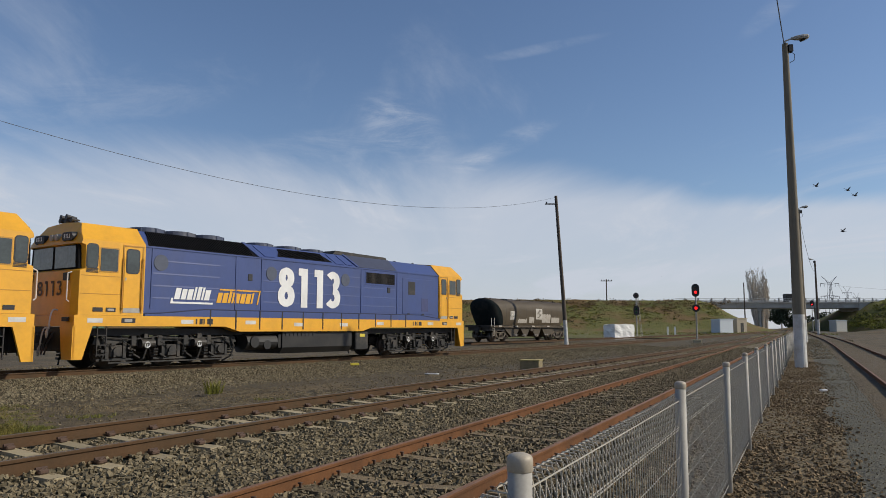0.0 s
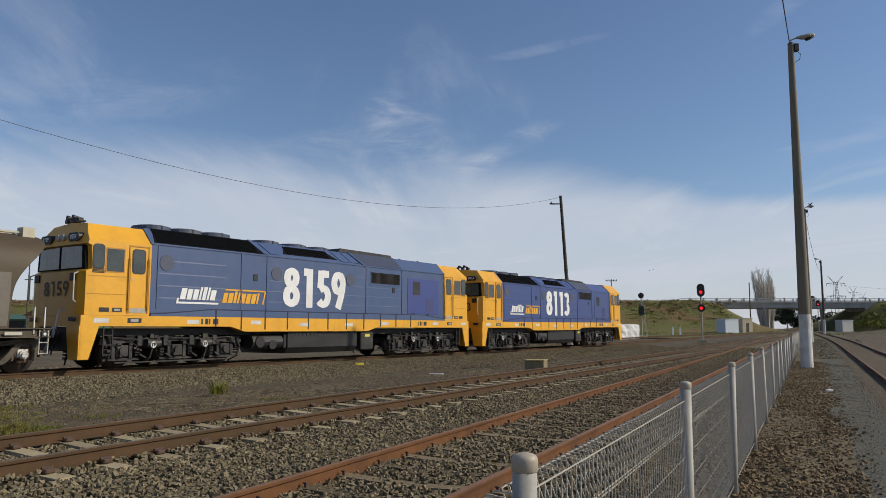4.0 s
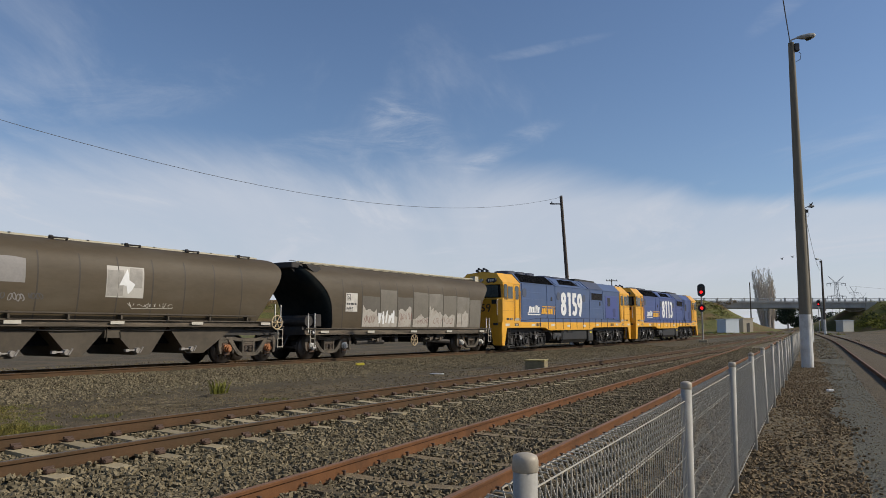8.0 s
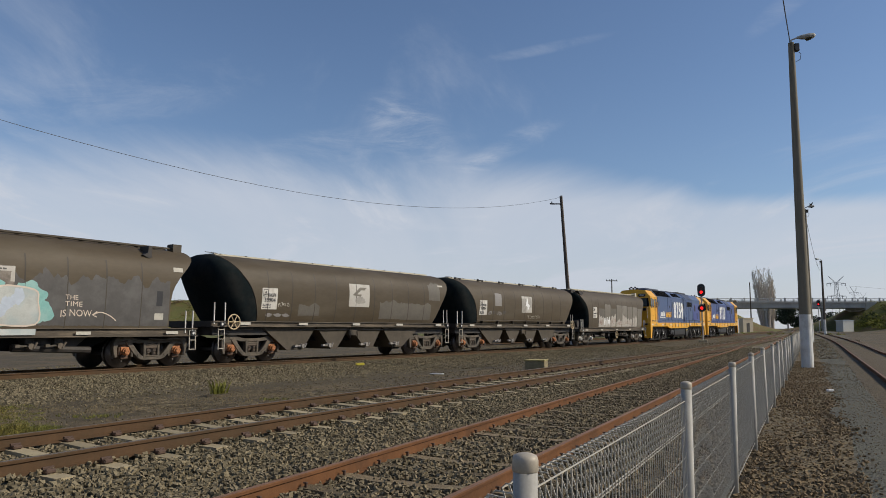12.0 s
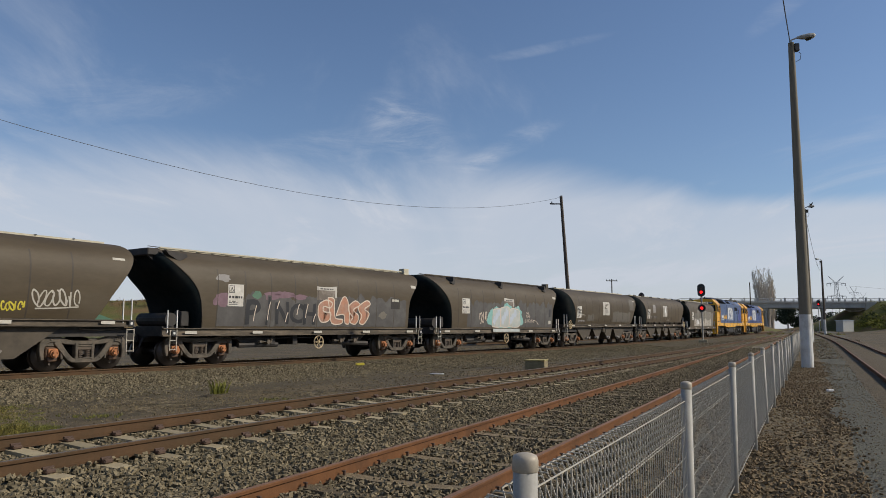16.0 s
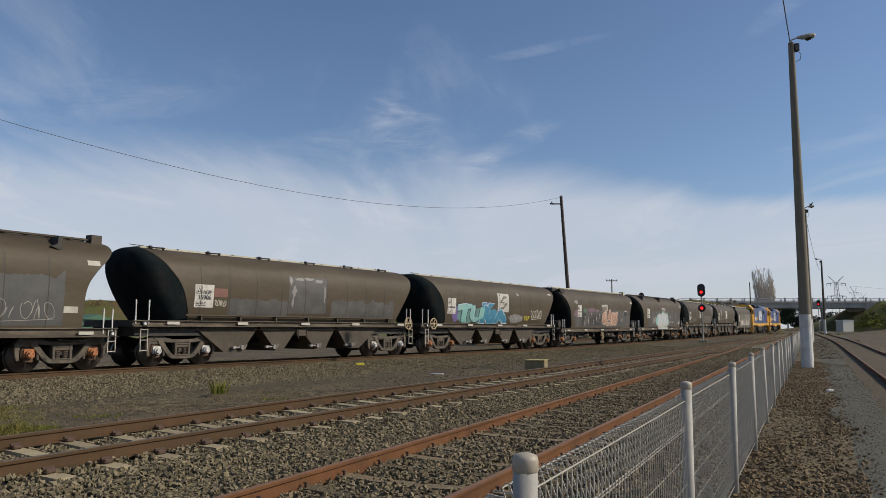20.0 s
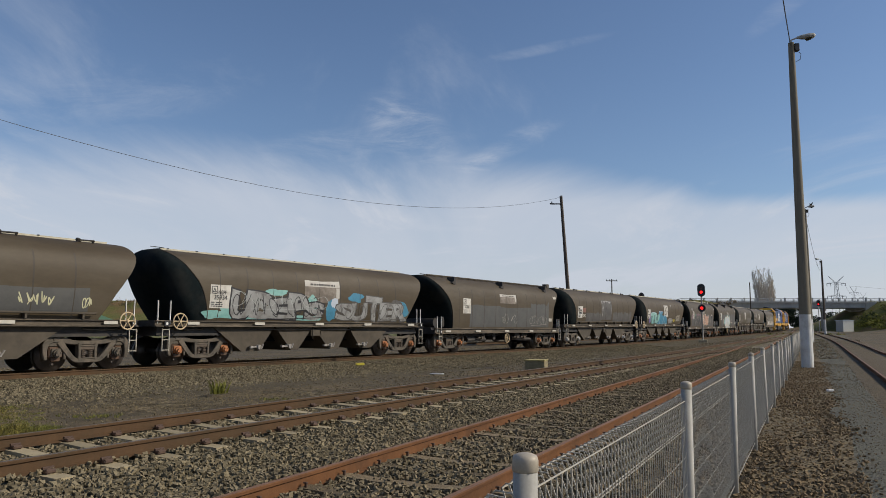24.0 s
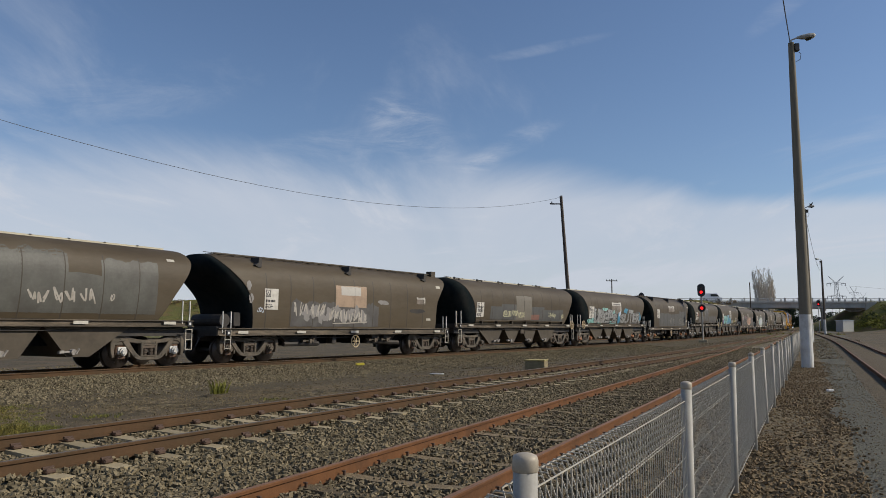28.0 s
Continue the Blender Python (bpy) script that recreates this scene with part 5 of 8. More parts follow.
def logo_panel(w, levels, x, z, wide=1.2, high=0.95, faded=False, marks=2):
    p = part("logo_panel", patch_bm(levels, x, x + wide, z, z + high, 0.006, 3, 6, 0.0), M_panelfaded if faded else M_panel, w, "faded pale square panel")
    if not faded and marks:
        g_ = BM()
        for o in (((0.18, 0.50), (0.62, 0.86), (1.02, 0.86), (0.90, 0.74), (0.68, 0.74), (0.44, 0.55), (0.74, 0.55), (0.66, 0.46)), ((0.52, 0.40), (0.95, 0.52), (1.04, 0.44), (0.62, 0.16), (0.26, 0.16), (0.36, 0.26), (0.58, 0.26), (0.76, 0.40)))[:marks]:
            g_.faces.new([g_.verts.new((x + a * wide / 1.22, -half_width(levels, z + b * high) - 0.012, z + b * high)) for a, b in o])
        part("logo_mark", g_, M_patch, p)


def handwheel_bm(r=0.25):
    bm = BM()
    pts = [(math.cos(k * math.tau / 20) * r, 0, math.sin(k * math.tau / 20) * r) for k in range(21)]
    tube(bm, pts, 0.022, 6)
    for k in range(3):
        a = k * math.tau / 6
        cyl(bm, (math.cos(a) * r, 0, math.sin(a) * r), (-math.cos(a) * r, 0, -math.sin(a) * r), 0.016, seg=5)
    cyl(bm, (0, -0.04, 0), (0, 0.12, 0), 0.04, seg=8)
    return bm


def ladder_bm(z0, z1):
    bm = BM()
    for x in (-0.12, 0.12):
        box(bm, x - 0.012, x + 0.012, -0.015, 0.015, z0, z1)
    for k in range(3):
        z = z0 + 0.02 + k * (z1 - z0 - 0.06) / 2
        box(bm, -0.12, 0.12, -0.015, 0.015, z, z + 0.022)
    return bm


def gate_gear_bm():
    bm = BM()
    cyl(bm, (0, -0.1, 0), (0, 0.12, 0), 0.085, seg=8)
    box(bm, -0.34, 0.1, -0.05, -0.01, -0.01, 0.03)
    box(bm, -0.42, -0.3, -0.1, 0.0, -0.03, 0.05)
    cyl(bm, (0.05, -0.1, -0.06), (0.15, -0.1, 0.1), 0.03, seg=6)
    return bm


def bracket_bm():
    """Triangular stay of the roof edge, from thin bars."""
    bm = BM()
    for p, q, r in (((-0.34, 0, 0.02), (0.04, 0, 0.03), 0.020), ((0.03, 0, 0.04), (0.0, 0, -0.19), 0.026), ((-0.32, 0, 0.01), (0.0, 0, -0.15), 0.016)):
        cyl(bm, p, q, r, seg=6)
    box(bm, -0.37, -0.29, -0.03, 0.03, -0.01, 0.06, 0.008)
    return bm


def wagon_shell(label, kind, sill_z, levels, cap, cap_label, spring, pale_roof, group="grain wagons in the train"):
    w = thing("hopper_wagon", label, "wagon", group)
    k = kind
    b = part("body", shared("body:" + k, lambda: side_bm(levels), M_wagon, True), None, w, "brown curved steel body")
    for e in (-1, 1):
        # rear end carries its shade as colour, front end the plain body paint
        part("end_sheet", shared("end_sheet:%s%d" % (k, e), lambda: end_bm(levels, e), M_wagonendshade if e < 0 else M_wagon, True), None, w, "grimy rounded sloping end")
    part("body_floor", shared("body_floor:" + k, lambda: floor_bm(levels), M_dark), None, w)
    # joints of the side plates
    def seam():
        bm = BM()
        for i in range(len(levels) - 10):
            z0, w0 = levels[i][0], levels[i][1]
            z1, w1 = levels[i + 1][0], levels[i + 1][1]
            bm.faces.new([bm.verts.new(p) for p in ((-0.02, -w0 - 0.002, z0), (0.02, -w0 - 0.0095, z0), (0.02, -w1 - 0.0095, z1), (-0.02, -w1 - 0.002, z1))])
        return bm
    for x in np.arange(-4.62, 5.0, 1.17):
        part("plate_joint", shared("plate_joint:" + k, seam, M_wagonseam), None, w, at=pose(float(x), 0, 0))
    for s in (-1, 1):
        rim = BM()
        for i in range(len(levels) - 1):
            z0, w0, z1, w1 = levels[i][0], levels[i][1], levels[i + 1][0], levels[i + 1][1]
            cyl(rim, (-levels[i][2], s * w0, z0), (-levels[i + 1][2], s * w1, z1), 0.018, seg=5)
        part("end_rim", shared("end_rim:%s%d" % (k, s), lambda: rim, M_wframe_chuteshade), None, w)
    rear, front = (-6.95, 6.82) if k == "a" else (-6.6, 6.9)
    top = sill_z + (0.0 if k == "a" else 0.06)

    for s in (-1, 1):
        part("side_sill", shared("side_sill:%s%d" % (k, s), lambda: prism(BM(), [(s * 1.30, sill_z - 0.20), (s * 1.43, sill_z - 0.20), (s * 1.43, sill_z - 0.17), (s * 1.36, sill_z - 0.16), (s * 1.36, top - 0.04), (s * 1.43, top - 0.03), (s * 1.43, top), (s * 1.30, top)], rear, front, plane="yz"), M_sill), None, w)

    def under():
        bm = box(BM(), rear, front, -0.28, 0.28, sill_z - 0.38, sill_z - 0.02)
        for e, x in ((-1, -rear), (1, front)):
            box(bm, e * (x - 0.17), e * x, -1.3, 1.3, sill_z - 0.2, sill_z)
            box(bm, e * 5.0, e * (x - 0.12), -1.3, 1.3, sill_z - 0.06, sill_z - 0.02)
            # added dark block, stands for the shadow between bogie and sill
            box(bm, e * 3.6, e * (x - 0.2), -1.16, 1.16, 0.965, sill_z - 0.07)
            box(bm, e * (x - 0.02), e * (x + 0.15), -0.1, 0.1, 0.78, 1.0, 0.02)
            box(bm, e * (x + 0.1), e * (7.215 + (0.05 if e > 0 else -0.03)), -0.15, 0.14, 0.72, 1.05, 0.04)
        return bm
    part("underframe", shared("underframe:" + k, under, M_dark), None, w)
    for e, x in ((-1, -rear), (1, front)):
        part("brake_hose", shared("brake_hose:%s%d" % (k, e), lambda: tube(BM(), [(e * (x - 0.1), -0.55, 0.95), (e * (x + 0.12), -0.55, 0.9), (e * (x + 0.22), -0.5, 0.62), (e * (x + 0.3), -0.35, 0.42), (e * (x + 0.26), -0.15, 0.5)], 0.035), M_black), None, w)
    places = {"a": ((-6.58, -6.86, -6.42), (6.66, 6.42, 6.70)), "b": ((-6.22, -6.42, -6.08), (6.72, 6.46, 6.74))}[k]
    for (lx, ra, rb), e in zip(places, (-1, 1)):
        part("ladder", shared("ladder:" + k, lambda: ladder_bm(0.50, sill_z - (0.26 if k == "a" else 0.0)), M_ladder), None, w, "dull cream steps at the wagon corner", at=pose(lx, -1.40, 0))
        mk = part("sill_plate", shared("sill_plate:" + k, lambda: box(BM(), -0.085, 0.085, -1.452, -1.425, sill_z - 0.19, sill_z - 0.02, 0.006), M_black), None, w, "black plate with white dot", at=pose(lx, 0, 0))
        part("white_dot", shared("white_dot:" + k, lambda: cyl(BM(), (0, -1.45, sill_z - 0.105), (0, -1.457, sill_z - 0.105), 0.042, seg=12), M_whiteold), None, mk)
        part("brake_pipe", shared("brake_pipe:%s%d" % (k, e), lambda: tube(BM(), [(lx - e * 0.2, -1.2, sill_z - 0.26), (lx - e * 0.9, -1.22, sill_z - 0.3), (lx - e * 1.5, -1.22, sill_z - 0.27)], 0.022), M_bogie), None, w)
        for x in (ra, rb):
            part("corner_handrail", shared("corner_handrail:" + k, lambda: box(BM(), -0.016, 0.016, -1.38, -1.345, sill_z - 0.1, sill_z + 0.62), M_whiteold), None, w, at=pose(x, 0, 0))
        freight_bogie(w, -4.97 if e < 0 else 5.46, cap, cap_label, spring)
    for x in (-5.6, -2.85, 0.12, 2.95, 5.9):
        part("reflector", shared("reflector:" + k, lambda: box(BM(), -0.22, 0.22, -1.445, -1.432, sill_z - 0.13, sill_z - 0.04), M_chalk), None, w, "pale rectangular reflector", at=pose(x, 0, 0))
    zt = levels[-1][0]

    def roof():
        bm = BM()
        box(bm, -6.25, 6.3, -0.44, 0.44, zt - 0.01, zt + 0.045)
        return bm
    part("roof_walkway", shared("roof_walkway:%s%s" % (k, pale_roof), roof, M_hatch if pale_roof else M_wframe_chuteshade), None, w, "pale roof hatch strip" if pale_roof else "")
    def hooks():
        bm = BM()
        for q in np.arange(-6.0, 6.2, 0.62 if k == "b" else 1.13):
            box(bm, q, q + (0.11 if k == "b" else 0.05), -0.50 if k == "b" else -0.47, -0.40, zt + 0.03, zt + (0.075 if k == "b" else 0.055))
        return bm
    part("hatch_latch", shared("hatch_latch:" + k, hooks, M_dark), None, w)
    part("roof_bar", tube(BM(), [(-6.66, -0.5, zt + 0.06), (-6.15, -0.5, zt + 0.05)], 0.012), M_dark, w)
    return w


M_panelfaded = mat("brown_faded_panel", (0.15, 0.122, 0.096), 0.65, spread=0.2, scale=3, grime=(0.34, 0.30, 0.25), grime_amount=0.25, grime_scale=3)
M_wagonseam = mat("wagon_plate_joint", (0.052, 0.040, 0.028), 0.65, spread=0.15)


def wagon_a(label, cap=M_rustcap, pale_roof=True, stays=False, pipe=False, group="grain wagons in the train", spring=M_spring):
    lv = LEVELS_A
    w = wagon_shell(label, "a", 1.45, lv, cap, "orange rusty bearing cap" if cap is M_rustcap else "white bearing cap", spring, pale_roof, group)
    # chutes are body brown, darkened in the colour for shade below the overhang
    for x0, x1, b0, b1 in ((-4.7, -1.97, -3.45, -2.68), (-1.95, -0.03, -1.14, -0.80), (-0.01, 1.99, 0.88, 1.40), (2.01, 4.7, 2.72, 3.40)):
        part("hopper_chute", shared("hopper_chute:%g" % x0, lambda: prism(BM(), [(x0, 1.27), (b0, 0.40), (b1, 0.40), (x1, 1.27)], -1.22, 1.22), M_wframe_chuteshade), None, w)
    for x in (-2.75, -1.3, 0.9, 2.85):
        part("gate_gear", shared("gate_gear", gate_gear_bm, M_gatepale), None, w, "pale discharge gate gear", at=pose(x, -1.26, 0.54))
    # black box added to give the chute openings their shade
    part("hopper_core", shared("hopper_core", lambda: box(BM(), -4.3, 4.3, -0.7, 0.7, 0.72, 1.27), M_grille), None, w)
    part("discharge_pipe", shared("discharge_pipe", lambda: tube(BM(), [(-4.2, -1.1, 1.16), (-2.3, -1.28, 1.16), (-1.5, -1.28, 1.14), (0.2, -1.28, 1.16), (1.7, -1.28, 1.14), (4.2, -1.15, 1.16)], 0.02), M_dark), None, w)
    br = BM()
    box(br, -0.18, 0.3, -1.3, -0.6, 0.92, 1.14)
    cyl(br, (-0.12, -1.32, 0.82), (-0.12, -1.32, 1.22), 0.018, seg=6)
    cyl(br, (0.34, -1.32, 0.85), (0.30, -1.32, 1.1), 0.018, seg=6)
    part("brake_valve", shared("brake_valve", lambda: br, M_wframe_chuteshade), None, w)
    part("hand_brake_wheel", shared("hand_brake_wheel", handwheel_bm, M_wheelcream), None, w, "cream spoked hand brake wheel", at=pose(6.42 if stays else -6.12, -1.47, 1.42))
    if pipe:
        def pp():
            bm = tube(BM(), [(-5.2, -1.47, 1.62), (5.4, -1.47, 1.62)], 0.03)
            for x in np.arange(-4.6, 5.2, 1.6):
                box(bm, x, x + 0.06, -1.47, -1.34, 1.46, 1.66)
            return bm
        part("side_pipe", shared("side_pipe", pp, M_wframe_chuteshade), None, w)
    if stays:
        for x in (-5.6, -3.4, -1.15, 1.2, 3.42, 5.65):
            part("roof_stay", shared("roof_stay", bracket_bm, M_dark), None, w, at=pose(x, -0.70, 3.74, 30) @ Matrix.Scale(1.35, 4))
    return w


def wagon_b(label, cap=M_rustcap, pale_roof=False, stays=True, group="grain wagons in the train", spring=M_spring):
    lv = LEVELS_B
    w = wagon_shell(label, "b", 1.15, lv, cap, "rusty bearing cap" if cap is M_rustcap else "white bearing cap", spring, pale_roof, group)

    def gear():
        bm = BM()
        for x in (-2.6, 2.4):
            prism(bm, [(x - 1.0, 1.0), (x - 0.45, 0.55), (x + 0.45, 0.55), (x + 1.0, 1.0)], -1.0, 1.0)
        cyl(bm, (-3.4, -1.05, 0.62), (-1.6, -1.05, 0.62), 0.09, seg=8)
        cyl(bm, (1.2, -1.05, 0.68), (3.4, -1.05, 0.58), 0.10, seg=8)
        cyl(bm, (-4.2, -1.2, 0.85), (0.4, -1.2, 0.85), 0.02, seg=5)
        for x in (-2.0, -0.9, 1.5, 2.3):
            box(bm, x, x + 0.25, -1.15, -0.8, 0.60, 0.95, 0.02)
        return bm
    part("discharge_gear", shared("discharge_gear", gear, M_dark), None, w)
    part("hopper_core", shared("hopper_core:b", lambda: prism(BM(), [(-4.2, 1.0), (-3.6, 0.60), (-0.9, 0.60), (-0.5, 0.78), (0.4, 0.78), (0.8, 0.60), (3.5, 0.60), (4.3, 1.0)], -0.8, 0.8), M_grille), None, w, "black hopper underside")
    for x in (-2.2, 1.6, 2.4):
        part("gate_gear", shared("gate_gear:dull", gate_gear_bm, M_bogie), None, w, at=pose(x, -1.2, 0.72))
    part("hand_brake_wheel", shared("hand_brake_wheel:b", lambda: handwheel_bm(0.24), M_wheelcream), None, w, "cream spoked hand brake wheel", at=pose(0.25, -1.36, 0.68))
    tk = cyl(BM(), (-6.05, -1.0, 1.48), (-6.05, 0.6, 1.48), 0.22, seg=14)
    box(tk, -6.3, -5.5, -0.9, 0.7, 1.13, 1.27)
    box(tk, -5.75, -5.45, -1.1, -0.7, 1.27, 1.75, 0.02)
    part("air_tank", shared("air_tank", lambda: tk, M_dark), None, w, "black air tank at the wagon end")

    def pipe():
        bm = tube(BM(), [(-6.3, -0.62, 3.80), (6.4, -0.62, 3.80)], 0.035)
        tube(bm, [(-6.2, 0.62, 3.80), (6.0, 0.62, 3.80)], 0.035)
        box(bm, 6.35, 6.68, -0.75, -0.45, 3.62, 3.95)
        return bm
    part("roof_pipe", shared("roof_pipe:%s" % pale_roof, pipe, M_hatch if pale_roof else M_wframe_chuteshade), None, w)
    if stays:
        for x in (-4.85, -0.1, 5.05):
            part("roof_stay", shared("roof_stay:b", lambda: prism(BM(), [(0.0, 0.02), (0.12, 0.02), (0.12, -0.34), (0.02, -0.36), (-0.2, -0.28), (-0.03, -0.2)], -0.34, 0.10), M_dark), None, w, at=pose(x, -0.95, 3.72))
    else:
        bx = box(BM(), -6.95, -6.55, -0.95, 0.95, 3.50, 3.73, 0.03)
        for q in (-0.8, 0.0, 0.8):
            prism(bx, [(-6.9, 3.50), (-6.5, 3.50), (-6.35, 3.2), (-6.42, 3.18)], q - 0.04, q + 0.04)
        part("end_bracket", shared("end_bracket", lambda: bx, M_dark), None, w, "dark bracket at the wagon end")
        part("corner_bracket", shared("corner_bracket", lambda: prism(BM(), [(-6.5, 3.66), (-5.75, 3.60), (-5.7, 3.50), (-6.0, 3.34), (-6.4, 3.54)], -1.26, -1.02), M_dark), None, w)
    return w


WAGONS = []
A_, B_ = LEVELS_A, LEVELS_B


def buff(w, levels, x0, x1, z0, z1, material, ragged, seed, proud=0.0045, name="grey_patch"):
    """Rolled-on paint over old graffiti."""
    return part(name, patch_bm(levels, x0, x1, z0, z1, proud, max(4, int((x1 - x0) * 4)), 16, ragged, seed), material, w)


def label_at(w, levels, x0, x1, z0, z1):
    part("pale_label", patch_bm(levels, x0, x1, z0, z1, 0.008, 2, 2), M_chalk, w)


def worn_panel(w, levels, x, z, wide, high, seed):
    """A pale panel of which most has been scraped or painted over."""
    p = part("worn_panel", patch_bm(levels, x, x + wide, z, z + high, 0.0055, 6, 6, 0.03, seed), M_panelfaded, w, "worn pale panel")
    part("panel_rest", patch_bm(levels, x, x + wide, z + high * 0.72, z + high, 0.0085, 10, 3, 0.05, seed + 1), M_panel, p)
    part("panel_rest", patch_bm(levels, x + wide * 0.9, x + wide, z + high * 0.2, z + high * 0.72, 0.0085, 3, 5, 0.03, seed + 2), M_panel, p)
    part("panel_print", bar_rows(BM(), levels, x + wide * 0.15, x + wide * 0.85, z + high * 0.78, z + high * 0.95, 1, seed), M_patchdark, p)


# 1: peeled pale patches
w = wagon_b("brown grain hopper wagon with flaking pale patches", M_whiteold, True, False)
placard(w, B_, -4.45, 1.88, False)
for k, (x0, x1, z1, m_) in enumerate(((-3.45, -2.31, 2.55, M_patchsoft), (-2.25, -1.14, 2.86, M_patch), (-1.08, 0.03, 2.58, M_patchsoft), (0.09, 1.20, 2.80, M_patch), (1.26, 2.37, 2.78, M_patchpale), (2.43, 3.54, 2.76, M_patch), (3.60, 4.71, 2.74, M_patchpale), (4.77, 5.75, 2.62, M_patch))):
    buff(w, B_, x0, x1, 1.25, z1, m_, 0.05, k)
for k, (x0, x1, z1) in enumerate(((-3.4, -2.5, 2.0), (-2.5, -1.1, 1.72), (-1.0, -0.1, 2.05), (0.05, 1.2, 1.72), (1.3, 1.62, 2.12), (1.62, 2.36, 1.95), (2.42, 3.4, 1.85), (3.62, 3.98, 1.95), (4.05, 4.6, 1.98))):
    buff(w, B_, x0, x1, 1.27, z1, M_patchlight, 0.17, 20 + k, 0.008, "flaked_patch")
part("tag", scrawl_bm(B_, -2.45, -1.2, 1.36, 2.0, 3, 0.10, 3), M_white, w)
for k, (x0, x1, z0, z1) in enumerate(((-3.3, -2.6, 1.4, 1.8), (-1.0, 0.0, 1.45, 1.95), (0.4, 1.2, 1.4, 1.7), (1.6, 3.2, 1.4, 1.75))):
    part("tag", scrawl_bm(B_, x0, x1, z0, z1, 4, 0.018, 40 + k), M_redpatch, w)
WAGONS.append(w)
# 2
w = wagon_a("brown grain hopper wagon with white square panel", M_rustcap, True, True, True)
placard(w, A_, -4.86, 1.91, True, 0.74, 0.76, "35994")
logo_panel(w, A_, -0.3, 2.1, 1.22, 0.92, False, 0)
buff(w, A_, -0.28, 0.24, 2.14, 2.9, M_panelworn, 0.05, 130, 0.0085, "worn_spot")
buff(w, A_, 0.44, 0.86, 2.4, 2.98, M_panelworn, 0.06, 131, 0.0085, "worn_spot")
part("pale_mark", blob_bm(A_, [(0.1, 2.45), (0.36, 2.95), (0.42, 2.62), (0.62, 2.5), (0.4, 2.2), (0.34, 2.45)], 0.0105, 2), M_white, w)
buff(w, A_, -3.3, -2.6, 2.4, 3.02, M_patchlightgrey, 0.08, 3)
for k in range(4):
    part("tag", scrawl_bm(A_, -4.0 + 0.5 * k, -3.6 + 0.5 * k, 1.9 + 0.06 * (k % 2), 2.14, 2, 0.03, 30 + k), (M_patchlightgrey, M_patchdark)[k % 2], w)
part("tag", scrawl_bm(A_, 0.4, 2.0, 1.80, 1.98, 7, 0.02, 5), M_chalk, w)
WAGONS.append(w)
# 3
w = wagon_a("brown grain hopper wagon with angular white logo panel")
placard(w, A_, -4.9, 1.88, True, 0.72, 0.76, "35904")
logo_panel(w, A_, -0.35, 2.08, 1.25, 0.93, False, 1)
part("worn_spot", splat_bm(A_, 0.3, 2.35, 0.3, 0.14, 140, 0.0085, 0.5), M_panelworn, w)
for k, (x0, x1, z0, z1) in enumerate(((-3.1, -2.0, 1.68, 2.08), (1.6, 3.1, 1.6, 2.36), (3.1, 5.3, 1.58, 2.3), (5.1, 6.0, 2.5, 3.3))):
    buff(w, A_, x0, x1, z0, z1, M_patchsoft, 0.12, 30 + k)
part("tag", scrawl_bm(A_, -4.15, -3.6, 1.98, 2.16, 3, 0.02, 6), M_chalk, w)
for k in range(3):
    part("scraped_spot", splat_bm(A_, -4.5 + 0.4 * k, 1.68, 0.16, 0.06, 36 + k, 0.006, 0.6), M_patchlightgrey, w)
label_at(w, A_, 5.9, 6.3, 3.16, 3.24)
WAGONS.append(w)
# 4: pale block letters
w = wagon_b("dark brown hopper wagon with white and teal graffiti")
placard(w, B_, -4.3, 1.95, False)
buff(w, B_, -3.8, 1.7, 1.27, 2.55, M_patchdark, 0.22, 40)
buff(w, B_, 1.7, 5.75, 1.27, 2.62, M_patchdark, 0.26, 41, 0.0047)
worn_panel(w, B_, -0.11, 2.3, 1.08, 0.52, 42)
for k, (cx, cz, rx, rz) in enumerate(((-1.4, 1.75, 0.45, 0.42), (-0.9, 2.05, 0.4, 0.3), (0.2, 2.3, 0.45, 0.26), (1.35, 2.0, 0.5, 0.4), (1.7, 1.65, 0.3, 0.35), (0.0, 1.5, 1.6, 0.3))):
    part("paint_splash", splat_bm(B_, cx, cz, rx, rz, 44 + k, 0.0065 + 0.0004 * k, 0.45), M_teal, w, "teal sprayed splash")
for k, o in enumerate(([(-1.35, 1.3), (-1.32, 2.05), (-1.25, 2.2), (-0.55, 2.24), (-0.5, 1.9), (-0.5, 1.3)], [(-0.5, 1.3), (-0.55, 2.1), (-0.5, 2.3), (0.35, 2.36), (0.42, 2.0), (0.4, 1.3)], [(0.42, 1.3), (0.45, 1.9), (0.62, 2.28), (1.5, 2.22), (1.62, 1.9), (1.6, 1.3)])):
    lt = part("graffiti_letter", blob_bm(B_, o, 0.012 + 0.0006 * k), M_graffwhite, w, "white sprayed block letter")
    part("letter_outline", stroke_bm(BM(), B_, curve_pts(o + [o[0]], 4), 0.045, 0.017), M_cream, lt)
    for q in range(3):
        part("dirty_smear", splat_bm(B_, o[0][0] + 0.25 + 0.2 * q, 1.65 + 0.2 * q, 0.16, 0.2, 60 + 3 * k + q, 0.0145, 0.7), M_paleblue, lt)
part("sill_paint", box(BM(), -1.3, 1.6, -1.447, -1.434, 1.02, 1.18), M_graffwhite, w, "white spray paint on the sill")
for words, xx, zz_, wd, hh_ in (("THE", 2.55, 2.05, 0.36, 0.13), ("TIME", 2.62, 1.87, 0.5, 0.14), ("IS NOW", 2.72, 1.62, 0.9, 0.19)):
    part("sprayed_words", letter_bm(B_, words, xx, zz_, wd, hh_, 0.0, 0.03, 0.009, 0.03, 5), M_cream, w, "thin cream sprayed words")
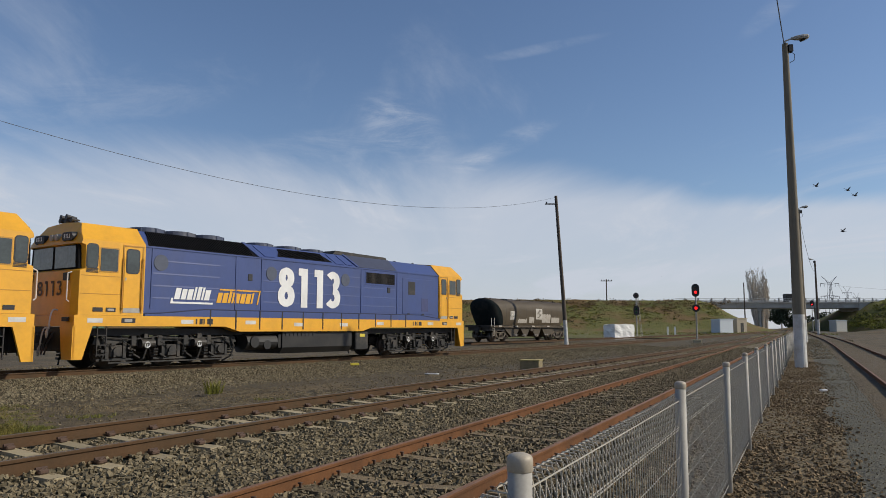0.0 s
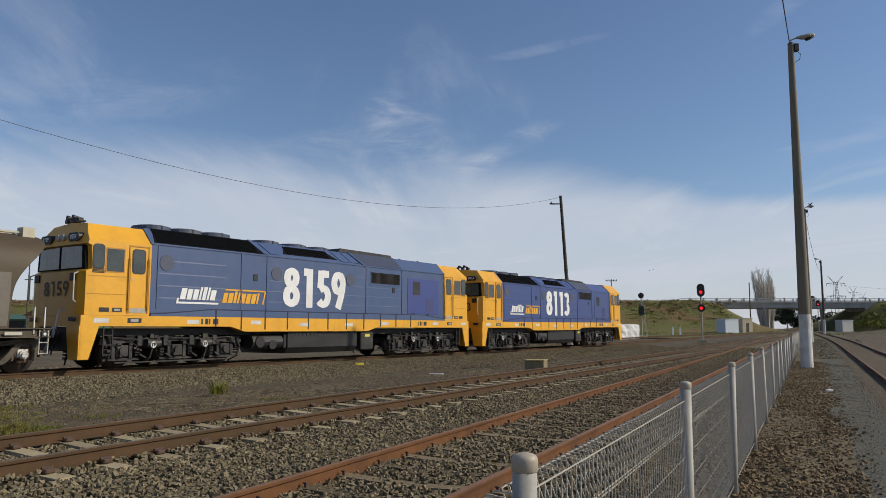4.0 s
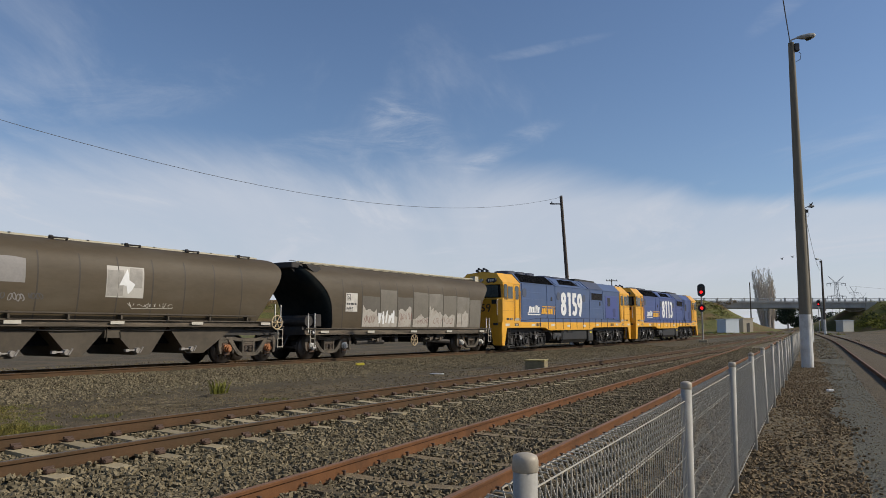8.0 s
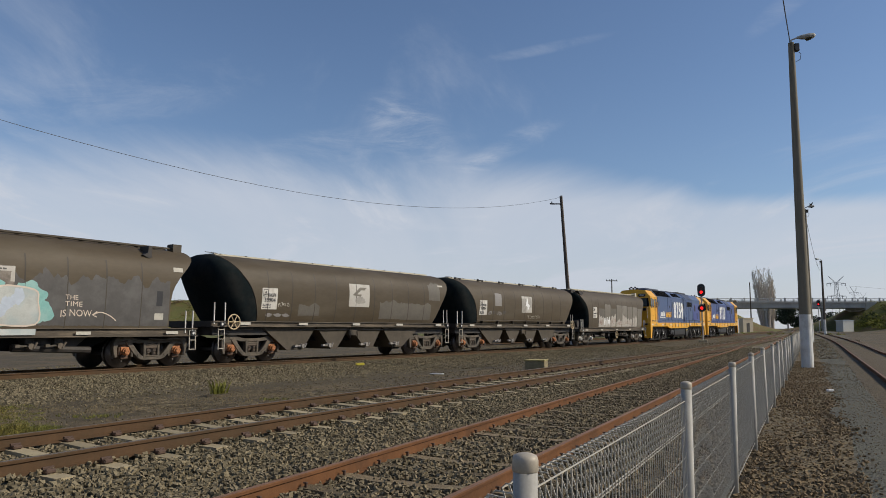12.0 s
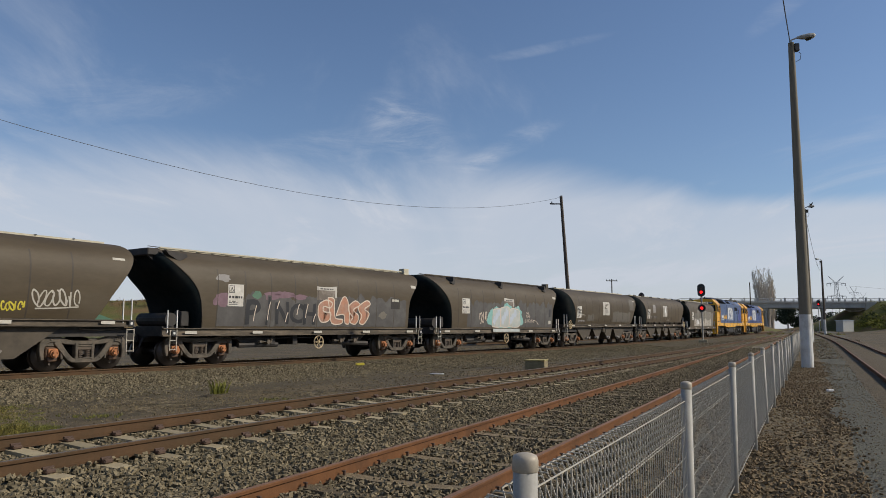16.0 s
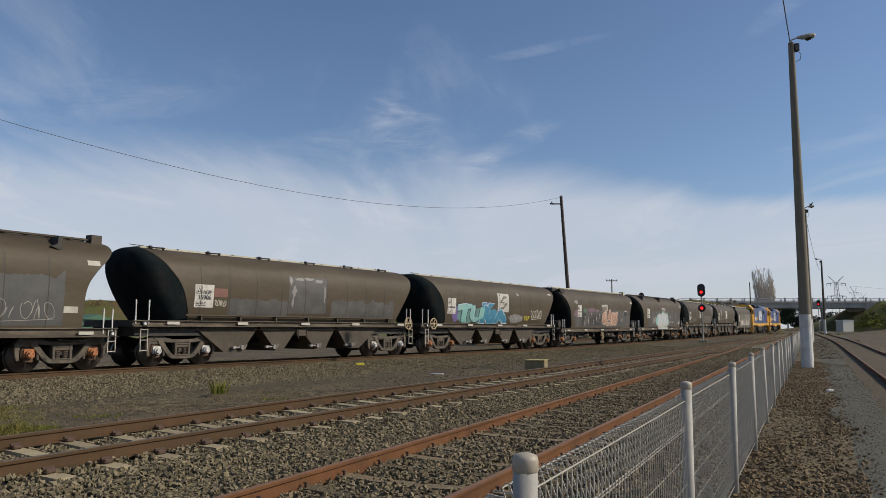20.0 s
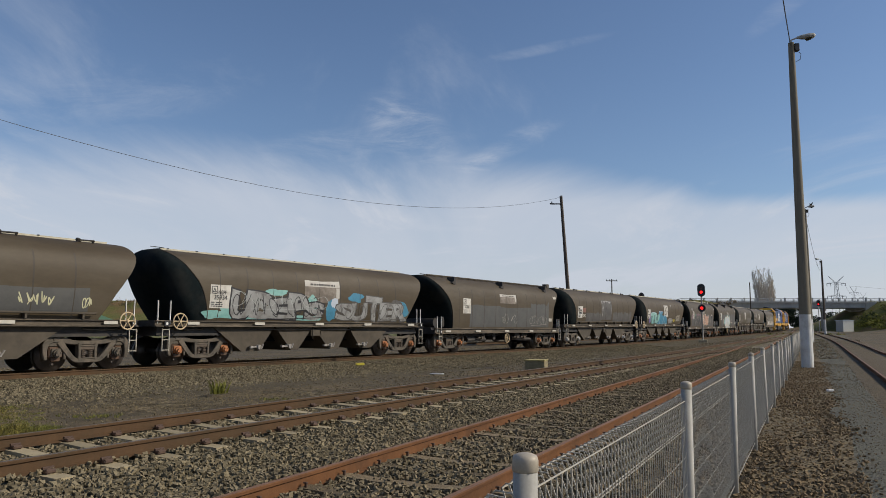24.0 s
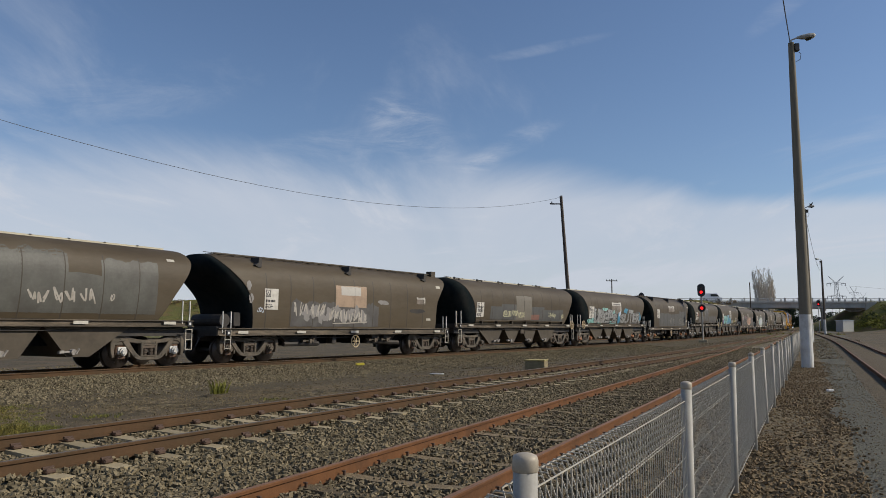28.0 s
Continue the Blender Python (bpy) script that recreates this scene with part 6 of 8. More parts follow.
part("arrow", stroke_bm(stroke_bm(BM(), B_, curve_pts([(3.2, 1.58), (3.45, 1.66), (3.75, 1.56), (3.95, 1.42)], 4), 0.03), B_, [(3.34, 1.68), (3.2, 1.58), (3.34, 1.52)], 0.03), M_cream, w)
part("tag", scrawl_bm(B_, -2.7, -1.9, 1.45, 2.12, 2, 0.04, 8), M_cream, w)
part("black_square", patch_bm(B_, 5.28, 5.5, 1.88, 2.34, 0.007, 2, 3), M_black, w)
label_at(w, B_, 5.24, 5.56, 1.46, 1.66)
label_at(w, B_, 5.88, 6.24, 2.98, 3.12)
WAGONS.append(w)
# 5: thin black letters and an orange piece
w = wagon_b("brown hopper wagon with black letters and orange graffiti", M_rustcap, True, False)
placard(w, B_, -4.2, 1.95, False, 0.66)
buff(w, B_, -4.6, 0.2, 1.27, 2.36, M_patchdark, 0.2, 60)
buff(w, B_, 0.2, 5.6, 1.27, 2.45, M_patchdark, 0.22, 61, 0.0047)
worn_panel(w, B_, 0.02, 2.3, 1.1, 0.52, 62)
graffiti(w, B_, "PINCH", -3.45, 0.0, 1.34, 2.24, M_black, M_patchdark, 63, 0.03, 0.05, 0.92, "black sprayed letter", None, 0.08)
for k, (x, z0, z1) in enumerate(((-3.05, 1.45, 2.0), (-2.42, 1.5, 2.15), (-1.98, 1.9, 2.2), (-1.55, 1.42, 1.8), (-1.0, 1.7, 2.1), (-0.55, 1.6, 2.12), (-0.12, 1.45, 1.75))):
    part("pale_stroke", stroke_bm(BM(), B_, curve_pts([(x, z0), (x + 0.03, (z0 + z1) / 2), (x + 0.10, z1)], 3), 0.035, 0.0145), M_cream, w)
for k, o in enumerate(([(0.1, 1.7), (0.12, 2.1), (0.5, 2.3), (0.85, 2.2), (0.75, 2.0), (0.4, 2.05), (0.4, 1.85), (0.8, 1.8), (0.7, 1.5), (0.3, 1.45)], [(0.6, 2.4), (0.95, 2.35), (1.0, 1.9), (1.1, 1.6), (1.5, 1.55), (1.4, 1.38), (0.9, 1.4), (0.75, 1.8)], [(1.1, 1.7), (1.45, 2.42), (1.75, 2.3), (1.9, 1.45), (1.65, 1.42), (1.55, 1.75)], [(1.8, 2.1), (2.2, 2.32), (2.5, 2.15), (2.1, 1.95), (2.45, 1.7), (2.3, 1.38), (1.95, 1.45), (2.1, 1.65), (1.85, 1.85)], [(2.4, 2.1), (2.9, 2.35), (3.15, 2.2), (2.8, 2.0), (3.1, 1.8), (2.8, 1.38), (2.5, 1.45), (2.65, 1.7), (2.45, 1.9)])):
    lt = part("graffiti_letter", blob_bm(B_, o, 0.010 + 0.0007 * k), M_orange, w, "orange sprayed letter shape")
    part("letter_outline", stroke_bm(BM(), B_, curve_pts(o + [o[0]], 4), 0.045, 0.016), M_cream, lt)
for k, (cx, cz, rx, rz, m_) in enumerate(((-2.2, 2.36, 0.35, 0.16, M_pinkfade), (-1.6, 2.42, 0.5, 0.14, M_pinkfade), (-2.95, 2.38, 0.2, 0.13, M_greenfade), (-0.9, 2.36, 0.35, 0.1, M_pinkfade), (-4.4, 2.9, 0.3, 0.12, M_patchlightgrey), (4.0, 1.75, 0.3, 0.14, M_patch))):
    part("faded_paint", splat_bm(B_, cx, cz, rx, rz, 66 + k, 0.0055, 0.5), m_, w)
part("black_square", patch_bm(B_, 4.52, 5.15, 2.04, 2.5, 0.007, 2, 3), M_dark, w)
label_at(w, B_, 4.6, 5.05, 2.36, 2.46)
part("faded_paint", splat_bm(B_, -4.45, 2.15, 0.3, 0.25, 77, 0.0053, 0.5), M_pinkfade, w)
label_at(w, B_, 6.0, 6.35, 3.0, 3.13)
WAGONS.append(w)
# 6: large teal and blue letters
w = wagon_a("brown grain hopper wagon with large teal and blue graffiti")
placard(w, A_, -4.9, 1.92, False)
logo_panel(w, A_, -0.14, 2.08, 1.2, 1.0)
for k, (cx, cz, rx, rz, m_) in enumerate(((-4.1, 1.95, 0.35, 0.4, M_purple), (-3.2, 1.9, 0.8, 0.45, M_tealdark), (-1.9, 1.85, 0.7, 0.42, M_tealdark), (-0.6, 1.8, 0.8, 0.42, M_seablue), (0.5, 1.75, 0.4, 0.3, M_seablue), (-1.3, 2.4, 0.25, 0.14, M_purple))):
    part("paint_splash", splat_bm(A_, cx, cz, rx, rz, 160 + k, 0.0055 + 0.0003 * k, 0.25), m_, w)
graffiti(w, A_, "TU", -3.95, -1.62, 1.5, 2.4, M_teal, M_black, 61, 0.075, 0.05, 1.12, "large teal sprayed letter", (2.42, 2.34), 0.16)
graffiti(w, A_, "KA", -1.75, 0.85, 1.48, 2.4, M_seablue, M_paleblue, 64, 0.085, 0.04, 1.1, "large blue sprayed letter", (2.45, 2.26), 0.16)
for pts in ([(-3.95, 2.36), (-3.3, 2.44), (-2.75, 2.32)], [(-1.6, 2.38), (-1.35, 2.42), (-1.1, 2.3)], [(-0.1, 2.14), (0.3, 2.2), (0.6, 1.9)], [(-2.5, 2.15), (-2.5, 1.7), (-2.3, 1.56)]):
    part("graffiti_stroke", stroke_bm(BM(), A_, curve_pts(pts, 4), 0.04, 0.02), M_paleblue, w)
part("tag", scrawl_bm(A_, 1.25, 2.7, 1.55, 1.98, 2, 0.075, 11), M_silver, w)
part("faded_paint", splat_bm(A_, 1.9, 1.75, 0.8, 0.25, 170, 0.0055, 0.4), M_patchlightgrey, w)
part("tag", scrawl_bm(A_, 2.9, 3.55, 1.64, 1.92, 4, 0.035, 12), M_ylline, w)
part("tag", scrawl_bm(A_, 3.65, 5.0, 1.75, 2.3, 5, 0.045, 13), M_chalk, w)
part("faded_paint", splat_bm(A_, 2.1, 3.08, 0.16, 0.07, 171, 0.0055, 0.5), M_patchlightgrey, w)
label_at(w, A_, 6.0, 6.4, 3.2, 3.27)
WAGONS.append(w)
# 7
w = wagon_a("brown grain hopper wagon with faded patch and white panel", M_whiteold, True, True, True)
placard(w, A_, -4.85, 1.88, True, 0.74, 0.75, "35906")
buff(w, A_, -0.76, 1.25, 1.75, 3.12, M_patchdark, 0.04, 70, 0.004)
for k in range(7):
    part("scraped_spot", splat_bm(A_, [-0.65, -0.5, -0.2, 0.3, 0.8, 1.1, -0.55][k], [2.95, 2.6, 3.03, 3.06, 3.0, 2.5, 2.2][k], [0.08, 0.1, 0.2, 0.25, 0.2, 0.05, 0.06][k], [0.15, 0.2, 0.06, 0.05, 0.07, 0.3, 0.2][k], 75 + k, 0.006, 0.6), M_patchlightgrey, w)
buff(w, A_, -4.1, -3.55, 2.24, 2.52, M_redpatch, 0.02, 71)
buff(w, A_, -3.5, -0.8, 1.62, 2.2, M_patchdark, 0.12, 72)
buff(w, A_, 1.5, 5.4, 1.62, 2.3, M_patchdark, 0.15, 73)
part("tag", scrawl_bm(A_, -4.05, -3.6, 1.92, 2.16, 3, 0.03, 14), M_chalk, w)
WAGONS.append(w)
# 8
w = wagon_b("brown hopper wagon with wide grey painted-over band")
placard(w, B_, -4.3, 1.95, False, 0.7, 0.75, "35761")
worn_panel(w, B_, -0.65, 2.55, 1.8, 0.5, 84)
buff(w, B_, -3.65, -0.6, 1.27, 2.4, M_patchgrey, 0.1, 81)
buff(w, B_, -0.6, 2.9, 1.27, 2.34, M_patchgrey, 0.1, 82)
buff(w, B_, 2.9, 5.2, 1.27, 2.62, M_patchgrey, 0.16, 83)
part("tag", scrawl_bm(B_, -0.44, 1.2, 1.4, 2.05, 3, 0.018, 15), M_patchlight, w)
part("tag", scrawl_bm(B_, 2.76, 4.96, 1.4, 2.0, 5, 0.014, 16), M_patchlight, w)
label_at(w, B_, 5.21, 5.62, 1.62, 1.80)
label_at(w, B_, 5.85, 6.24, 2.98, 3.12)
WAGONS.append(w)
# 9: silver letters along the whole side
w = wagon_a("brown grain hopper wagon covered in silver graffiti letters", M_rustcap)
placard(w, A_, -5.0, 1.87, True, 0.84, 0.78, "35934")
worn_panel(w, A_, -0.72, 2.2, 1.9, 0.82, 93)
for k, (cx, cz, rx, rz, m_) in enumerate(((-4.75, 1.66, 0.45, 0.16, M_teal), (-4.3, 1.9, 0.25, 0.3, M_teal), (-3.0, 1.6, 1.6, 0.1, M_teal), (-1.0, 1.58, 1.3, 0.1, M_teal), (-2.1, 2.5, 0.5, 0.12, M_teal), (-0.3, 2.1, 0.35, 0.3, M_teal), (0.75, 1.9, 0.3, 0.42, M_seablue), (0.95, 2.2, 0.2, 0.2, M_paleblue), (2.2, 2.45, 0.4, 0.2, M_seablue), (5.2, 2.0, 0.5, 0.35, M_seablue), (4.8, 2.2, 0.4, 0.25, M_patchdark))):
    part("paint_splash", splat_bm(A_, cx, cz, rx, rz, 190 + k, 0.0050 + 0.0002 * k, 0.4), m_, w)
graffiti(w, A_, "UBEPS", -4.1, 0.3, 1.52, 2.45, M_silver, M_black, 91, 0.06, 0.06, 1.2, "silver sprayed letter shape", (2.5, 2.48, 2.3, 2.42, 2.2))
part("line_work", scrawl_bm(A_, -4.1, 0.4, 1.55, 2.42, 9, 0.032, 401, 0.014), M_black, w, "black inner lines of the graffiti")
part("line_work", scrawl_bm(A_, 1.1, 5.5, 1.55, 2.34, 8, 0.026, 402, 0.014), M_patchdark, w, "dark inner lines of the graffiti")
part("line_work", scrawl_bm(A_, -4.2, 0.5, 1.9, 2.5, 5, 0.014, 403, 0.0155), M_graffwhite, w, "white highlights of the graffiti")
graffiti(w, A_, "SUTER", 1.05, 5.6, 1.52, 2.4, M_silver, M_patchdark, 92, 0.05, 0.05, 1.12, "silver-grey sprayed letter shape", (2.2, 2.25, 2.5, 2.3, 2.3))
WAGONS.append(w)
# 10
w = wagon_a("brown grain hopper wagon with grey painted-over patches", M_bogie, True, True, True)
placard(w, A_, -5.05, 1.8, True, 0.72, 0.75, "36063")
for k, (x0, x1, z0, z1) in enumerate(((-3.65, -2.5, 1.68, 2.4), (-2.5, -0.85, 1.68, 2.52), (-0.85, 1.0, 1.68, 3.02), (1.0, 2.6, 1.65, 2.45), (2.6, 5.2, 1.65, 2.3))):
    buff(w, A_, x0, x1, z0, z1, M_patchgrey if k != 2 else M_patch, 0.04, 90 + k)
part("tag", scrawl_bm(A_, -2.3, -1.4, 1.86, 2.2, 5, 0.03, 16), M_creamy, w)
part("tag", scrawl_bm(A_, -1.3, -0.7, 1.9, 2.24, 4, 0.03, 26), M_creamy, w)
part("tag", scrawl_bm(A_, -0.6, 0.15, 1.84, 2.14, 5, 0.03, 27), M_creamy, w)
buff(w, A_, 1.0, 2.0, 1.7, 2.0, M_redpatch, 0.08, 98, 0.006)
part("tag", scrawl_bm(A_, 3.2, 4.2, 1.75, 2.2, 3, 0.035, 17), M_creamy, w)
part("tag", scrawl_bm(A_, 5.0, 5.3, 1.75, 2.1, 1, 0.025, 18), M_creamy, w)
WAGONS.append(w)
# 11
w = wagon_b("brown hopper wagon with scratched white paint and tan panel", M_bogie)
placard(w, B_, -4.7, 1.87, False, 0.64)
part("tan_panel", patch_bm(B_, -1.04, 0.8, 2.05, 2.92, 0.0055, 6, 6, 0.05, 111), M_tanpanel, w, "tan faded panel")
part("pale_panel", patch_bm(B_, -0.74, 0.44, 2.52, 2.86, 0.009, 4, 3, 0.04, 112), M_panel, w)
buff(w, B_, -3.4, 1.6, 1.27, 2.2, M_patchdark, 0.16, 113, 0.0045)
for k in range(9):
    part("scraped_spot", splat_bm(B_, -2.6 + 0.4 * k, 1.75 + 0.12 * math.sin(k * 2.1), 0.22, 0.24, 300 + k, 0.0065 + 0.0002 * k, 0.7), M_patchlightgrey, w)
part("tag", scrawl_bm(B_, -3.3, -1.6, 1.6, 2.2, 4, 0.05, 18), M_patchlight, w)
part("tag", scrawl_bm(B_, -1.4, 0.9, 1.42, 2.0, 6, 0.05, 19), M_patchlight, w)
for x0, z0 in ((-5.62, 2.6), (-5.5, 2.15)):
    part("scraped_spot", splat_bm(B_, x0 + 0.2, z0 + 0.1, 0.1, 0.16, 320, 0.0065, 0.5), M_patchlightgrey, w)
part("tag", scrawl_bm(B_, -5.0, -4.75, 1.75, 1.95, 1, 0.025, 21), M_paleblue, w)
worn_panel(w, B_, 4.26, 2.3, 0.64, 0.3, 115)
part("dark_smear", splat_bm(B_, 4.3, 1.98, 0.6, 0.1, 116, 0.0062, 0.3), M_dark, w)
part("faded_paint", splat_bm(B_, 1.9, 2.3, 0.35, 0.1, 117, 0.0055, 0.4), M_patchlightgrey, w)
label_at(w, B_, 5.03, 5.35, 1.56, 1.66)
label_at(w, B_, 5.84, 6.17, 3.08, 3.20)
WAGONS.append(w)
# 12
w = wagon_a("brown grain hopper wagon with pale grey sides and white tag", M_whiteold)
buff(w, A_, -5.0, 2.5, 1.62, 3.35, M_patchgreen, 0.14, 121)
buff(w, A_, 2.5, 3.5, 1.62, 2.75, M_patchgreen, 0.1, 122)
buff(w, A_, 3.5, 5.4, 1.62, 3.2, M_patchgreen, 0.16, 123)
part("tag", scrawl_bm(A_, 1.4, 2.0, 1.85, 2.3, 2, 0.06, 20), M_patchlight, w)
part("tag", scrawl_bm(A_, 2.1, 3.4, 1.8, 2.35, 3, 0.055, 21), M_patchlight, w)
part("tag", scrawl_bm(A_, 3.8, 4.0, 1.95, 2.2, 1, 0.03, 22), M_patchlight, w)
label_at(w, A_, 5.8, 6.08, 3.30, 3.38)
WAGONS.append(w)

M_moss = mat("stained_lid", (0.36, 0.29, 0.12), 0.9, spread=0.25, scale=8)
M_hutgrey = mat("pale_grey_metal", (0.50, 0.55, 0.58), 0.55, spread=0.08)
M_stonerust = mat("rust_stained_stone", (0.172, 0.140, 0.088), 0.9, spread=0.16, scale=20, islands=0.32, bump=0.3, spec=0.12)

# ---- sleepers ----
def sleeper_bm(wide, low, length):
    bm = BM()
    h = length / 2
    rings = [[(x, -wide / 2, -low), (x, -wide / 2 + 0.025, -z), (x, wide / 2 - 0.025, -z), (x, wide / 2, -low)] for x, z in ((-h, 0.012), (-h * 0.62, 0.0), (-0.25, 0.022), (0.25, 0.022), (h * 0.62, 0.0), (h, 0.012))]
    return loft(bm, rings, close=True)


def clip_bm():
    """Spring clips and pads that hold one rail to one sleeper."""
    bm = BM()
    for a in (-1, 1):
        box(bm, a * 0.065, a * 0.15, -0.055, 0.055, 0.0, 0.045, 0.012)
        cyl(bm, (a * 0.09, -0.06, 0.05), (a * 0.09, 0.06, 0.05), 0.018, seg=6)
        cyl(bm, (a * 0.14, -0.05, 0.03), (a * 0.09, 0.05, 0.055), 0.014, seg=5)
    return bm


def spike_bm():
    """Dog spikes at a rail foot."""
    bm = BM()
    for a in (-1, 1):
        box(bm, a * 0.058, a * 0.085, -0.04 * a - 0.012, -0.04 * a + 0.012, -0.01, 0.04, 0.004)
        box(bm, a * 0.045, a * 0.088, -0.04 * a - 0.016, -0.04 * a + 0.016, 0.034, 0.048, 0.004)
    return bm


def lay_sleepers(t, line, z, s0, s1, step, key, wide, low, length, material, label, clips, seed, gauge=1.6):
    rn = random.Random(seed)
    for k in range(int((s1 - s0) / step)):
        s = s0 + step * k + rn.uniform(-0.015, 0.015)
        x, y, h = on_line(line, s)
        m = Matrix.Translation((x, y, z + rise(y) + rn.uniform(-0.004, 0.004))) @ Euler((0, rn.uniform(-0.01, 0.01), -h + rn.uniform(-0.015, 0.015))).to_matrix().to_4x4()
        sl = part("sleeper", shared(key, lambda: sleeper_bm(wide, low, length), material), None, t, at=m)
        if s < 30 and clips:
            for side in (-1, 1):
                part("rail_clip" if clips > 1 else "rail_spike", shared("rail_clip" if clips > 1 else "rail_spike", clip_bm if clips > 1 else spike_bm, M_clip), None, sl, at=pose(side * (gauge / 2 + 0.035), 0, 0.0))


M_clip = mat("dark_rusty_clip", (0.075, 0.043, 0.028), 0.8, spread=0.3)
lay_sleepers(track_a, TRACK_A, A_Z - 0.163, -13.5, 95, 0.685, "sleeper:concrete", 0.25, 0.2, 2.45, M_sleeper, "", 2, 1)
lay_sleepers(track_b, TRACK_B, B_Z - 0.120, -11, 70, 0.66, "sleeper:timber", 0.23, 0.14, 2.5, M_timber, "", 1, 2)
lay_sleepers(track_r, TRACK_R, R_Z - 0.155, -8, 60, 0.66, "sleeper:siding", 0.23, 0.14, 2.5, M_timber, "", 0, 3)


# ---- loose stones ----
def stones(name, label, material, spots, lo, hi, seed, near=False):
    """Crushed stones as one mesh; spots: n x 3 places of their centres; near ones have six sides."""
    rs = np.random.RandomState(seed)
    if near:
        base = np.array([(x, y, z) for x in (-1, 1) for y in (-1, 1) for z in (-1, 1)]) * 0.60
        tri = np.array([(0, 1, 3), (0, 3, 2), (4, 6, 7), (4, 7, 5), (0, 4, 5), (0, 5, 1), (2, 3, 7), (2, 7, 6), (0, 2, 6), (0, 6, 4), (1, 5, 7), (1, 7, 3)])
    else:
        base = np.array([(1, 0, 0), (-1, 0, 0), (0, 1, 0), (0, -1, 0), (0, 0, 1), (0, 0, -1)]) * 1.0
        tri = np.array([(0, 2, 4), (2, 1, 4), (1, 3, 4), (3, 0, 4), (2, 0, 5), (1, 2, 5), (3, 1, 5), (0, 3, 5)])
    n, k = len(spots), len(base)
    size = rs.uniform(lo, hi, (n, 1, 1)) * rs.uniform(0.75, 1.3, (n, 1, 3)) * np.array([1, 1, 0.8])
    pts = base[None] * rs.uniform(0.68, 1.25, (n, k, 1)) * rs.uniform(0.8, 1.2, (n, k, 3)) * size + rs.normal(0, 0.12, (n, k, 3)) * size
    a, b = rs.uniform(0, math.tau, n), rs.uniform(-1.4, 1.4, n)
    ca, sa, cb, sb = np.cos(a), np.sin(a), np.cos(b), np.sin(b)
    x, y, z = pts[..., 0], pts[..., 1], pts[..., 2]
    y, z = y * cb[:, None] - z * sb[:, None], y * sb[:, None] + z * cb[:, None]
    x, y = x * ca[:, None] - y * sa[:, None], x * sa[:, None] + y * ca[:, None]
    co = np.stack((x, y, z), -1) + np.asarray(spots)[:, None, :]
    faces = (tri[None] + (np.arange(n) * k)[:, None, None]).reshape(-1, 3)
    me = bpy.data.meshes.new(name)
    me.vertices.add(n * k)
    me.vertices.foreach_set("co", co.astype(np.float32).ravel())
    me.loops.add(len(faces) * 3)
    me.loops.foreach_set("vertex_index", faces.astype(np.int32).ravel())
    me.polygons.add(len(faces))
    me.polygons.foreach_set("loop_start", np.arange(0, len(faces) * 3, 3, dtype=np.int32))
    me.update(calc_edges=True)
    me.shade_flat()
    me.materials.append(material)
    return tagged(new(name, me), label, "gravel", kind="stuff")


def scatter(line, s0, s1, o0, o1, n, seed, height, keep=None):
    rs = np.random.RandomState(seed)
    s = s0 + (s1 - s0) * rs.uniform(0, 1, n) ** 1.35
    o = rs.uniform(o0, o1, n)
    ss, xx, yy, hh = line
    h = np.interp(s, ss, hh)
    x, y = np.interp(s, ss, xx) + o * np.cos(h), np.interp(s, ss, yy) - o * np.sin(h)
    z = np.array([height(q) for q in o]) + rs.uniform(-0.02, 0.014, n) + np.array([rise(q) for q in y])
    ok = np.ones(n, bool) if keep is None else keep(s, o, rs)
    return np.stack((x, y, z), -1)[ok]


def a_height(o):
    heap = 0.014 * math.exp(-((abs(abs(o) - 0.835) - 0.09) / 0.06) ** 2) + 0.038 * math.exp(-((o - 0.93) / 0.055) ** 2)
    return heap + float(np.interp(o, (-2.5, -1.6, -1.25, 0, 1.25, 1.6, 2.5), (-0.04, 0.066, 0.046, 0.046, 0.046, 0.066, -0.025)))


def b_height(o):
    heap = 0.012 * math.exp(-((abs(abs(o) - 0.835) - 0.09) / 0.06) ** 2)
    return heap + float(np.interp(o, (-2.4, -1.4, 1.4, 2.1, 2.5), (-0.05, -0.004, -0.004, -0.022, -0.075)))


def clear_of_sleepers(s, o, rs):
    k = np.abs(((s + 13.5) / 0.685 + 0.5) % 1 - 0.5) * 0.685
    return (abs(abs(o) - 0.835) > 0.055) & ((k > 0.15) | (abs(o) > 1.22) | ((o > 0.88) & (o < 0.97)) | (rs.uniform(0, 1, len(s)) < 0.08))


def clear_of_timbers(s, o, rs):
    k = np.abs(((s + 11) / 0.66 + 0.5) % 1 - 0.5) * 0.66
    return (abs(abs(o) - 0.835) > 0.055) & ((k > 0.115) | (abs(o) > 1.2) | (rs.uniform(0, 1, len(s)) < np.where(np.round((s + 11) / 0.66) * 7 % 5 < 2, 0.2, 0.85)))


stones("ballast_stones", "loose grey crushed stones round the concrete sleepers", M_stone, scatter(TRACK_A, -13.5, 15, -2.3, 2.7, 56000, 1, a_height, clear_of_sleepers), 0.018, 0.036, 1, True)
stones("ballast_stones", "grey crushed stones along the sleepers further on", M_stone, scatter(TRACK_A, 14, 42, -2.3, 2.6, 15000, 11, a_height, clear_of_sleepers), 0.026, 0.046, 11)
stones("ballast_stones", "loose grey-brown crushed stones between rusty rails", M_stonerust, scatter(TRACK_B, -12, 17, -1.9, 2.3, 50000, 2, b_height, clear_of_timbers), 0.017, 0.034, 2, True)
stones("ballast_stones", "grey-brown stones of the rusty track further on", M_stonerust, scatter(TRACK_B, 16, 46, -1.9, 2.1, 12000, 12, b_height, clear_of_timbers), 0.024, 0.042, 12)
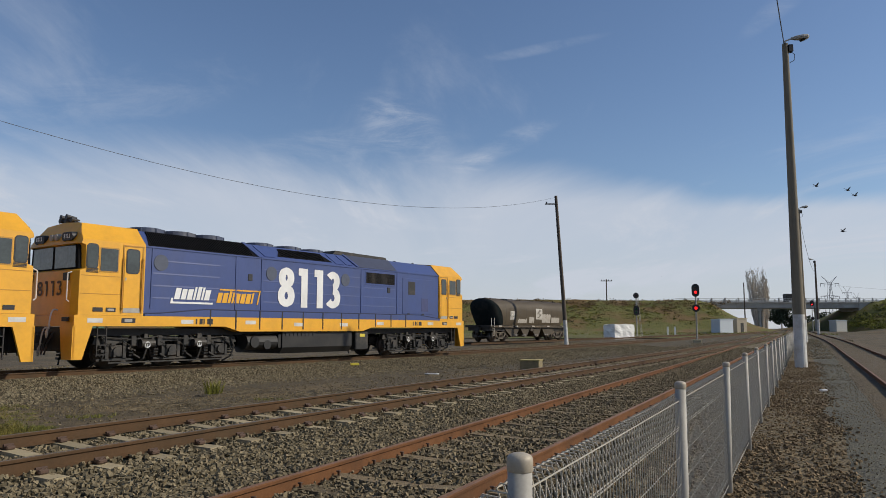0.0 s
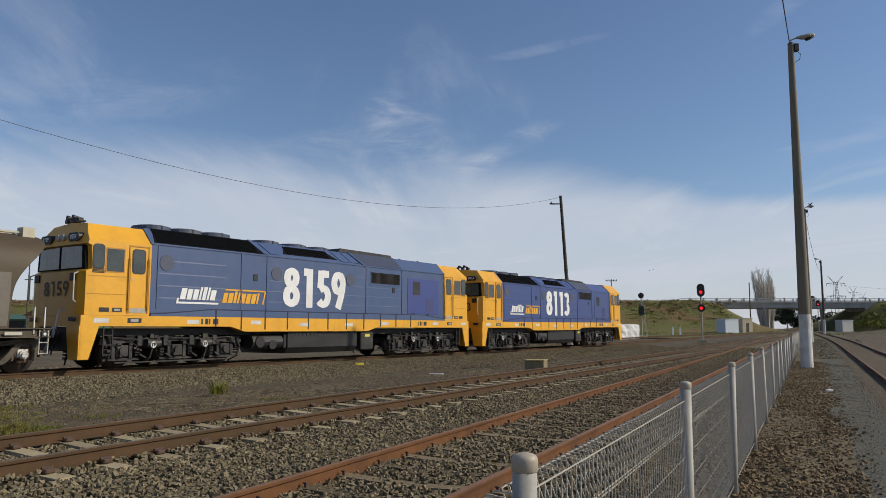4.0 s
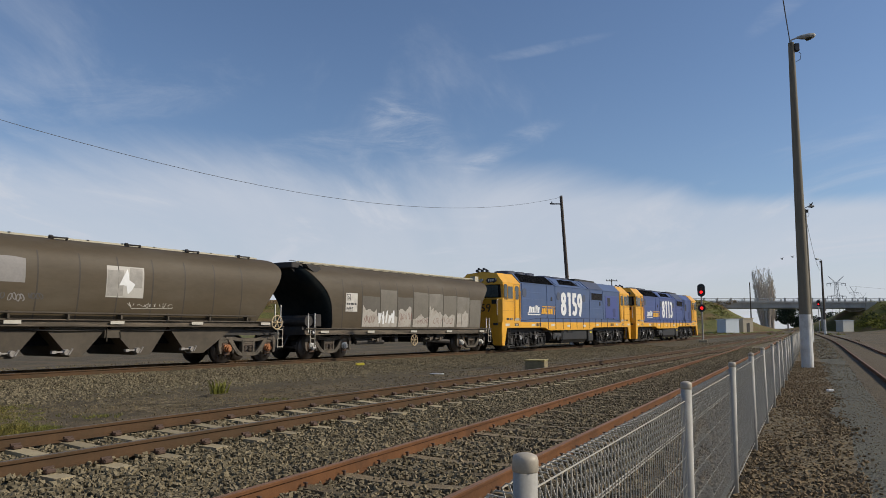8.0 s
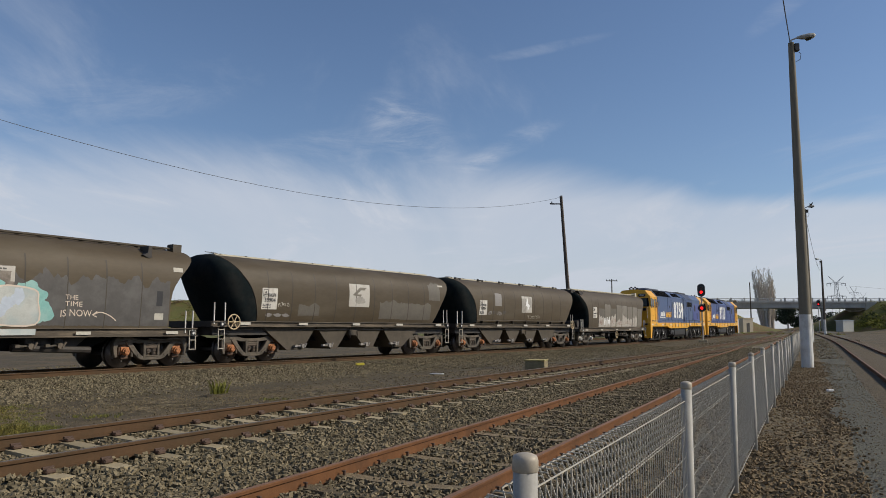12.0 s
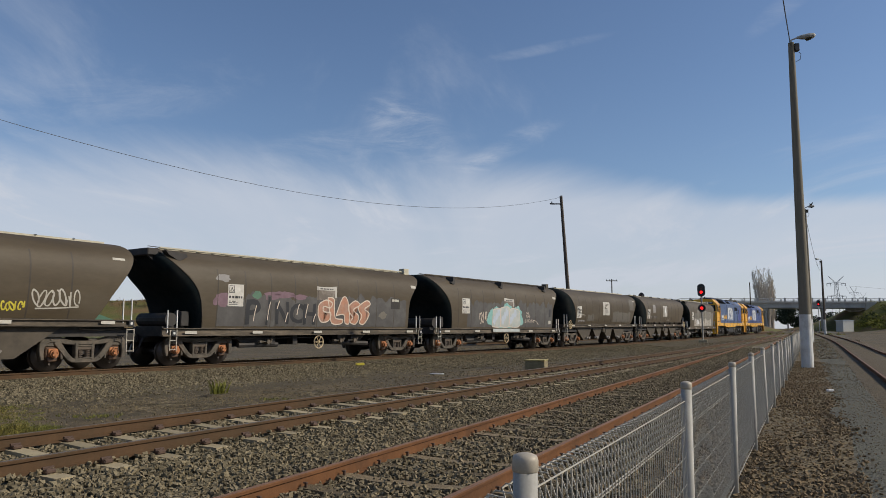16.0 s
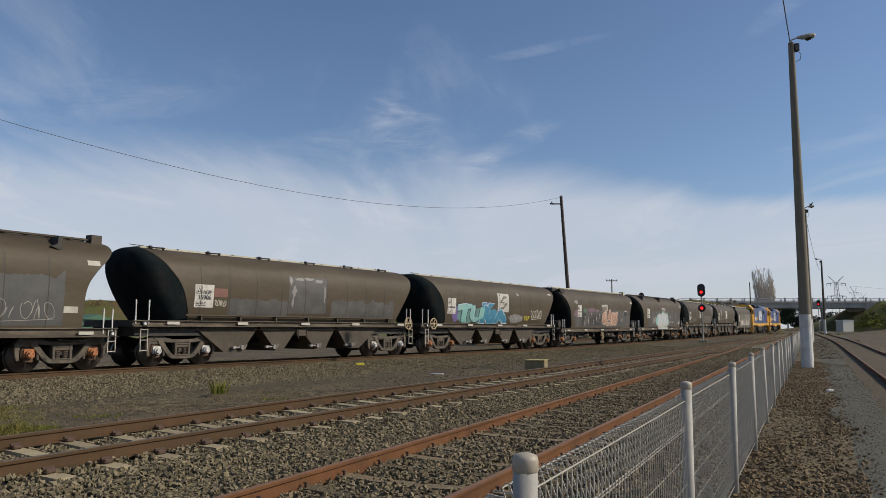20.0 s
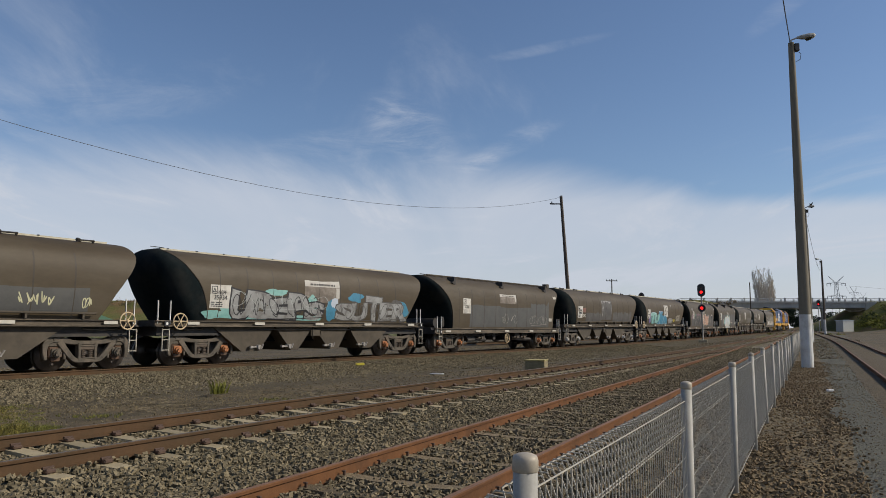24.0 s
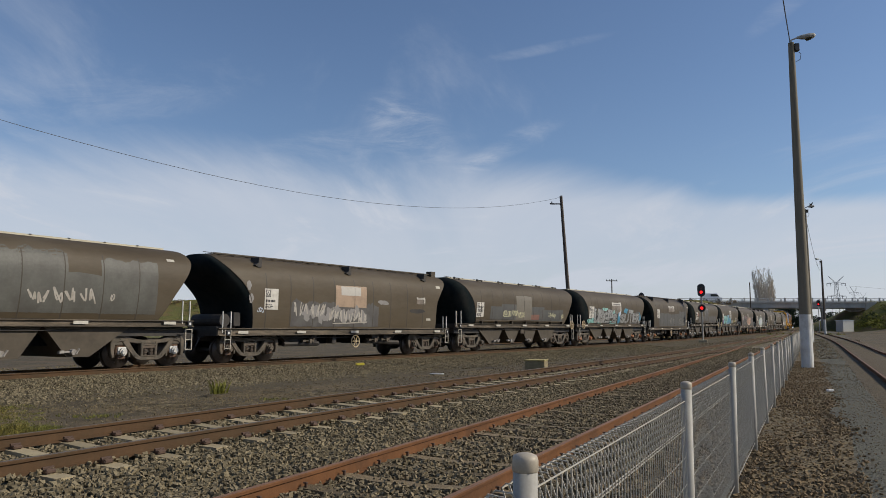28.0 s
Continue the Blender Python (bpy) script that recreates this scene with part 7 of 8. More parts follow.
stones("gravel_stones", "loose brown stones along the fence foot", M_stonebrown, scatter(FENCE, 1.5, 36, -1.2, 1.5, 42000, 3, lambda o: float(np.interp(o, (-1.5, -1.2, 0, 0.9, 1.5), (-0.1, -0.02, 0, -0.005, -0.02))), lambda s, o, rs: o < 0.98 + 0.10 * np.sin(s * 1.3) + 0.07 * np.sin(s * 3.1) + 0.20 * np.abs(rs.normal(0, 1, len(s))) * (rs.uniform(0, 1, len(s)) < 0.35)), 0.013, 0.029, 3, True)
stones("gravel_stones", "scattered grey stones beside the main line", M_stonefine, scatter(MAIN, -31, 28, 1.0, 6.2, 74000, 4, lambda o: float(np.interp(o, (1.1, 1.7, 2.8, 3.6, 6), (0.160, 0.160, 0.06, 0.0, -0.02))), lambda s, o, rs: rs.uniform(0, 1, len(s)) < np.interp(o, (3.6, 6.2), (1.0, 0.25))), 0.020, 0.046, 4)
stones("soil_stones", "sparse small stones on trodden soil", M_stonerust, scatter(MAIN, -34, 20, 5.5, 13.5, 15000, 6, lambda o: -0.05), 0.014, 0.034, 6)
stones("road_stones", "few stones strewn on the access road", M_stone, scatter(FENCE, 3, 34, 1.1, 5.0, 16000, 5, lambda o: -0.012), 0.006, 0.017, 5)
stones("gravel_stones", "grey stones of the yard beyond the main line", M_stone, scatter(MAIN, -40, 40, -9.0, -1.0, 10000, 7, lambda o: float(np.interp(o, (-9, -5.5, -3.0, -1.7, -1.1), (-0.06, -0.05, 0.0, 0.13, 0.135)))), 0.035, 0.065, 7)
stones("gravel_stones", "coarse stones of the yard towards the signals", M_stonerust, scatter(TRACK_A, 26, 80, -7.0, 9.0, 16000, 8, lambda o: -0.01), 0.035, 0.065, 8)


# ---- mesh fence ----
def post_thing(h):
    bm = cyl(BM(), (0, 0, -0.3), (0, 0, h - 0.03), 0.0315, seg=20)
    return bm


def cap_post_bm(h):
    """Pressed dome cap with a lip."""
    rings = [[(math.cos(q * math.tau / 24) * r, math.sin(q * math.tau / 24) * r, h + z) for q in range(24)] for r, z in ((0.0325, -0.042), (0.0338, -0.040), (0.0338, -0.016), (0.0325, -0.009), (0.029, -0.003), (0.020, 0.0015), (0.009, 0.004), (0.001, 0.0045))]
    return loft(BM(), rings, close=True)


def wire(verts, faces, pts, r, seg=4):
    """A thin wire through points, added to lists."""
    n0 = len(verts)
    for i, p in enumerate(pts):
        a, b = Vector(pts[max(0, i - 1)]), Vector(pts[min(len(pts) - 1, i + 1)])
        d = (b - a).normalized()
        u = d.orthogonal().normalized()
        v = d.cross(u)
        for k in range(seg):
            an = k * math.tau / seg
            verts.append(tuple(Vector(p) + u * (math.cos(an) * r) + v * (math.sin(an) * r)))
    for i in range(len(pts) - 1):
        for k in range(seg):
            faces.append((n0 + i * seg + k, n0 + i * seg + (k + 1) % seg, n0 + (i + 1) * seg + (k + 1) % seg, n0 + (i + 1) * seg + k))


SPAN = 2.75
ROLL = ((0.0, 0.88), (0.0, 1.075), (-0.012, 1.09), (-0.058, 1.094), (-0.068, 1.082), (-0.006, 0.91))
FOOT = ((-0.02, 0.12), (-0.07, 0.06), (-0.03, 0.03), (0.0, 0.08))


def mesh_panel(step, r):
    """Welded wire panel with rolled top and foot; local x runs along the fence, y to the track."""
    verts, faces = [], []
    L = SPAN - 0.07
    n = int(L / step)
    for k in range(n + 1):
        x = 0.035 + L * k / n
        wire(verts, faces, [(x, -y, z) for y, z in FOOT[::-1]] + [(x, 0, 0.12), (x, 0, 0.55)] + [(x, -y, z) for y, z in ROLL], r)
    for z in (0.14, 0.29, 0.445, 0.60, 0.755, 0.925):
        wire(verts, faces, [(0.03, 0.004, z), (SPAN - 0.03, 0.004, z)], 0.0024)
    for y, z in (ROLL[1], ROLL[4], ROLL[5]) + FOOT[1:]:
        wire(verts, faces, [(0.03, -y, z), (SPAN - 0.03, -y, z)], 0.0026)
    me = bpy.data.meshes.new("mesh_panel")
    me.from_pydata(verts, [], faces)
    me.materials.append(M_meshwire)
    return me


fence = thing("mesh_fence", "galvanised welded-mesh fence with rolled top and round posts", "fence")
panel_near, panel_far = mesh_panel(0.05, 0.0024), mesh_panel(0.05, 0.0028)
post_me, cap_me = mesh_of("post", post_thing(1.18), M_galv, True), mesh_of("post_cap", cap_post_bm(1.18), M_galvcap, True)
for i in range(-1, 34):
    x, y, h = on_line(FENCE, SPAN * i)
    z = rise(y)
    rn = random.Random(i)
    if i >= 0:
        po = part("post", post_me, None, fence, at=pose(x, y, z + 0.0018 * y, rn.uniform(-0.8, 0.8), rn.uniform(-0.8, 0.8), 0))
        part("post_cap", cap_me, None, po)
    if i < 33:
        part("mesh_panel", panel_near if i < 3 else panel_far, None, fence, at=pose(x, y, z + 0.0018 * y, 0, 0, 90 - math.degrees(h)))


# ---- poles, lamps and cables ----
def light_pole(label, x, y, height, r0, r1, base_material, body_material, white, arm, lean=(0.0, 0.0)):
    p = thing("light_pole", label, "pole", "yard light poles", at=pose(x, y, rise(y)))
    f_ = white / height
    at_ = lambda q: (lean[0] * q, lean[1] * q, height * q)
    part("base", cyl(BM(), (0, 0, -0.4), at_(f_), r0, r0 + (r1 - r0) * f_, seg=20), base_material, p, "white-painted base", smooth=False)
    part("shaft", cyl(BM(), at_(f_), at_(1), r0 + (r1 - r0) * f_, r1, seg=24, caps=False), body_material, p, smooth=True)
    if arm:
        tx, ty, tz = at_(1)
        a = tube(BM(), [(tx, ty, tz - 0.3), (tx, ty, tz + 0.12), (tx + arm * 0.4, ty - 0.02, tz + 0.25)], 0.03)
        part("arm", a, M_galv, p)
        s = 1 if arm > 0 else -1
        hd = BM()
        loft(hd, [[(tx + arm * k, ty + math.cos(q) * w, tz + 0.20 + 0.10 * k + math.sin(q) * d) for q in np.linspace(0, math.tau, 11)[:-1]] for k, w, d in ((0.3, 0.05, 0.05), (0.5, 0.10, 0.09), (0.85, 0.17, 0.12), (1.05, 0.16, 0.11), (1.15, 0.08, 0.06))], close=True)
        lh = part("lamp_head", hd, M_lamphead, p, "grey street lamp head")
        part("lens", cyl(BM(), (tx + arm * 0.85, ty, tz + 0.20), (tx + arm * 0.87, ty, tz + 0.14), 0.14, 0.10, seg=12), M_glass, lh)
        gb = box(BM(), tx + 0.10 * s, tx + 0.28 * s, ty - 0.12, ty + 0.1, tz - 0.35, tz - 0.05, 0.01)
        tube(gb, [(tx + 0.2 * s, ty, tz - 0.3), (tx + 0.38 * s, ty, tz - 0.45), (tx + 0.34 * s, ty, tz - 0.68), (tx + 0.15 * s, ty, tz - 0.8)], 0.012)
        part("cable_box", gb, M_black, p)
    return p


M_lamphead = mat("grey_lamp_head", (0.34, 0.33, 0.29), 0.5, spread=0.12)
light_pole("tall tapered grey light pole with white-painted base beside the fence", 14.14, 28.8, 13.05, 0.235, 0.115, M_whiteold, M_polegrey, 2.05, 0.85, (0.02, 0))
light_pole("grey light pole with white base further along the fence", 35.4, 71.0, 12.95, 0.2, 0.11, M_whiteold, M_polegrey, 2.2, 0.8)
light_pole("dark timber light pole with white base near the bridge", 63.1, 122.0, 12.3, 0.2, 0.13, M_whiteold, M_poledark, 2.5, -0.9)
tp = light_pole("leaning dark timber pole with white base by the siding", 11.50, 66.0, 13.4, 0.19, 0.13, M_whiteold, M_poledark, 2.1, 0, (-0.75, 0.0))
part("cross_arm", box(BM(), -1.75, -0.6, -0.05, 0.05, 12.6, 12.7), M_poledark, tp)
part("insulator", cyl(BM(), (-1.6, 0, 12.7), (-1.6, 0, 12.86), 0.06, seg=8), M_galv, tp)


def cable(label, a, b, sag, r=0.02, n=24):
    a, b = Vector(a), Vector(b)
    pts = [a.lerp(b, k / n) - Vector((0, 0, 4 * sag * (k / n) * (1 - k / n))) for k in range(n + 1)]
    v, f_ = [], []
    wire(v, f_, pts, r, 5)
    me = bpy.data.meshes.new("cable")
    me.from_pydata(v, [], f_)
    me.materials.append(M_wire)
    return tagged(new("overhead_cable", me), label, "cable", "overhead cables")


cable("thin dark overhead cable sagging to the leaning pole", (-17.34, 26.0, 9.42), (10.75, 66.0, 13.4), 2.1, 0.011)
cable("dark cable rising from the tall light pole", (14.1, 28.75, 13.0), (9.97, 20.8, 12.05), 0.05, 0.02)
cable("thin cable hanging between two yard light poles", (35.4, 71.0, 12.6), (63.0, 122.0, 11.0), 1.4, 0.02)


def tee_pole(x, y, z0, h, arms):
    p = thing("power_pole", "distant dark timber power pole with cross arm", "pole", at=pose(x, y, z0))
    part("shaft", cyl(BM(), (0, 0, -1), (0, 0, h), 0.2, 0.14, seg=8), M_poledark, p)
    for z, w in arms:
        part("cross_arm", box(BM(), -w, w, -0.1, 0.1, z - 0.1, z + 0.1), M_poledark, p)
        for k in (-0.9, -0.4, 0.4, 0.9):
            part("insulator", cyl(BM(), (k * w, 0, z + 0.1), (k * w, 0, z + 0.4), 0.09, seg=6), M_dark, p)
    return p


tee_pole(48.3, 210, 7.0, 8.6, ((8.1, 1.6),))
tpole = thing("thin_pole", "thin dark pole beside the huts", "pole", at=pose(70.2, 168, rise(168)))
part("shaft", cyl(BM(), (0, 0, -0.5), (0, 0, 11.2), 0.17, 0.12, seg=8), M_poledark, tpole)


# ---- signals ----
def signal_head(p, z, lit_z, tall, material, s=1.0):
    bb = BM()
    n = 16
    h = 0.62 * s if tall else 0.36 * s
    prism(bb, [(math.cos(k * math.tau / n) * 0.36 * s, z + math.sin(k * math.tau / n) * 0.36 * s + (h - 0.36 * s) * (1 if math.sin(k * math.tau / n) > 0 else -1)) for k in range(n)], -0.04, 0.02)
    hd = part("signal_head", bb, M_black, p, "black signal backing board")
    for q in lit_z:
        on = material is M_red and q == lit_z[-1]
        part("lens", cyl(BM(), (0, -0.06, q), (0, -0.09, q), 0.135 * s, seg=14), material if on or material is not M_red else M_redoff, hd, "glowing red light" if on else "unlit lens")
        hood = BM()
        for k in range(9):
            a0, a1 = math.pi * k / 9 - 0.2, math.pi * (k + 1) / 9 - 0.1
            v = [hood.verts.new((math.cos(a) * 0.16 * s, yy, q + math.sin(a) * 0.16 * s)) for a, yy in ((a0, -0.05), (a1, -0.05), (a1, -0.32), (a0, -0.32))]
            hood.faces.new(v)
        part("hood", hood, M_black, hd)
    part("housing", box(BM(), -0.2 * s, 0.2 * s, 0.02, 0.3, z - h * 0.8, z + h * 0.8, 0.03), M_black, hd)


def signal_mast(label, x, y, top, heads, ladder, face=-20):
    p = thing("railway_signal", label, "signal", "colour light signals", at=pose(x, y, rise(y), 0, 0, face))
    part("mast", cyl(BM(), (0, 0.12, 0), (0, 0.12, top), 0.075, seg=12), M_galv, p, "galvanised mast")
    part("footing", box(BM(), -0.4, 0.4, -0.3, 0.5, -0.3, 0.28, 0.03), M_concrete, p, "concrete footing")
    for z, lits, tall, m_ in heads:
        signal_head(p, z, lits, tall, m_)
    if ladder:
        ld = BM()
        for k in (-0.2, 0.2):
            tube(ld, [(0.55 + k * 0.3, 0.75 + k, 0), (0.15 + k * 0.3, 0.2 + k, top - 0.3)], 0.025)
        for k in range(14):
            q = k / 14
            cyl(ld, (0.49 - 0.4 * q, 0.55 - 0.55 * q, q * top), (0.61 - 0.4 * q, 0.95 - 0.55 * q, q * top), 0.02, seg=5)
        part("ladder", ld, M_galv, p)
    return p


signal_mast("two-head railway signal showing two red lights", 24.6, 70.0, 5.25, ((4.98, (5.18, 4.80), True, M_red), (3.28, (3.28,), False, M_red)), False)
signal_mast("unlit two-head railway signal with ladder", 25.1, 93.0, 5.75, ((5.35, (5.35,), False, M_redoff), (3.45, (3.65, 3.25), True, M_greenoff)), True)
signal_mast("railway signal showing a red light near the bridge", 76.5, 150.0, 6.3, ((5.95, (6.1, 5.75), True, M_red), (2.9, (2.9,), False, M_redoff)), False)

# ---- trackside things ----
blk = thing("concrete_block", "low concrete cable pit with mossy top between tracks", "block", at=pose(3.35, 26.6, 0.02, 0, 0, -20))
part("body", box(BM(), -0.35, 0.35, -0.3, 0.3, 0, 0.33, 0.02), M_pitblock, blk)
part("lid", box(BM(), -0.37, 0.37, -0.32, 0.32, 0.334, 0.38, 0.015), M_moss, blk, "yellow-brown stained lid")


M_sheetwhite = mat("crumpled_white_cover", (0.78, 0.77, 0.73), 0.75, spread=0.08, bump=0.6, bump_scale=4)


def hut(name, label, x, y, w, d, h, turn, wall, roof, door=True, roof_over=0.12):
    t_ = thing(name, label, "hut", at=pose(x, y, rise(y) - 0.05, 0, 0, turn))
    part("wall", box(BM(), -w / 2, w / 2, -d / 2, d / 2, 0, h, 0.02), wall, t_)
    part("roof", prism(BM(), [(-w / 2 - roof_over, h), (w / 2 + roof_over, h), (w / 2 + roof_over, h + 0.08), (0, h + 0.16), (-w / 2 - roof_over, h + 0.08)], -d / 2 - roof_over, d / 2 + roof_over), roof, t_)
    if door:
        part("door", box(BM(), -w * 0.15, w * 0.15, -d / 2 - 0.03, -d / 2 - 0.004, 0.1, min(2.0, h - 0.2)), M_loco_under, t_)
    part("footing", box(BM(), -w / 2 - 0.1, w / 2 + 0.1, -d / 2 - 0.1, d / 2 + 0.1, -0.2, 0.06), M_concrete, t_)
    return t_


cov = thing("covered_stack", "stack wrapped in crumpled white sheeting on the ground", "stack", at=pose(22.1, 90.0, rise(90) - 0.05, 0, 0, 28))
cb = box(BM(), -1.55, 1.55, -1.0, 1.0, 0, 1.75)
bmesh.ops.subdivide_edges(cb, edges=cb.edges[:], cuts=6, use_grid_fill=True)
for v in cb.verts:
    k = 0.09 if v.co.z > 0.05 else 0.02
    v.co += Vector((noise.noise(v.co * 1.7), noise.noise(v.co * 1.7 + Vector((9, 0, 0))), noise.noise(v.co * 1.7 + Vector((0, 9, 0))))) * k * 1.6
part("cover", cb, M_sheetwhite, cov)
hut("signal_hut", "pale grey metal relay hut below the bank", 57.9, 150.0, 3.6, 2.4, 2.7, 25, M_hutgrey, M_hutgrey, False)
hut("relay_hut", "tan rendered hut with rounded white end", 62.2, 153.0, 2.8, 2.6, 2.9, 25, M_tanhut, M_concrete)
hut("signal_hut", "white metal cabinet under the bridge end", 93.6, 172.0, 3.0, 2.2, 2.6, 15, M_hut, M_hutgrey, False)
for k in range(2):
    mp_ = thing("marker_post", "short white marker post beside the track", "post", "white marker posts", at=pose(34.3 + 1.1 * k, 110.0, rise(110)))
    part("post", box(BM(), -0.13, 0.13, -0.06, 0.06, -0.2, 1.3, 0.02), M_white, mp_)
    part("cap", box(BM(), -0.14, 0.14, -0.07, 0.07, 1.3, 1.36), M_whiteold, mp_)


def scrap(label, x, y, z, w, d, h, turn, m_):
    t_ = thing("litter", label, "litter", "litter beside the main line", at=pose(x, y, z, 0, 0, turn))
    part("piece", box(BM(), -w / 2, w / 2, -d / 2, d / 2, 0, h, 0.01), m_, t_)


scrap("crushed yellow plastic scrap on the ballast", -3.2, 28.6, 0.1, 0.32, 0.16, 0.09, 20, M_ylline)
scrap("flat white plastic scrap on the gravel", -0.2, 24.6, 0.0, 0.5, 0.12, 0.03, -30, M_white)
scrap("small white scrap on the ballast", -5.8, 27.2, 0.1, 0.28, 0.12, 0.05, 10, M_white)
scrap("white rag by the fence foot", 9.3, 17.9, 0.0, 0.16, 0.1, 0.05, 10, M_white)

M_drygrassfar = mat("brown_bank_weeds", (0.17, 0.115, 0.05), 0.9, spread=0.2, islands=0.4)
M_bankweed = mat("green_bank_weeds", (0.165, 0.165, 0.02), 0.9, spread=0.2, islands=0.45)
M_greenshed = mat("green_sheet_metal", (0.055, 0.12, 0.075), 0.6, spread=0.1)
M_roofbrown = mat("red_brown_roof", (0.16, 0.075, 0.05), 0.8, spread=0.15)
M_railing = mat("pale_guard_rail", (0.46, 0.45, 0.42), 0.6, spread=0.1)
M_galvfar = mat("hazy_grey_steel", (0.16, 0.17, 0.19), 0.7, spread=0.05)

# ---- road bridge and banks ----
BY = 180.0
bridge = thing("road_bridge", "concrete road bridge on columns over the tracks", "bridge", at=pose(0, 0, 0))
part("girder", box(BM(), 68.0, 104.5, BY, BY + 0.6, 6.55, 7.75), M_road, bridge)
part("girder", box(BM(), 68.0, 104.5, BY + 8.4, BY + 9.0, 6.55, 7.75), M_road, bridge)
part("deck", box(BM(), 66.0, 106.0, BY - 0.35, BY + 9.35, 7.75, 8.1), M_road, bridge)
for k in range(3):
    part("girder", box(BM(), 68.0, 104.5, BY + 2.0 + 2.1 * k, BY + 2.4 + 2.1 * k, 6.45, 7.75), M_road, bridge)
for x in (79.2, 93.4):
    for q in range(3):
        part("column", cyl(BM(), (x + 1.65 * q, BY + 1.0 + 3.5 * q, 0.4), (x + 1.65 * q, BY + 1.0 + 3.5 * q, 6.0), 0.34, seg=14), M_road, bridge)
    part("crosshead", prism(BM(), [(x - 0.8, BY + 0.2), (x + 0.3, BY + 0.2), (x + 4.3, BY + 8.8), (x + 3.2, BY + 8.8)], 5.85, 6.4, plane="xy"), M_road, bridge)
for x0, x1 in ((66.2, 69.0), (103.3, 106.0)):
    part("abutment", box(BM(), x0, x1, BY - 0.2, BY + 9.2, 1.0, 8.1), M_road, bridge)
for yy in (BY - 0.2, BY + 9.2):
    for z in (8.45, 8.78):
        part("guard_rail", box(BM(), 58.0, 118.0, yy - 0.06, yy + 0.06, z - 0.08, z + 0.06), M_railing, bridge, "pale guard rail")
    for k in range(18):
        x = 60.5 + k * 3.3
        part("rail_post", box(BM(), x - 0.16, x + 0.16, yy - 0.14, yy + 0.14, 8.0, 9.0, 0.02), M_road, bridge)


def bank(name, label, x0, x1, toe_end, side):
    """A grassy road bank; its end by the bridge slopes down as a cone."""
    def at(u, v):
        crest = 8.15 + 0.35 * noise.noise((u * 0.03, 0, 3))
        prof = ((-30, 0.0), (-22, 0.10), (-16, 0.34), (-9, 0.66), (-3, 0.93), (-1.0, 1.05), (1.5, 1.02), (2.6, 0.97), (7.5, 0.97), (9.0, 1.05), (11, 0.96), (26, 0.4), (40, 0.0))
        o, q = prof[v]
        base = rise(BY + o)
        d = (x1 - u) * side if side > 0 else (u - x0)
        f_ = min(1.0, max(0.0, d / toe_end))
        z = base - 0.1 + (crest - base) * q * f_ ** 0.9
        w = 0.5 * (0 < v < 6)
        return (u, BY + o + w * noise.noise((u * 0.11, v, 1)) * 2, z + w * noise.noise((u * 0.16, v * 2.0, 7)) * 0.9)
    us = [x0 + (x1 - x0) * k / 160 for k in range(161)]
    return sheet(name, M_slope, label, at, us, range(13), category="bank")


bank("grass_bank", "rough grassy road bank with brown weeds on top", -460, 77.0, 11.5, 1)
bank("grass_bank", "green grassy road bank beyond the bridge", 95.6, 640, 11.5, -1)
sheet("road", M_asphalt, "road surface along the top of the banks", lambda u, v: (u, v, 8.13), (-460, 66, 106, 640), (BY + 1.5, BY + 7.8), category="road")


# ---- grass and shrubs ----
def tufts(name, label, spots, h, w, blades, material, seed, kind="stuff"):
    """Thin bent blades in tufts."""
    rn = random.Random(seed)
    v, f_ = [], []
    for x, y, z, k in spots:
        for _ in range(blades):
            a = rn.uniform(0, math.tau)
            l, r = rn.uniform(0.4, 1.0) * h * k, rn.uniform(0, w) * k
            px, py = x + math.cos(a) * r, y + math.sin(a) * r
            bx, by = math.cos(a) * l * rn.uniform(0.1, 0.6), math.sin(a) * l * rn.uniform(0.1, 0.6)
            t = l * 0.016 + 0.0016
            ox, oy = -math.sin(a + 1) * t, math.cos(a + 1) * t
            n0 = len(v)
            v += [(px - ox, py - oy, z), (px + ox, py + oy, z), (px + bx * 0.5 + ox * 0.7, py + by * 0.5 + oy * 0.7, z + l * 0.6), (px + bx * 0.5 - ox * 0.7, py + by * 0.5 - oy * 0.7, z + l * 0.6), (px + bx, py + by, z + l * 0.95)]
            f_ += [(n0, n0 + 1, n0 + 2, n0 + 3), (n0 + 3, n0 + 2, n0 + 4)]
    me = bpy.data.meshes.new(name)
    me.from_pydata(v, [], f_)
    me.materials.append(material)
    return tagged(new(name, me), label, "grass", kind=kind)


rn = random.Random(3)
tufts("weeds", "low mossy yellow-green weed clump beside the track", [(-6.75 + rn.gauss(0, 0.32), 11.1 + rn.gauss(0, 0.22), -0.02, rn.uniform(0.4, 1.1)) for _ in range(110)], 0.085, 0.17, 60, M_mossmat, 1)
tufts("weeds", "low yellow-green weed mat behind the near track", [(-6.9 - 2.0 * q + rn.gauss(0, 0.30), 11.3 + 3.6 * q + rn.gauss(0, 0.2), -0.03, rn.uniform(0.4, 1.0)) for q in [rn.random() for _ in range(150)]], 0.06, 0.22, 40, M_mossmat, 21)
tufts("weeds", "low green weeds in the yellow mat", [(-6.6 - 1.9 * q + rn.gauss(0, 0.28), 11.6 + 3.3 * q + rn.gauss(0, 0.2), -0.03, rn.uniform(0.4, 1.0)) for q in [rn.random() for _ in range(60)]], 0.06, 0.16, 45, M_weed, 22)
tufts("weeds", "green weed clump beside the track", [(-6.15 + rn.gauss(0, 0.16), 11.35 + rn.gauss(0, 0.14), -0.02, rn.uniform(0.4, 1.0)) for _ in range(40)], 0.085, 0.13, 50, M_weed, 11)
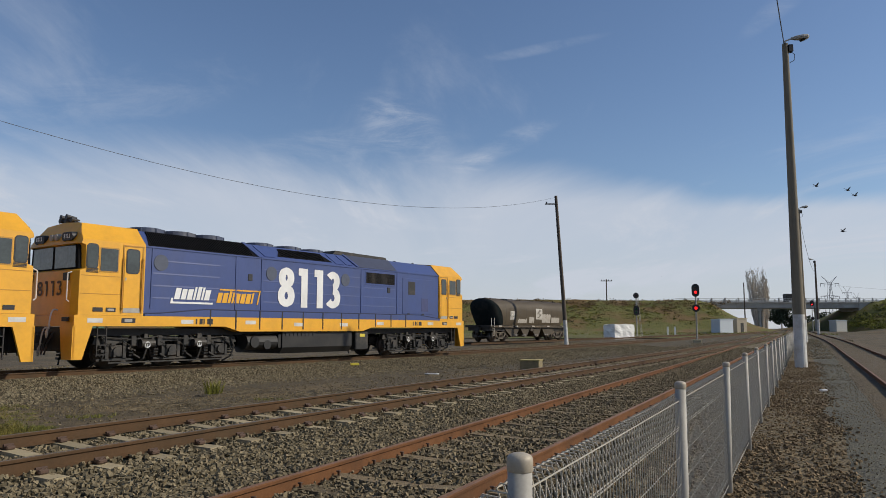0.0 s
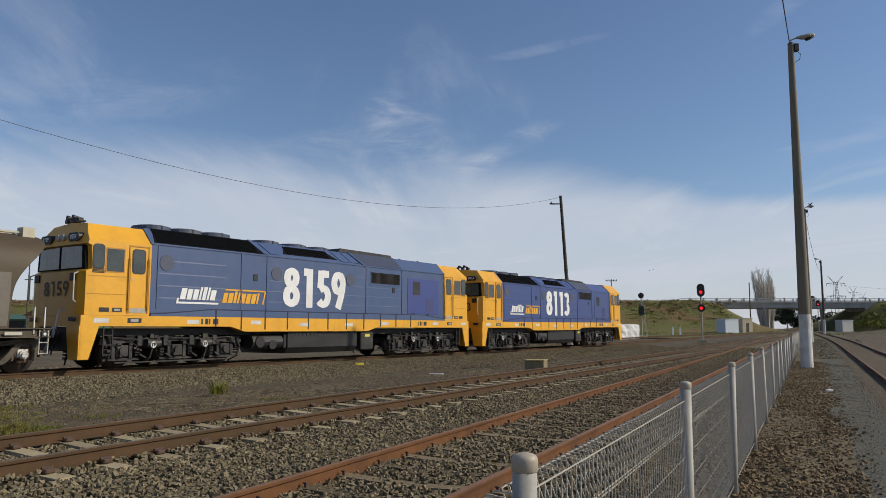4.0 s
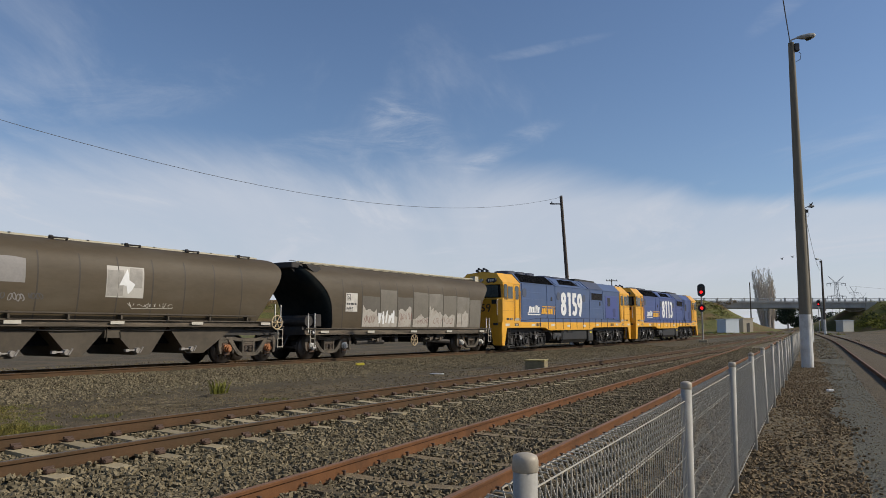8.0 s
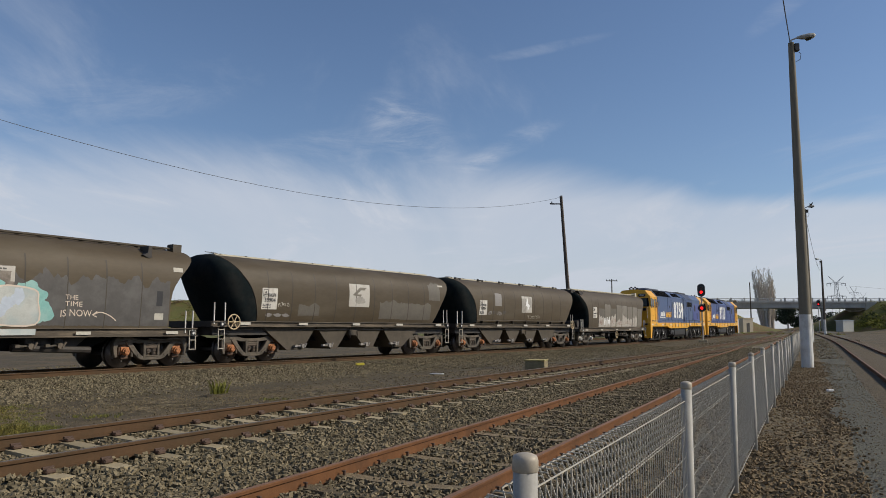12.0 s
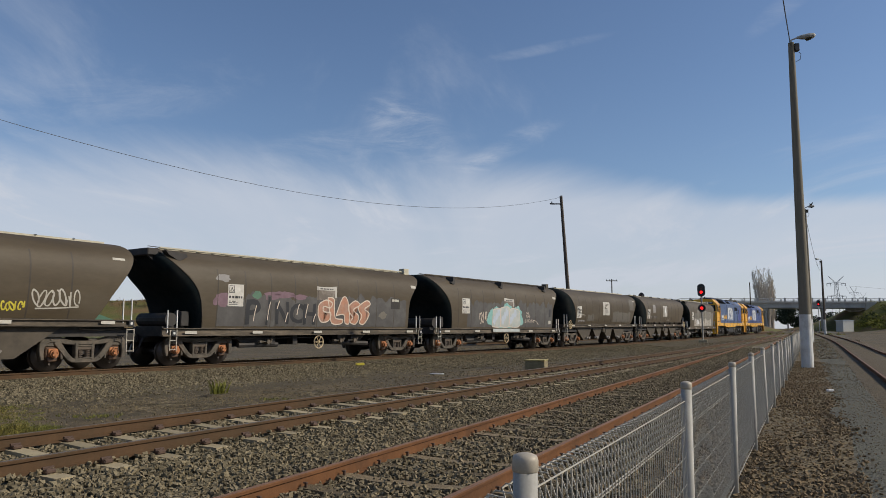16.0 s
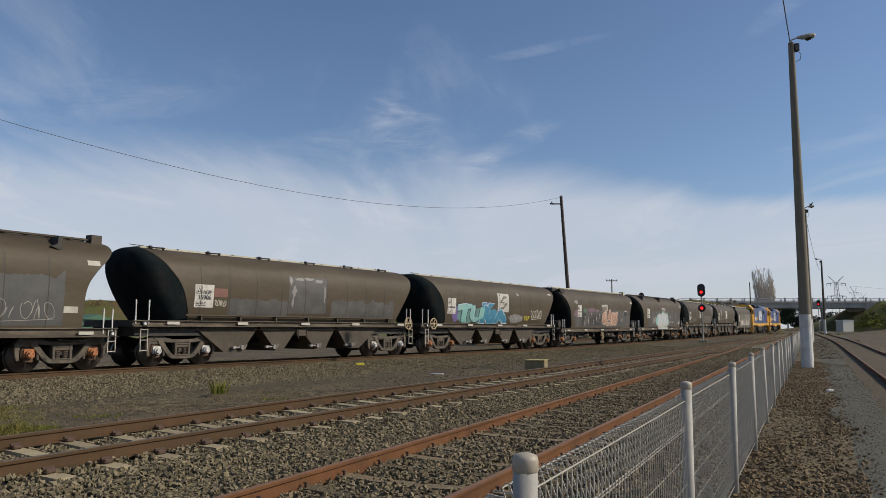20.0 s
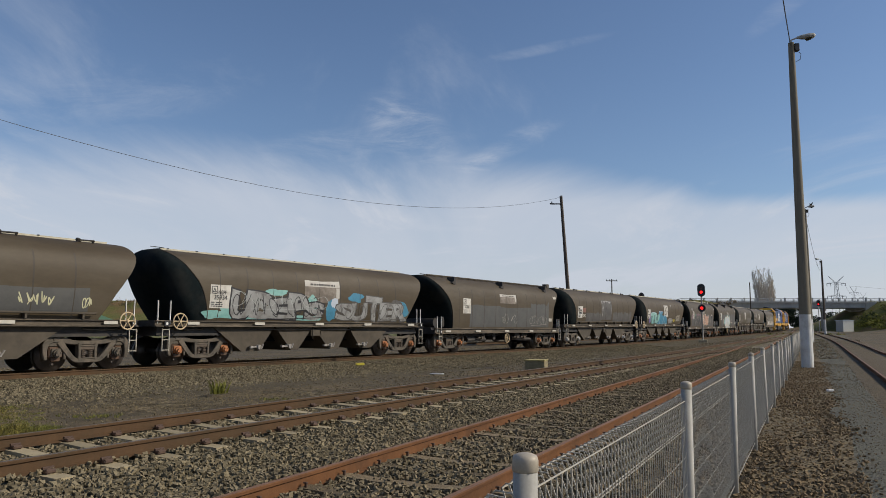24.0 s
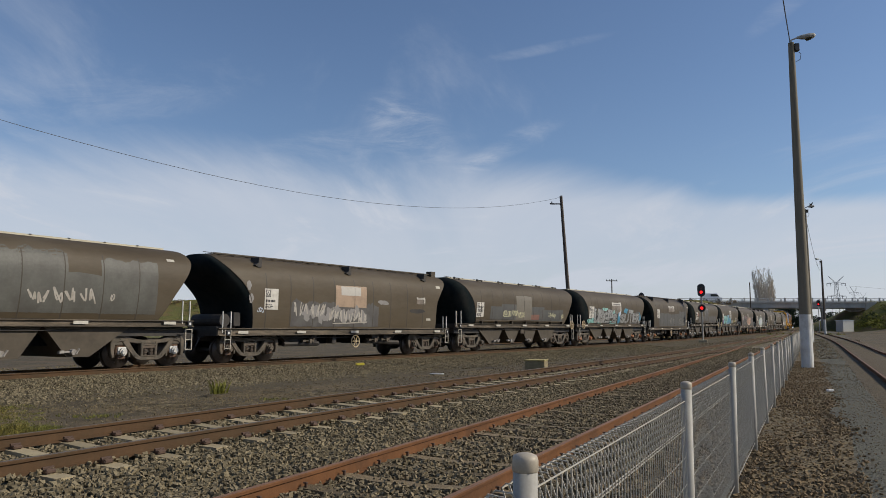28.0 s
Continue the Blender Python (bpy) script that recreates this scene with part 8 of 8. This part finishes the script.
tufts("weeds", "low green weeds beside the sleepers", [(-6.0 + rn.gauss(0, 0.22), 12.9 + rn.gauss(0, 0.12), -0.02, rn.uniform(0.3, 0.7)) for _ in range(20)] + [(-3.5 + rn.gauss(0, 0.25), 16.0 + rn.gauss(0, 0.12), -0.02, rn.uniform(0.3, 0.6)) for _ in range(14)], 0.14, 0.1, 26, M_weed, 2)
tufts("weeds", "single upright green weed on the gravel", [(-5.22 + rn.gauss(0, 0.05), 17.3 + rn.gauss(0, 0.05), 0.0, rn.uniform(0.4, 1.1)) for _ in range(22)], 0.42, 0.16, 12, M_bankweed, 3)
tufts("dry_grass", "dry straw grass strewn over the soil", [(q * 6.0 - 8.6 + rn.gauss(0, 0.5), 13.0 + q * 4.2 + rn.gauss(0, 0.8), -0.03, rn.uniform(0.3, 1.0)) for q in [rn.random() for _ in range(520)]], 0.07, 0.3, 9, M_drygrass, 4)


def straw(label, spots, seed):
    """Thin dry stalks lying criss-cross on the ground."""
    rn = random.Random(seed)
    v, f_ = [], []
    for x, y, sx, sy, n in spots:
        for _ in range(n):
            px, py, a, l = x + rn.gauss(0, sx), y + rn.gauss(0, sy), rn.uniform(0, math.tau), rn.uniform(0.04, 0.16)
            z = -0.045 + rise(py) + rn.uniform(0.0, 0.05)
            wire(v, f_, [(px - math.cos(a) * l, py - math.sin(a) * l, z), (px, py, z + rn.uniform(0.005, 0.03)), (px + math.cos(a) * l, py + math.sin(a) * l, z + rn.uniform(-0.01, 0.02))], rn.uniform(0.0018, 0.0036), 3)
    me = bpy.data.meshes.new("straw")
    me.from_pydata(v, [], f_)
    me.materials.append(M_straw)
    return tagged(new("straw", me), label, "straw", kind="stuff")


straw("pale dry stalks lying on the soil between tracks", ((-4.5, 18.0, 0.5, 0.5, 300), (-5.4, 15.2, 0.7, 0.35, 220), (-6.8, 16.0, 1.2, 0.9, 220), (-2.6, 17.2, 0.6, 0.5, 260), (-8.4, 15.5, 1.0, 1.2, 160), (-4.6, 14.5, 1.2, 0.6, 120), (-1.0, 18.6, 1.2, 0.6, 240), (-9.0, 12.6, 1.0, 0.7, 260)), 5)

sheet("grass_field", M_grass, "rough green grass below the road bank", lambda u, v: (u, v, 0.02 + rise(v) + 0.12 * noise.noise((u * 0.1, v * 0.1, 0))), list(np.linspace(-300, 48, 60)), (92, 100, 112, 126, 140, 156, 170), category="grass")
sheet("grass_field", M_grass, "rough green grass right of the siding", lambda u, v: (u, v, 0.0 + rise(v)), list(np.linspace(102, 300, 30)), (130, 150, 170, 185), category="grass")
mnd = []
sheet("earth_mound", M_soil, "low brown earth mound beside the siding", lambda u, v: (u, v, rise(v) - 0.05 + 1.1 * math.exp(-((u - 84) / 9) ** 2 - ((v - 132) / 4) ** 2) * (1 + 0.3 * noise.noise((u * 0.5, v * 0.5, 2)))), list(np.linspace(62, 112, 40)), list(np.linspace(122, 144, 20)), category="mound")


def scrub(label, count, place, size, material, seed):
    """Low uneven scrub from many small leaf faces."""
    rs = np.random.RandomState(seed)
    v, f_ = [], []
    for _ in range(count):
        x, y, z = place(rs)
        s = size * rs.uniform(0.5, 1.3)
        for _ in range(34):
            p = Vector((x, y, z)) + Vector(rs.normal(0, 0.42, 3)) * s * (1, 1)[0]
            p.z = z + abs(rs.normal(0, 0.30)) * s
            a, b = Vector(rs.normal(0, 1, 3)).normalized() * s * 0.19, Vector(rs.normal(0, 1, 3)).normalized() * s * 0.19
            n0 = len(v)
            v += [tuple(p - a), tuple(p + b), tuple(p + a)]
            f_.append((n0, n0 + 1, n0 + 2))
    me = bpy.data.meshes.new("scrub")
    me.from_pydata(v, [], f_)
    me.materials.append(material)
    return tagged(new("scrub", me), label, "scrub", kind="stuff")


SLOPE = lambda q: 7.45 - 6.9 * q + 0.1
scrub("brown dry weeds along the top of the bank", 700, lambda r: (r.uniform(-120, 70), BY - 1.5 + r.uniform(-4.5, 0.8), 7.8 + r.uniform(-0.9, 0.4)), 0.8, M_drygrassfar, 1)
scrub("brown weeds over the upper bank slope", 900, lambda r: (lambda q, x: (x, BY - 3 - 20 * q, SLOPE(q)))(r.uniform(0, 1) ** 1.8 * 0.7, r.uniform(-60, 66)), 0.6, M_drygrassfar, 12)
scrub("yellow-green weeds over the bank slope", 1300, lambda r: (lambda q, x: (x, BY - 3 - 20 * q, SLOPE(q)))(r.uniform(0.08, 1), r.uniform(-60, 66)), 0.55, M_bankweed, 2)
scrub("dark green weeds over the bank slope", 1000, lambda r: (lambda q, x: (x, BY - 3 - 20 * q, SLOPE(q)))(r.uniform(0.15, 1), r.uniform(-60, 66)), 0.5, M_weeddark, 13)
FAR_SLOPE = lambda q, x: 1.0 + (6.7 - 6.6 * q) * min(1.0, max(0.0, (x - 95.6) / 11.5)) ** 0.9
scrub("green bushes on the bank beyond the bridge", 620, lambda r: (lambda q, x: (x, BY - 3 - 20 * q, FAR_SLOPE(q, x)))(r.uniform(0, 1), r.uniform(97, 150)), 1.2, M_bankweed, 3)
scrub("dark green bushes on the bank beyond the bridge", 160, lambda r: (lambda q, x: (x, BY - 3 - 20 * q, FAR_SLOPE(q, x)))(r.uniform(0, 1), r.uniform(98, 150)), 1.1, M_weeddark, 31)
scrub("low green weeds at the foot of the bank", 260, lambda r: (r.uniform(10, 62), r.uniform(108, 150), 0.6), 0.35, M_bankweed, 4)


# ---- trees ----
def bare_tree(label, x, y, z0, h, spread, seed, stems):
    rn = random.Random(seed)
    t_ = thing("bare_tree", label, "tree", "bare poplars", at=pose(x, y, z0))
    bm = BM()
    tw_v, tw_f = [], []
    for k in range(stems):
        a = rn.uniform(0, math.tau)
        r = spread * 0.25 * rn.random()
        base = Vector((math.cos(a) * r, math.sin(a) * r, -0.3))
        top = Vector((math.cos(a) * spread * rn.uniform(0.2, 0.75), math.sin(a) * spread * rn.uniform(0.2, 0.75), h * rn.uniform(0.72, 1.0)))
        mid = base.lerp(top, 0.4) * 1.0
        mid.x, mid.y = mid.x * 1.2, mid.y * 1.2
        cyl(bm, base, mid, 0.24, 0.16, seg=6)
        cyl(bm, mid, top, 0.16, 0.03, seg=5)
        for q in range(60):
            f_ = rn.uniform(0.15, 0.98)
            p = mid.lerp(top, (f_ - 0.4) / 0.6) if f_ > 0.4 else base.lerp(mid, f_ / 0.4)
            an = rn.uniform(0, math.tau)
            l = rn.uniform(0.8, 2.6) * (1.1 - f_ * 0.5)
            e_ = p + Vector((math.cos(an) * l * 0.5, math.sin(an) * l * 0.5, l))
            wire(tw_v, tw_f, [p, p.lerp(e_, 0.5) + Vector((math.cos(an), math.sin(an), 0)) * 0.1, e_], 0.028, 3)
            for _ in range(2):
                an2 = rn.uniform(0, math.tau)
                s_ = p.lerp(e_, rn.uniform(0.3, 0.9))
                wire(tw_v, tw_f, [s_, s_ + Vector((math.cos(an2) * 0.3, math.sin(an2) * 0.3, rn.uniform(0.5, 1.1)))], 0.02, 3)
    part("trunk", bm, M_bark, t_)
    me = bpy.data.meshes.new("crown")
    me.from_pydata(tw_v, [], tw_f)
    me.materials.append(M_barkpale)
    part("crown", me, None, t_, "bare grey-brown twigs")


bare_tree("tall bare poplar behind the bridge", 100.6, 230, 1.2, 19.0, 5.4, 1, 20)
bare_tree("bare poplar beside the taller one", 103.6, 234, 1.2, 16.8, 4.6, 2, 14)


def leafy_tree(label, x, y, z0, h, w, seed, n=1500):
    rs = np.random.RandomState(seed)
    t_ = thing("leafy_tree", label, "tree", at=pose(x, y, z0))
    bm = cyl(BM(), (0, 0, -0.3), (0, 0, h * 0.5), 0.3, 0.18, seg=8)
    for k in range(6):
        a = k * math.tau / 6
        cyl(bm, (0, 0, h * 0.35), (math.cos(a) * w * 0.3, math.sin(a) * w * 0.3, h * 0.7), 0.12, 0.05, seg=5)
    part("trunk", bm, M_bark, t_)
    v, f_ = [], []
    lobes = [(rs.normal(0, 0.26) * w, rs.normal(0, 0.26) * w, h * rs.uniform(0.22, 0.82), rs.uniform(0.16, 0.3) * w) for _ in range(16)]
    for _ in range(n):
        cx, cy, cz, r = lobes[rs.randint(len(lobes))]
        d = rs.normal(0, 1, 3)
        d /= np.linalg.norm(d)
        p = Vector((cx, cy, cz)) + Vector(d) * r * rs.uniform(0.6, 1.05)
        a, b = Vector(rs.normal(0, 1, 3)).normalized() * 0.3, Vector(rs.normal(0, 1, 3)).normalized() * 0.3
        n0 = len(v)
        v += [tuple(p - a), tuple(p + b), tuple(p + a), tuple(p - b)]
        f_.append((n0, n0 + 1, n0 + 2, n0 + 3))
    me = bpy.data.meshes.new("crown")
    me.from_pydata(v, [], f_)
    me.materials.append(M_leafdark)
    part("crown", me, None, t_, "dense dark green leaves")


leafy_tree("dark round evergreen tree seen under the bridge", 121.5, 260, 1.25, 8.2, 8.2, 1, 5200)
leafy_tree("dark low trees beyond the bridge", 152.0, 300, 1.25, 5.5, 8.0, 2, 1000)
leafy_tree("dark bushy tree under the bridge end", 120.0, 226, 1.2, 5.0, 6.5, 4, 900)


# ---- distant pylons ----
def pylon(x, y, h, s):
    t_ = thing("pylon", "distant grey lattice electricity pylon", "pylon", "lattice pylons", at=pose(x, y, 1.2))
    bm = BM()
    w0, w1 = 4.2 * s, 0.9 * s
    lv = [0, 0.25, 0.45, 0.62, 0.76, 0.88]
    for a, b in zip(lv, lv[1:]):
        wa, wb = w0 + (w1 - w0) * min(1, a / 0.7), w0 + (w1 - w0) * min(1, b / 0.7)
        for sx in (-1, 1):
            for sy in (-1, 1):
                cyl(bm, (sx * wa, sy * wa, a * h), (sx * wb, sy * wb, b * h), 0.14 * s, seg=4)
        cyl(bm, (-wa, -wa, a * h), (wb, -wb, b * h), 0.09 * s, seg=4)
        cyl(bm, (wa, -wa, a * h), (-wb, -wb, b * h), 0.09 * s, seg=4)
    part("tower", bm, M_galvfar, t_)
    for q, r in ((0.62, 6.6), (0.86, 6.6)):
        am = BM()
        for sx in (-1, 1):
            cyl(am, (0, 0, q * h + 0.6 * s), (sx * r * s, 0, q * h), 0.12 * s, seg=4)
            cyl(am, (0, 0, q * h - 0.8 * s), (sx * r * s, 0, q * h), 0.12 * s, seg=4)
            for k in (0.6, 1.0):
                cyl(am, (sx * r * k * s, 0, q * h), (sx * r * k * s, 0, q * h - 2.2 * s), 0.16 * s, seg=5)
        part("cross_arm", am, M_galvfar, t_)
    hn = BM()
    for sx in (-1, 1):
        cyl(hn, (sx * 0.8 * s, 0, 0.86 * h), (sx * 5.6 * s, 0, h), 0.14 * s, seg=4)
        cyl(hn, (-sx * 0.6 * s, 0, 0.86 * h), (sx * 5.6 * s, 0, h), 0.10 * s, seg=4)
    part("peak", hn, M_galvfar, t_)


pylon(278.6, 520, 37.5, 1.0)
pylon(363.5, 650, 37.5, 0.62)
pylon(415.0, 726, 36.0, 0.55)
cable("distant power line between pylons", (285, 520, 32), (367, 650, 32), 4, 0.05)
cable("distant power line between pylons", (367, 650, 32), (418, 726, 31), 2, 0.05)
cable("distant power line leaving the pylon", (284, 520, 32), (420, 520, 33), 4, 0.05)

# ---- buildings beyond the train ----
shed = thing("farm_shed", "long green sheet-metal shed beyond the tracks", "shed", at=pose(-62, 118, rise(118)))
part("wall", box(BM(), -22, 6.6, -5, 5, -0.2, 2.5), M_greenshed, shed)
part("roof", prism(BM(), [(-5.4, 2.45), (5.4, 2.45), (0, 3.3)], -22.4, 7.0, plane="yz"), M_greenshed, shed)
for k in range(4):
    part("door", box(BM(), -20 + k * 7.5, -17 + k * 7.5, -5.06, -5.004, 0, 2.2), M_dark, shed)
hs = thing("small_house", "small brick house with gabled roof and chimney", "house", at=pose(-57.0, 108, rise(108)))
part("wall", box(BM(), -2.6, 2.0, -2.4, 2.4, -0.2, 3.0), M_tanhut, hs)
part("roof", prism(BM(), [(-3.0, 2.95), (2.4, 2.95), (-0.3, 4.3)], -2.8, 2.8), M_roofbrown, hs)
ch = part("chimney", box(BM(), 0.0, 1.1, -0.5, 0.5, 3.0, 6.0, 0.04), M_concrete, hs, "pale chimney stack")
part("chimney_pot", cyl(BM(), (0.55, 0, 6.0), (0.55, 0, 6.5), 0.22, seg=10), M_tanhut, ch)
part("window", box(BM(), -1.9, -0.9, -2.45, -2.404, 1.0, 2.2), M_glass, hs)
part("door", box(BM(), 0.2, 1.1, -2.45, -2.404, 0.0, 2.05), M_roofbrown, hs)
pst = thing("power_pole", "slim pole beside the small house", "pole", at=pose(-60.9, 108, rise(108)))
part("shaft", cyl(BM(), (0, 0, -0.4), (0, 0, 10.5), 0.12, 0.09, seg=8), M_poledark, pst)
part("cross_arm", box(BM(), -0.6, 0.6, -0.06, 0.06, 8.2, 8.32), M_poledark, pst)

# ---- parked wagon on the siding ----
parked = wagon_a("brown grain hopper wagon parked on the siding, flaking pale paint", M_bogie, False, True, False, group="")
placard(parked, A_, -3.9, 1.95, False)
logo_panel(parked, A_, 0.6, 2.0, 1.2, 1.0)
for k, (x0, x1, z0, z1) in enumerate(((-2.6, -1.0, 1.65, 2.0), (-0.6, 0.3, 1.65, 2.2), (1.8, 3.4, 1.7, 2.5), (3.6, 5.2, 1.7, 2.2))):
    part("flaked_patch", patch_bm(A_, x0, x1, z0, z1, 0.008, 12, 4, 0.14, 200 + k), M_patchlight, parked)
px, py, ph = on_line(SIDING, 0.0)
parked.matrix_basis = Matrix.Translation((px, py, 0.2 + rise(py))) @ Euler((0, 0, radians(90) - ph)).to_matrix().to_4x4()
SPINNERS[:] = [q for q in SPINNERS if q[2] is not parked]


# ---- road traffic ----
def wheel_bm(r, w):
    bm = cyl(BM(), (0, -w / 2, 0), (0, w / 2, 0), r, seg=16)
    cyl(bm, (0, -w / 2 - 0.01, 0), (0, w / 2 + 0.01, 0), r * 0.55, seg=10)
    return bm


def road_vehicle(name, label, category, length, h, body_pts, material, cabin=None, cargo=None):
    """A small road vehicle; local x forward."""
    t_ = thing(name, label, category)
    b = prism(BM(), body_pts, -0.95, 0.95)
    bmesh.ops.bevel(b, geom=b.edges[:], offset=0.05, segments=1, affect="EDGES")
    part("body", b, material, t_)
    if cabin:
        for s in (-1, 1):
            part("window", prism(BM(), cabin, s * 0.96, s * 0.975), M_glass, t_)
    if cargo:
        part("cargo_box", box(BM(), *cargo, 0.04), M_loco_under, t_)
    for x in (-length * 0.3, length * 0.32):
        for s in (-1, 1):
            w_ = part("wheel", shared("wheel:road", lambda: wheel_bm(0.36, 0.22), M_black), None, t_, at=pose(x, s * 0.85, 0.36))
    for s in (-1, 1):
        part("headlight", box(BM(), length / 2 - 0.03, length / 2 + 0.02, s * 0.7 - 0.14, s * 0.7 + 0.14, 0.7, 0.88), M_galv, t_)
    return t_


TRUCK = road_vehicle("truck", "dark-bodied truck with white cab crossing the bridge", "truck", 5.0, 2.0, [(0.95, 0.4), (2.5, 0.4), (2.5, 1.1), (2.15, 1.8), (0.95, 1.88)], M_van, [(1.25, 1.1), (2.3, 1.1), (2.05, 1.68), (1.25, 1.68)], (-1.9, 0.85, -1.0, 1.0, 0.7, 2.1))
part("chassis", box(BM(), -1.9, 2.2, -0.5, 0.5, 0.4, 0.66), M_dark, TRUCK)
CAR = road_vehicle("car", "white car crossing the road bridge", "car", 4.4, 1.45, [(-2.2, 0.3), (2.2, 0.3), (2.2, 0.75), (1.2, 0.92), (0.5, 1.45), (-1.3, 1.45), (-2.0, 0.95), (-2.2, 0.9)], M_van, [(-1.6, 0.95), (1.0, 0.95), (0.45, 1.38), (-1.2, 1.38)])
VAN = road_vehicle("van", "white van with dark windows on the bank road", "van", 5.0, 2.2, [(-2.5, 0.35), (2.5, 0.35), (2.5, 1.1), (1.9, 1.3), (1.3, 2.2), (-2.4, 2.2), (-2.5, 1.4)], M_van, [(-0.4, 1.4), (1.6, 1.4), (1.2, 2.0), (-0.4, 2.0)])


# ---- birds ----
def bird():
    t_ = thing("bird", "small dark bird in flight", "bird", "flying birds")
    loft_b = BM()
    loft(loft_b, [[(x, math.cos(q) * r, math.sin(q) * r) for q in np.linspace(0, math.tau, 9)[:-1]] for x, r in ((-0.17, 0.015), (-0.10, 0.05), (0.0, 0.07), (0.08, 0.06), (0.12, 0.035), (0.16, 0.04), (0.20, 0.008))], close=True)
    part("body", loft_b, M_bird, t_)
    part("tail", prism(BM(), [(-0.16, -0.02), (-0.16, 0.02), (-0.30, 0.06), (-0.30, -0.06)], -0.005, 0.005, plane="xy"), M_bird, t_)
    for s in (-1, 1):
        part("wing", prism(BM(), [(0.08, s * 0.04), (-0.06, s * 0.05), (-0.10, s * 0.26), (-0.02, s * 0.46), (0.03, s * 0.26)], -0.006, 0.006, plane="xy"), M_bird, t_, at=pose(0, 0, 0.03, s * 28, 0, 0))
    return t_


BIRDS = [bird() for _ in range(6)]

# ---- motion ----
def s_of_t(t):
    """How far the train has come along the main line, in metres."""
    return 5.05 * t + 0.065 * t * t - 0.3486e-3 * t ** 3


def vehicle_pose(s):
    x, y, h = on_line(MAIN, s)
    grade = (rise(on_line(MAIN, s + 5)[1]) - rise(on_line(MAIN, s - 5)[1])) / 10
    return Matrix.Translation((x, y, MAIN_Z + rise(y))) @ Euler((0, -math.atan(grade), radians(90) - h)).to_matrix().to_4x4()


TRAIN = [(lo_, -7.8 - 21.2 * i) for i, lo_ in enumerate(LOCOS)] + [(w_, -46.8 - 14.43 * i) for i, w_ in enumerate(WAGONS)]


def drive(ob, x0, speed, y, t0, turn):
    """A road vehicle at a steady speed along the bridge road."""
    walk(ob, [(t, pose(x0 + speed * (t - t0), y, 8.14, 0, 0, turn)) for t in (0.0, 14.0, 28.0)])


def fly(ob, start, speed, turn):
    walk(ob, [(float(t), pose(start[0] + speed[0] * t, start[1] + speed[1] * t, start[2] + speed[2] * t + 0.12 * math.sin(3 * t), 0, 0, turn)) for t in np.arange(0, 28.1, 1.0)])


def motions():
    for ob, s in TRAIN:
        walk(ob, [(float(t), vehicle_pose(s + s_of_t(float(t)))) for t in np.arange(0, 28.01, 0.5)])
    times = [k / 15 for k in range(421)]
    for w_, r, _ in SPINNERS:
        base = w_.matrix_basis.copy()
        walk(w_, [(t, base @ Euler((0, s_of_t(t) / r, 0)).to_matrix().to_4x4()) for t in times])
    drive(TRUCK, 89.8, 17.2, BY + 5.8, 0.0, 0)
    drive(CAR, 107.7, -17.0, BY + 3.2, 3.0, 180)
    drive(VAN, 67.7, 17.0, BY + 5.8, 28.0, 0)
    for ob, start, speed, turn in zip(BIRDS[1:4], ((31.5, 60, 13.3), (34.1, 60, 12.95), (34.7, 60, 12.5)), ((9.0, 2, 0.3), (9.5, 3, 0.2), (8.5, 1.5, 0.6)), (10, 15, 8)):
        fly(ob, start, speed, turn)
    # one lands on a lamp, two come over from far away
    walk(BIRDS[0], [(t, pose(x, y, z, 0, 0, 180)) for t, x, y, z in ((0, 33.5, 60, 9.5), (0.5, 32.9, 62, 10.8), (1.0, 33.6, 67, 11.9), (1.7, 36.0, 71, 13.52), (2.5, 36.0, 71, 13.52), (28, 36.0, 71, 13.52))])
    for k, ob in enumerate(BIRDS[4:]):
        walk(ob, [(t, pose(x + 1.6 * k, y, z + 0.3 * k, 0, 0, 10)) for t, x, y, z in ((0, 190, 620, 45), (7, 49, 130, 14), (8, 51, 110, 11.9), (9, 58.5, 110, 9.9), (12, 85, 118, 6), (28, 300, 200, 12))])


motions()
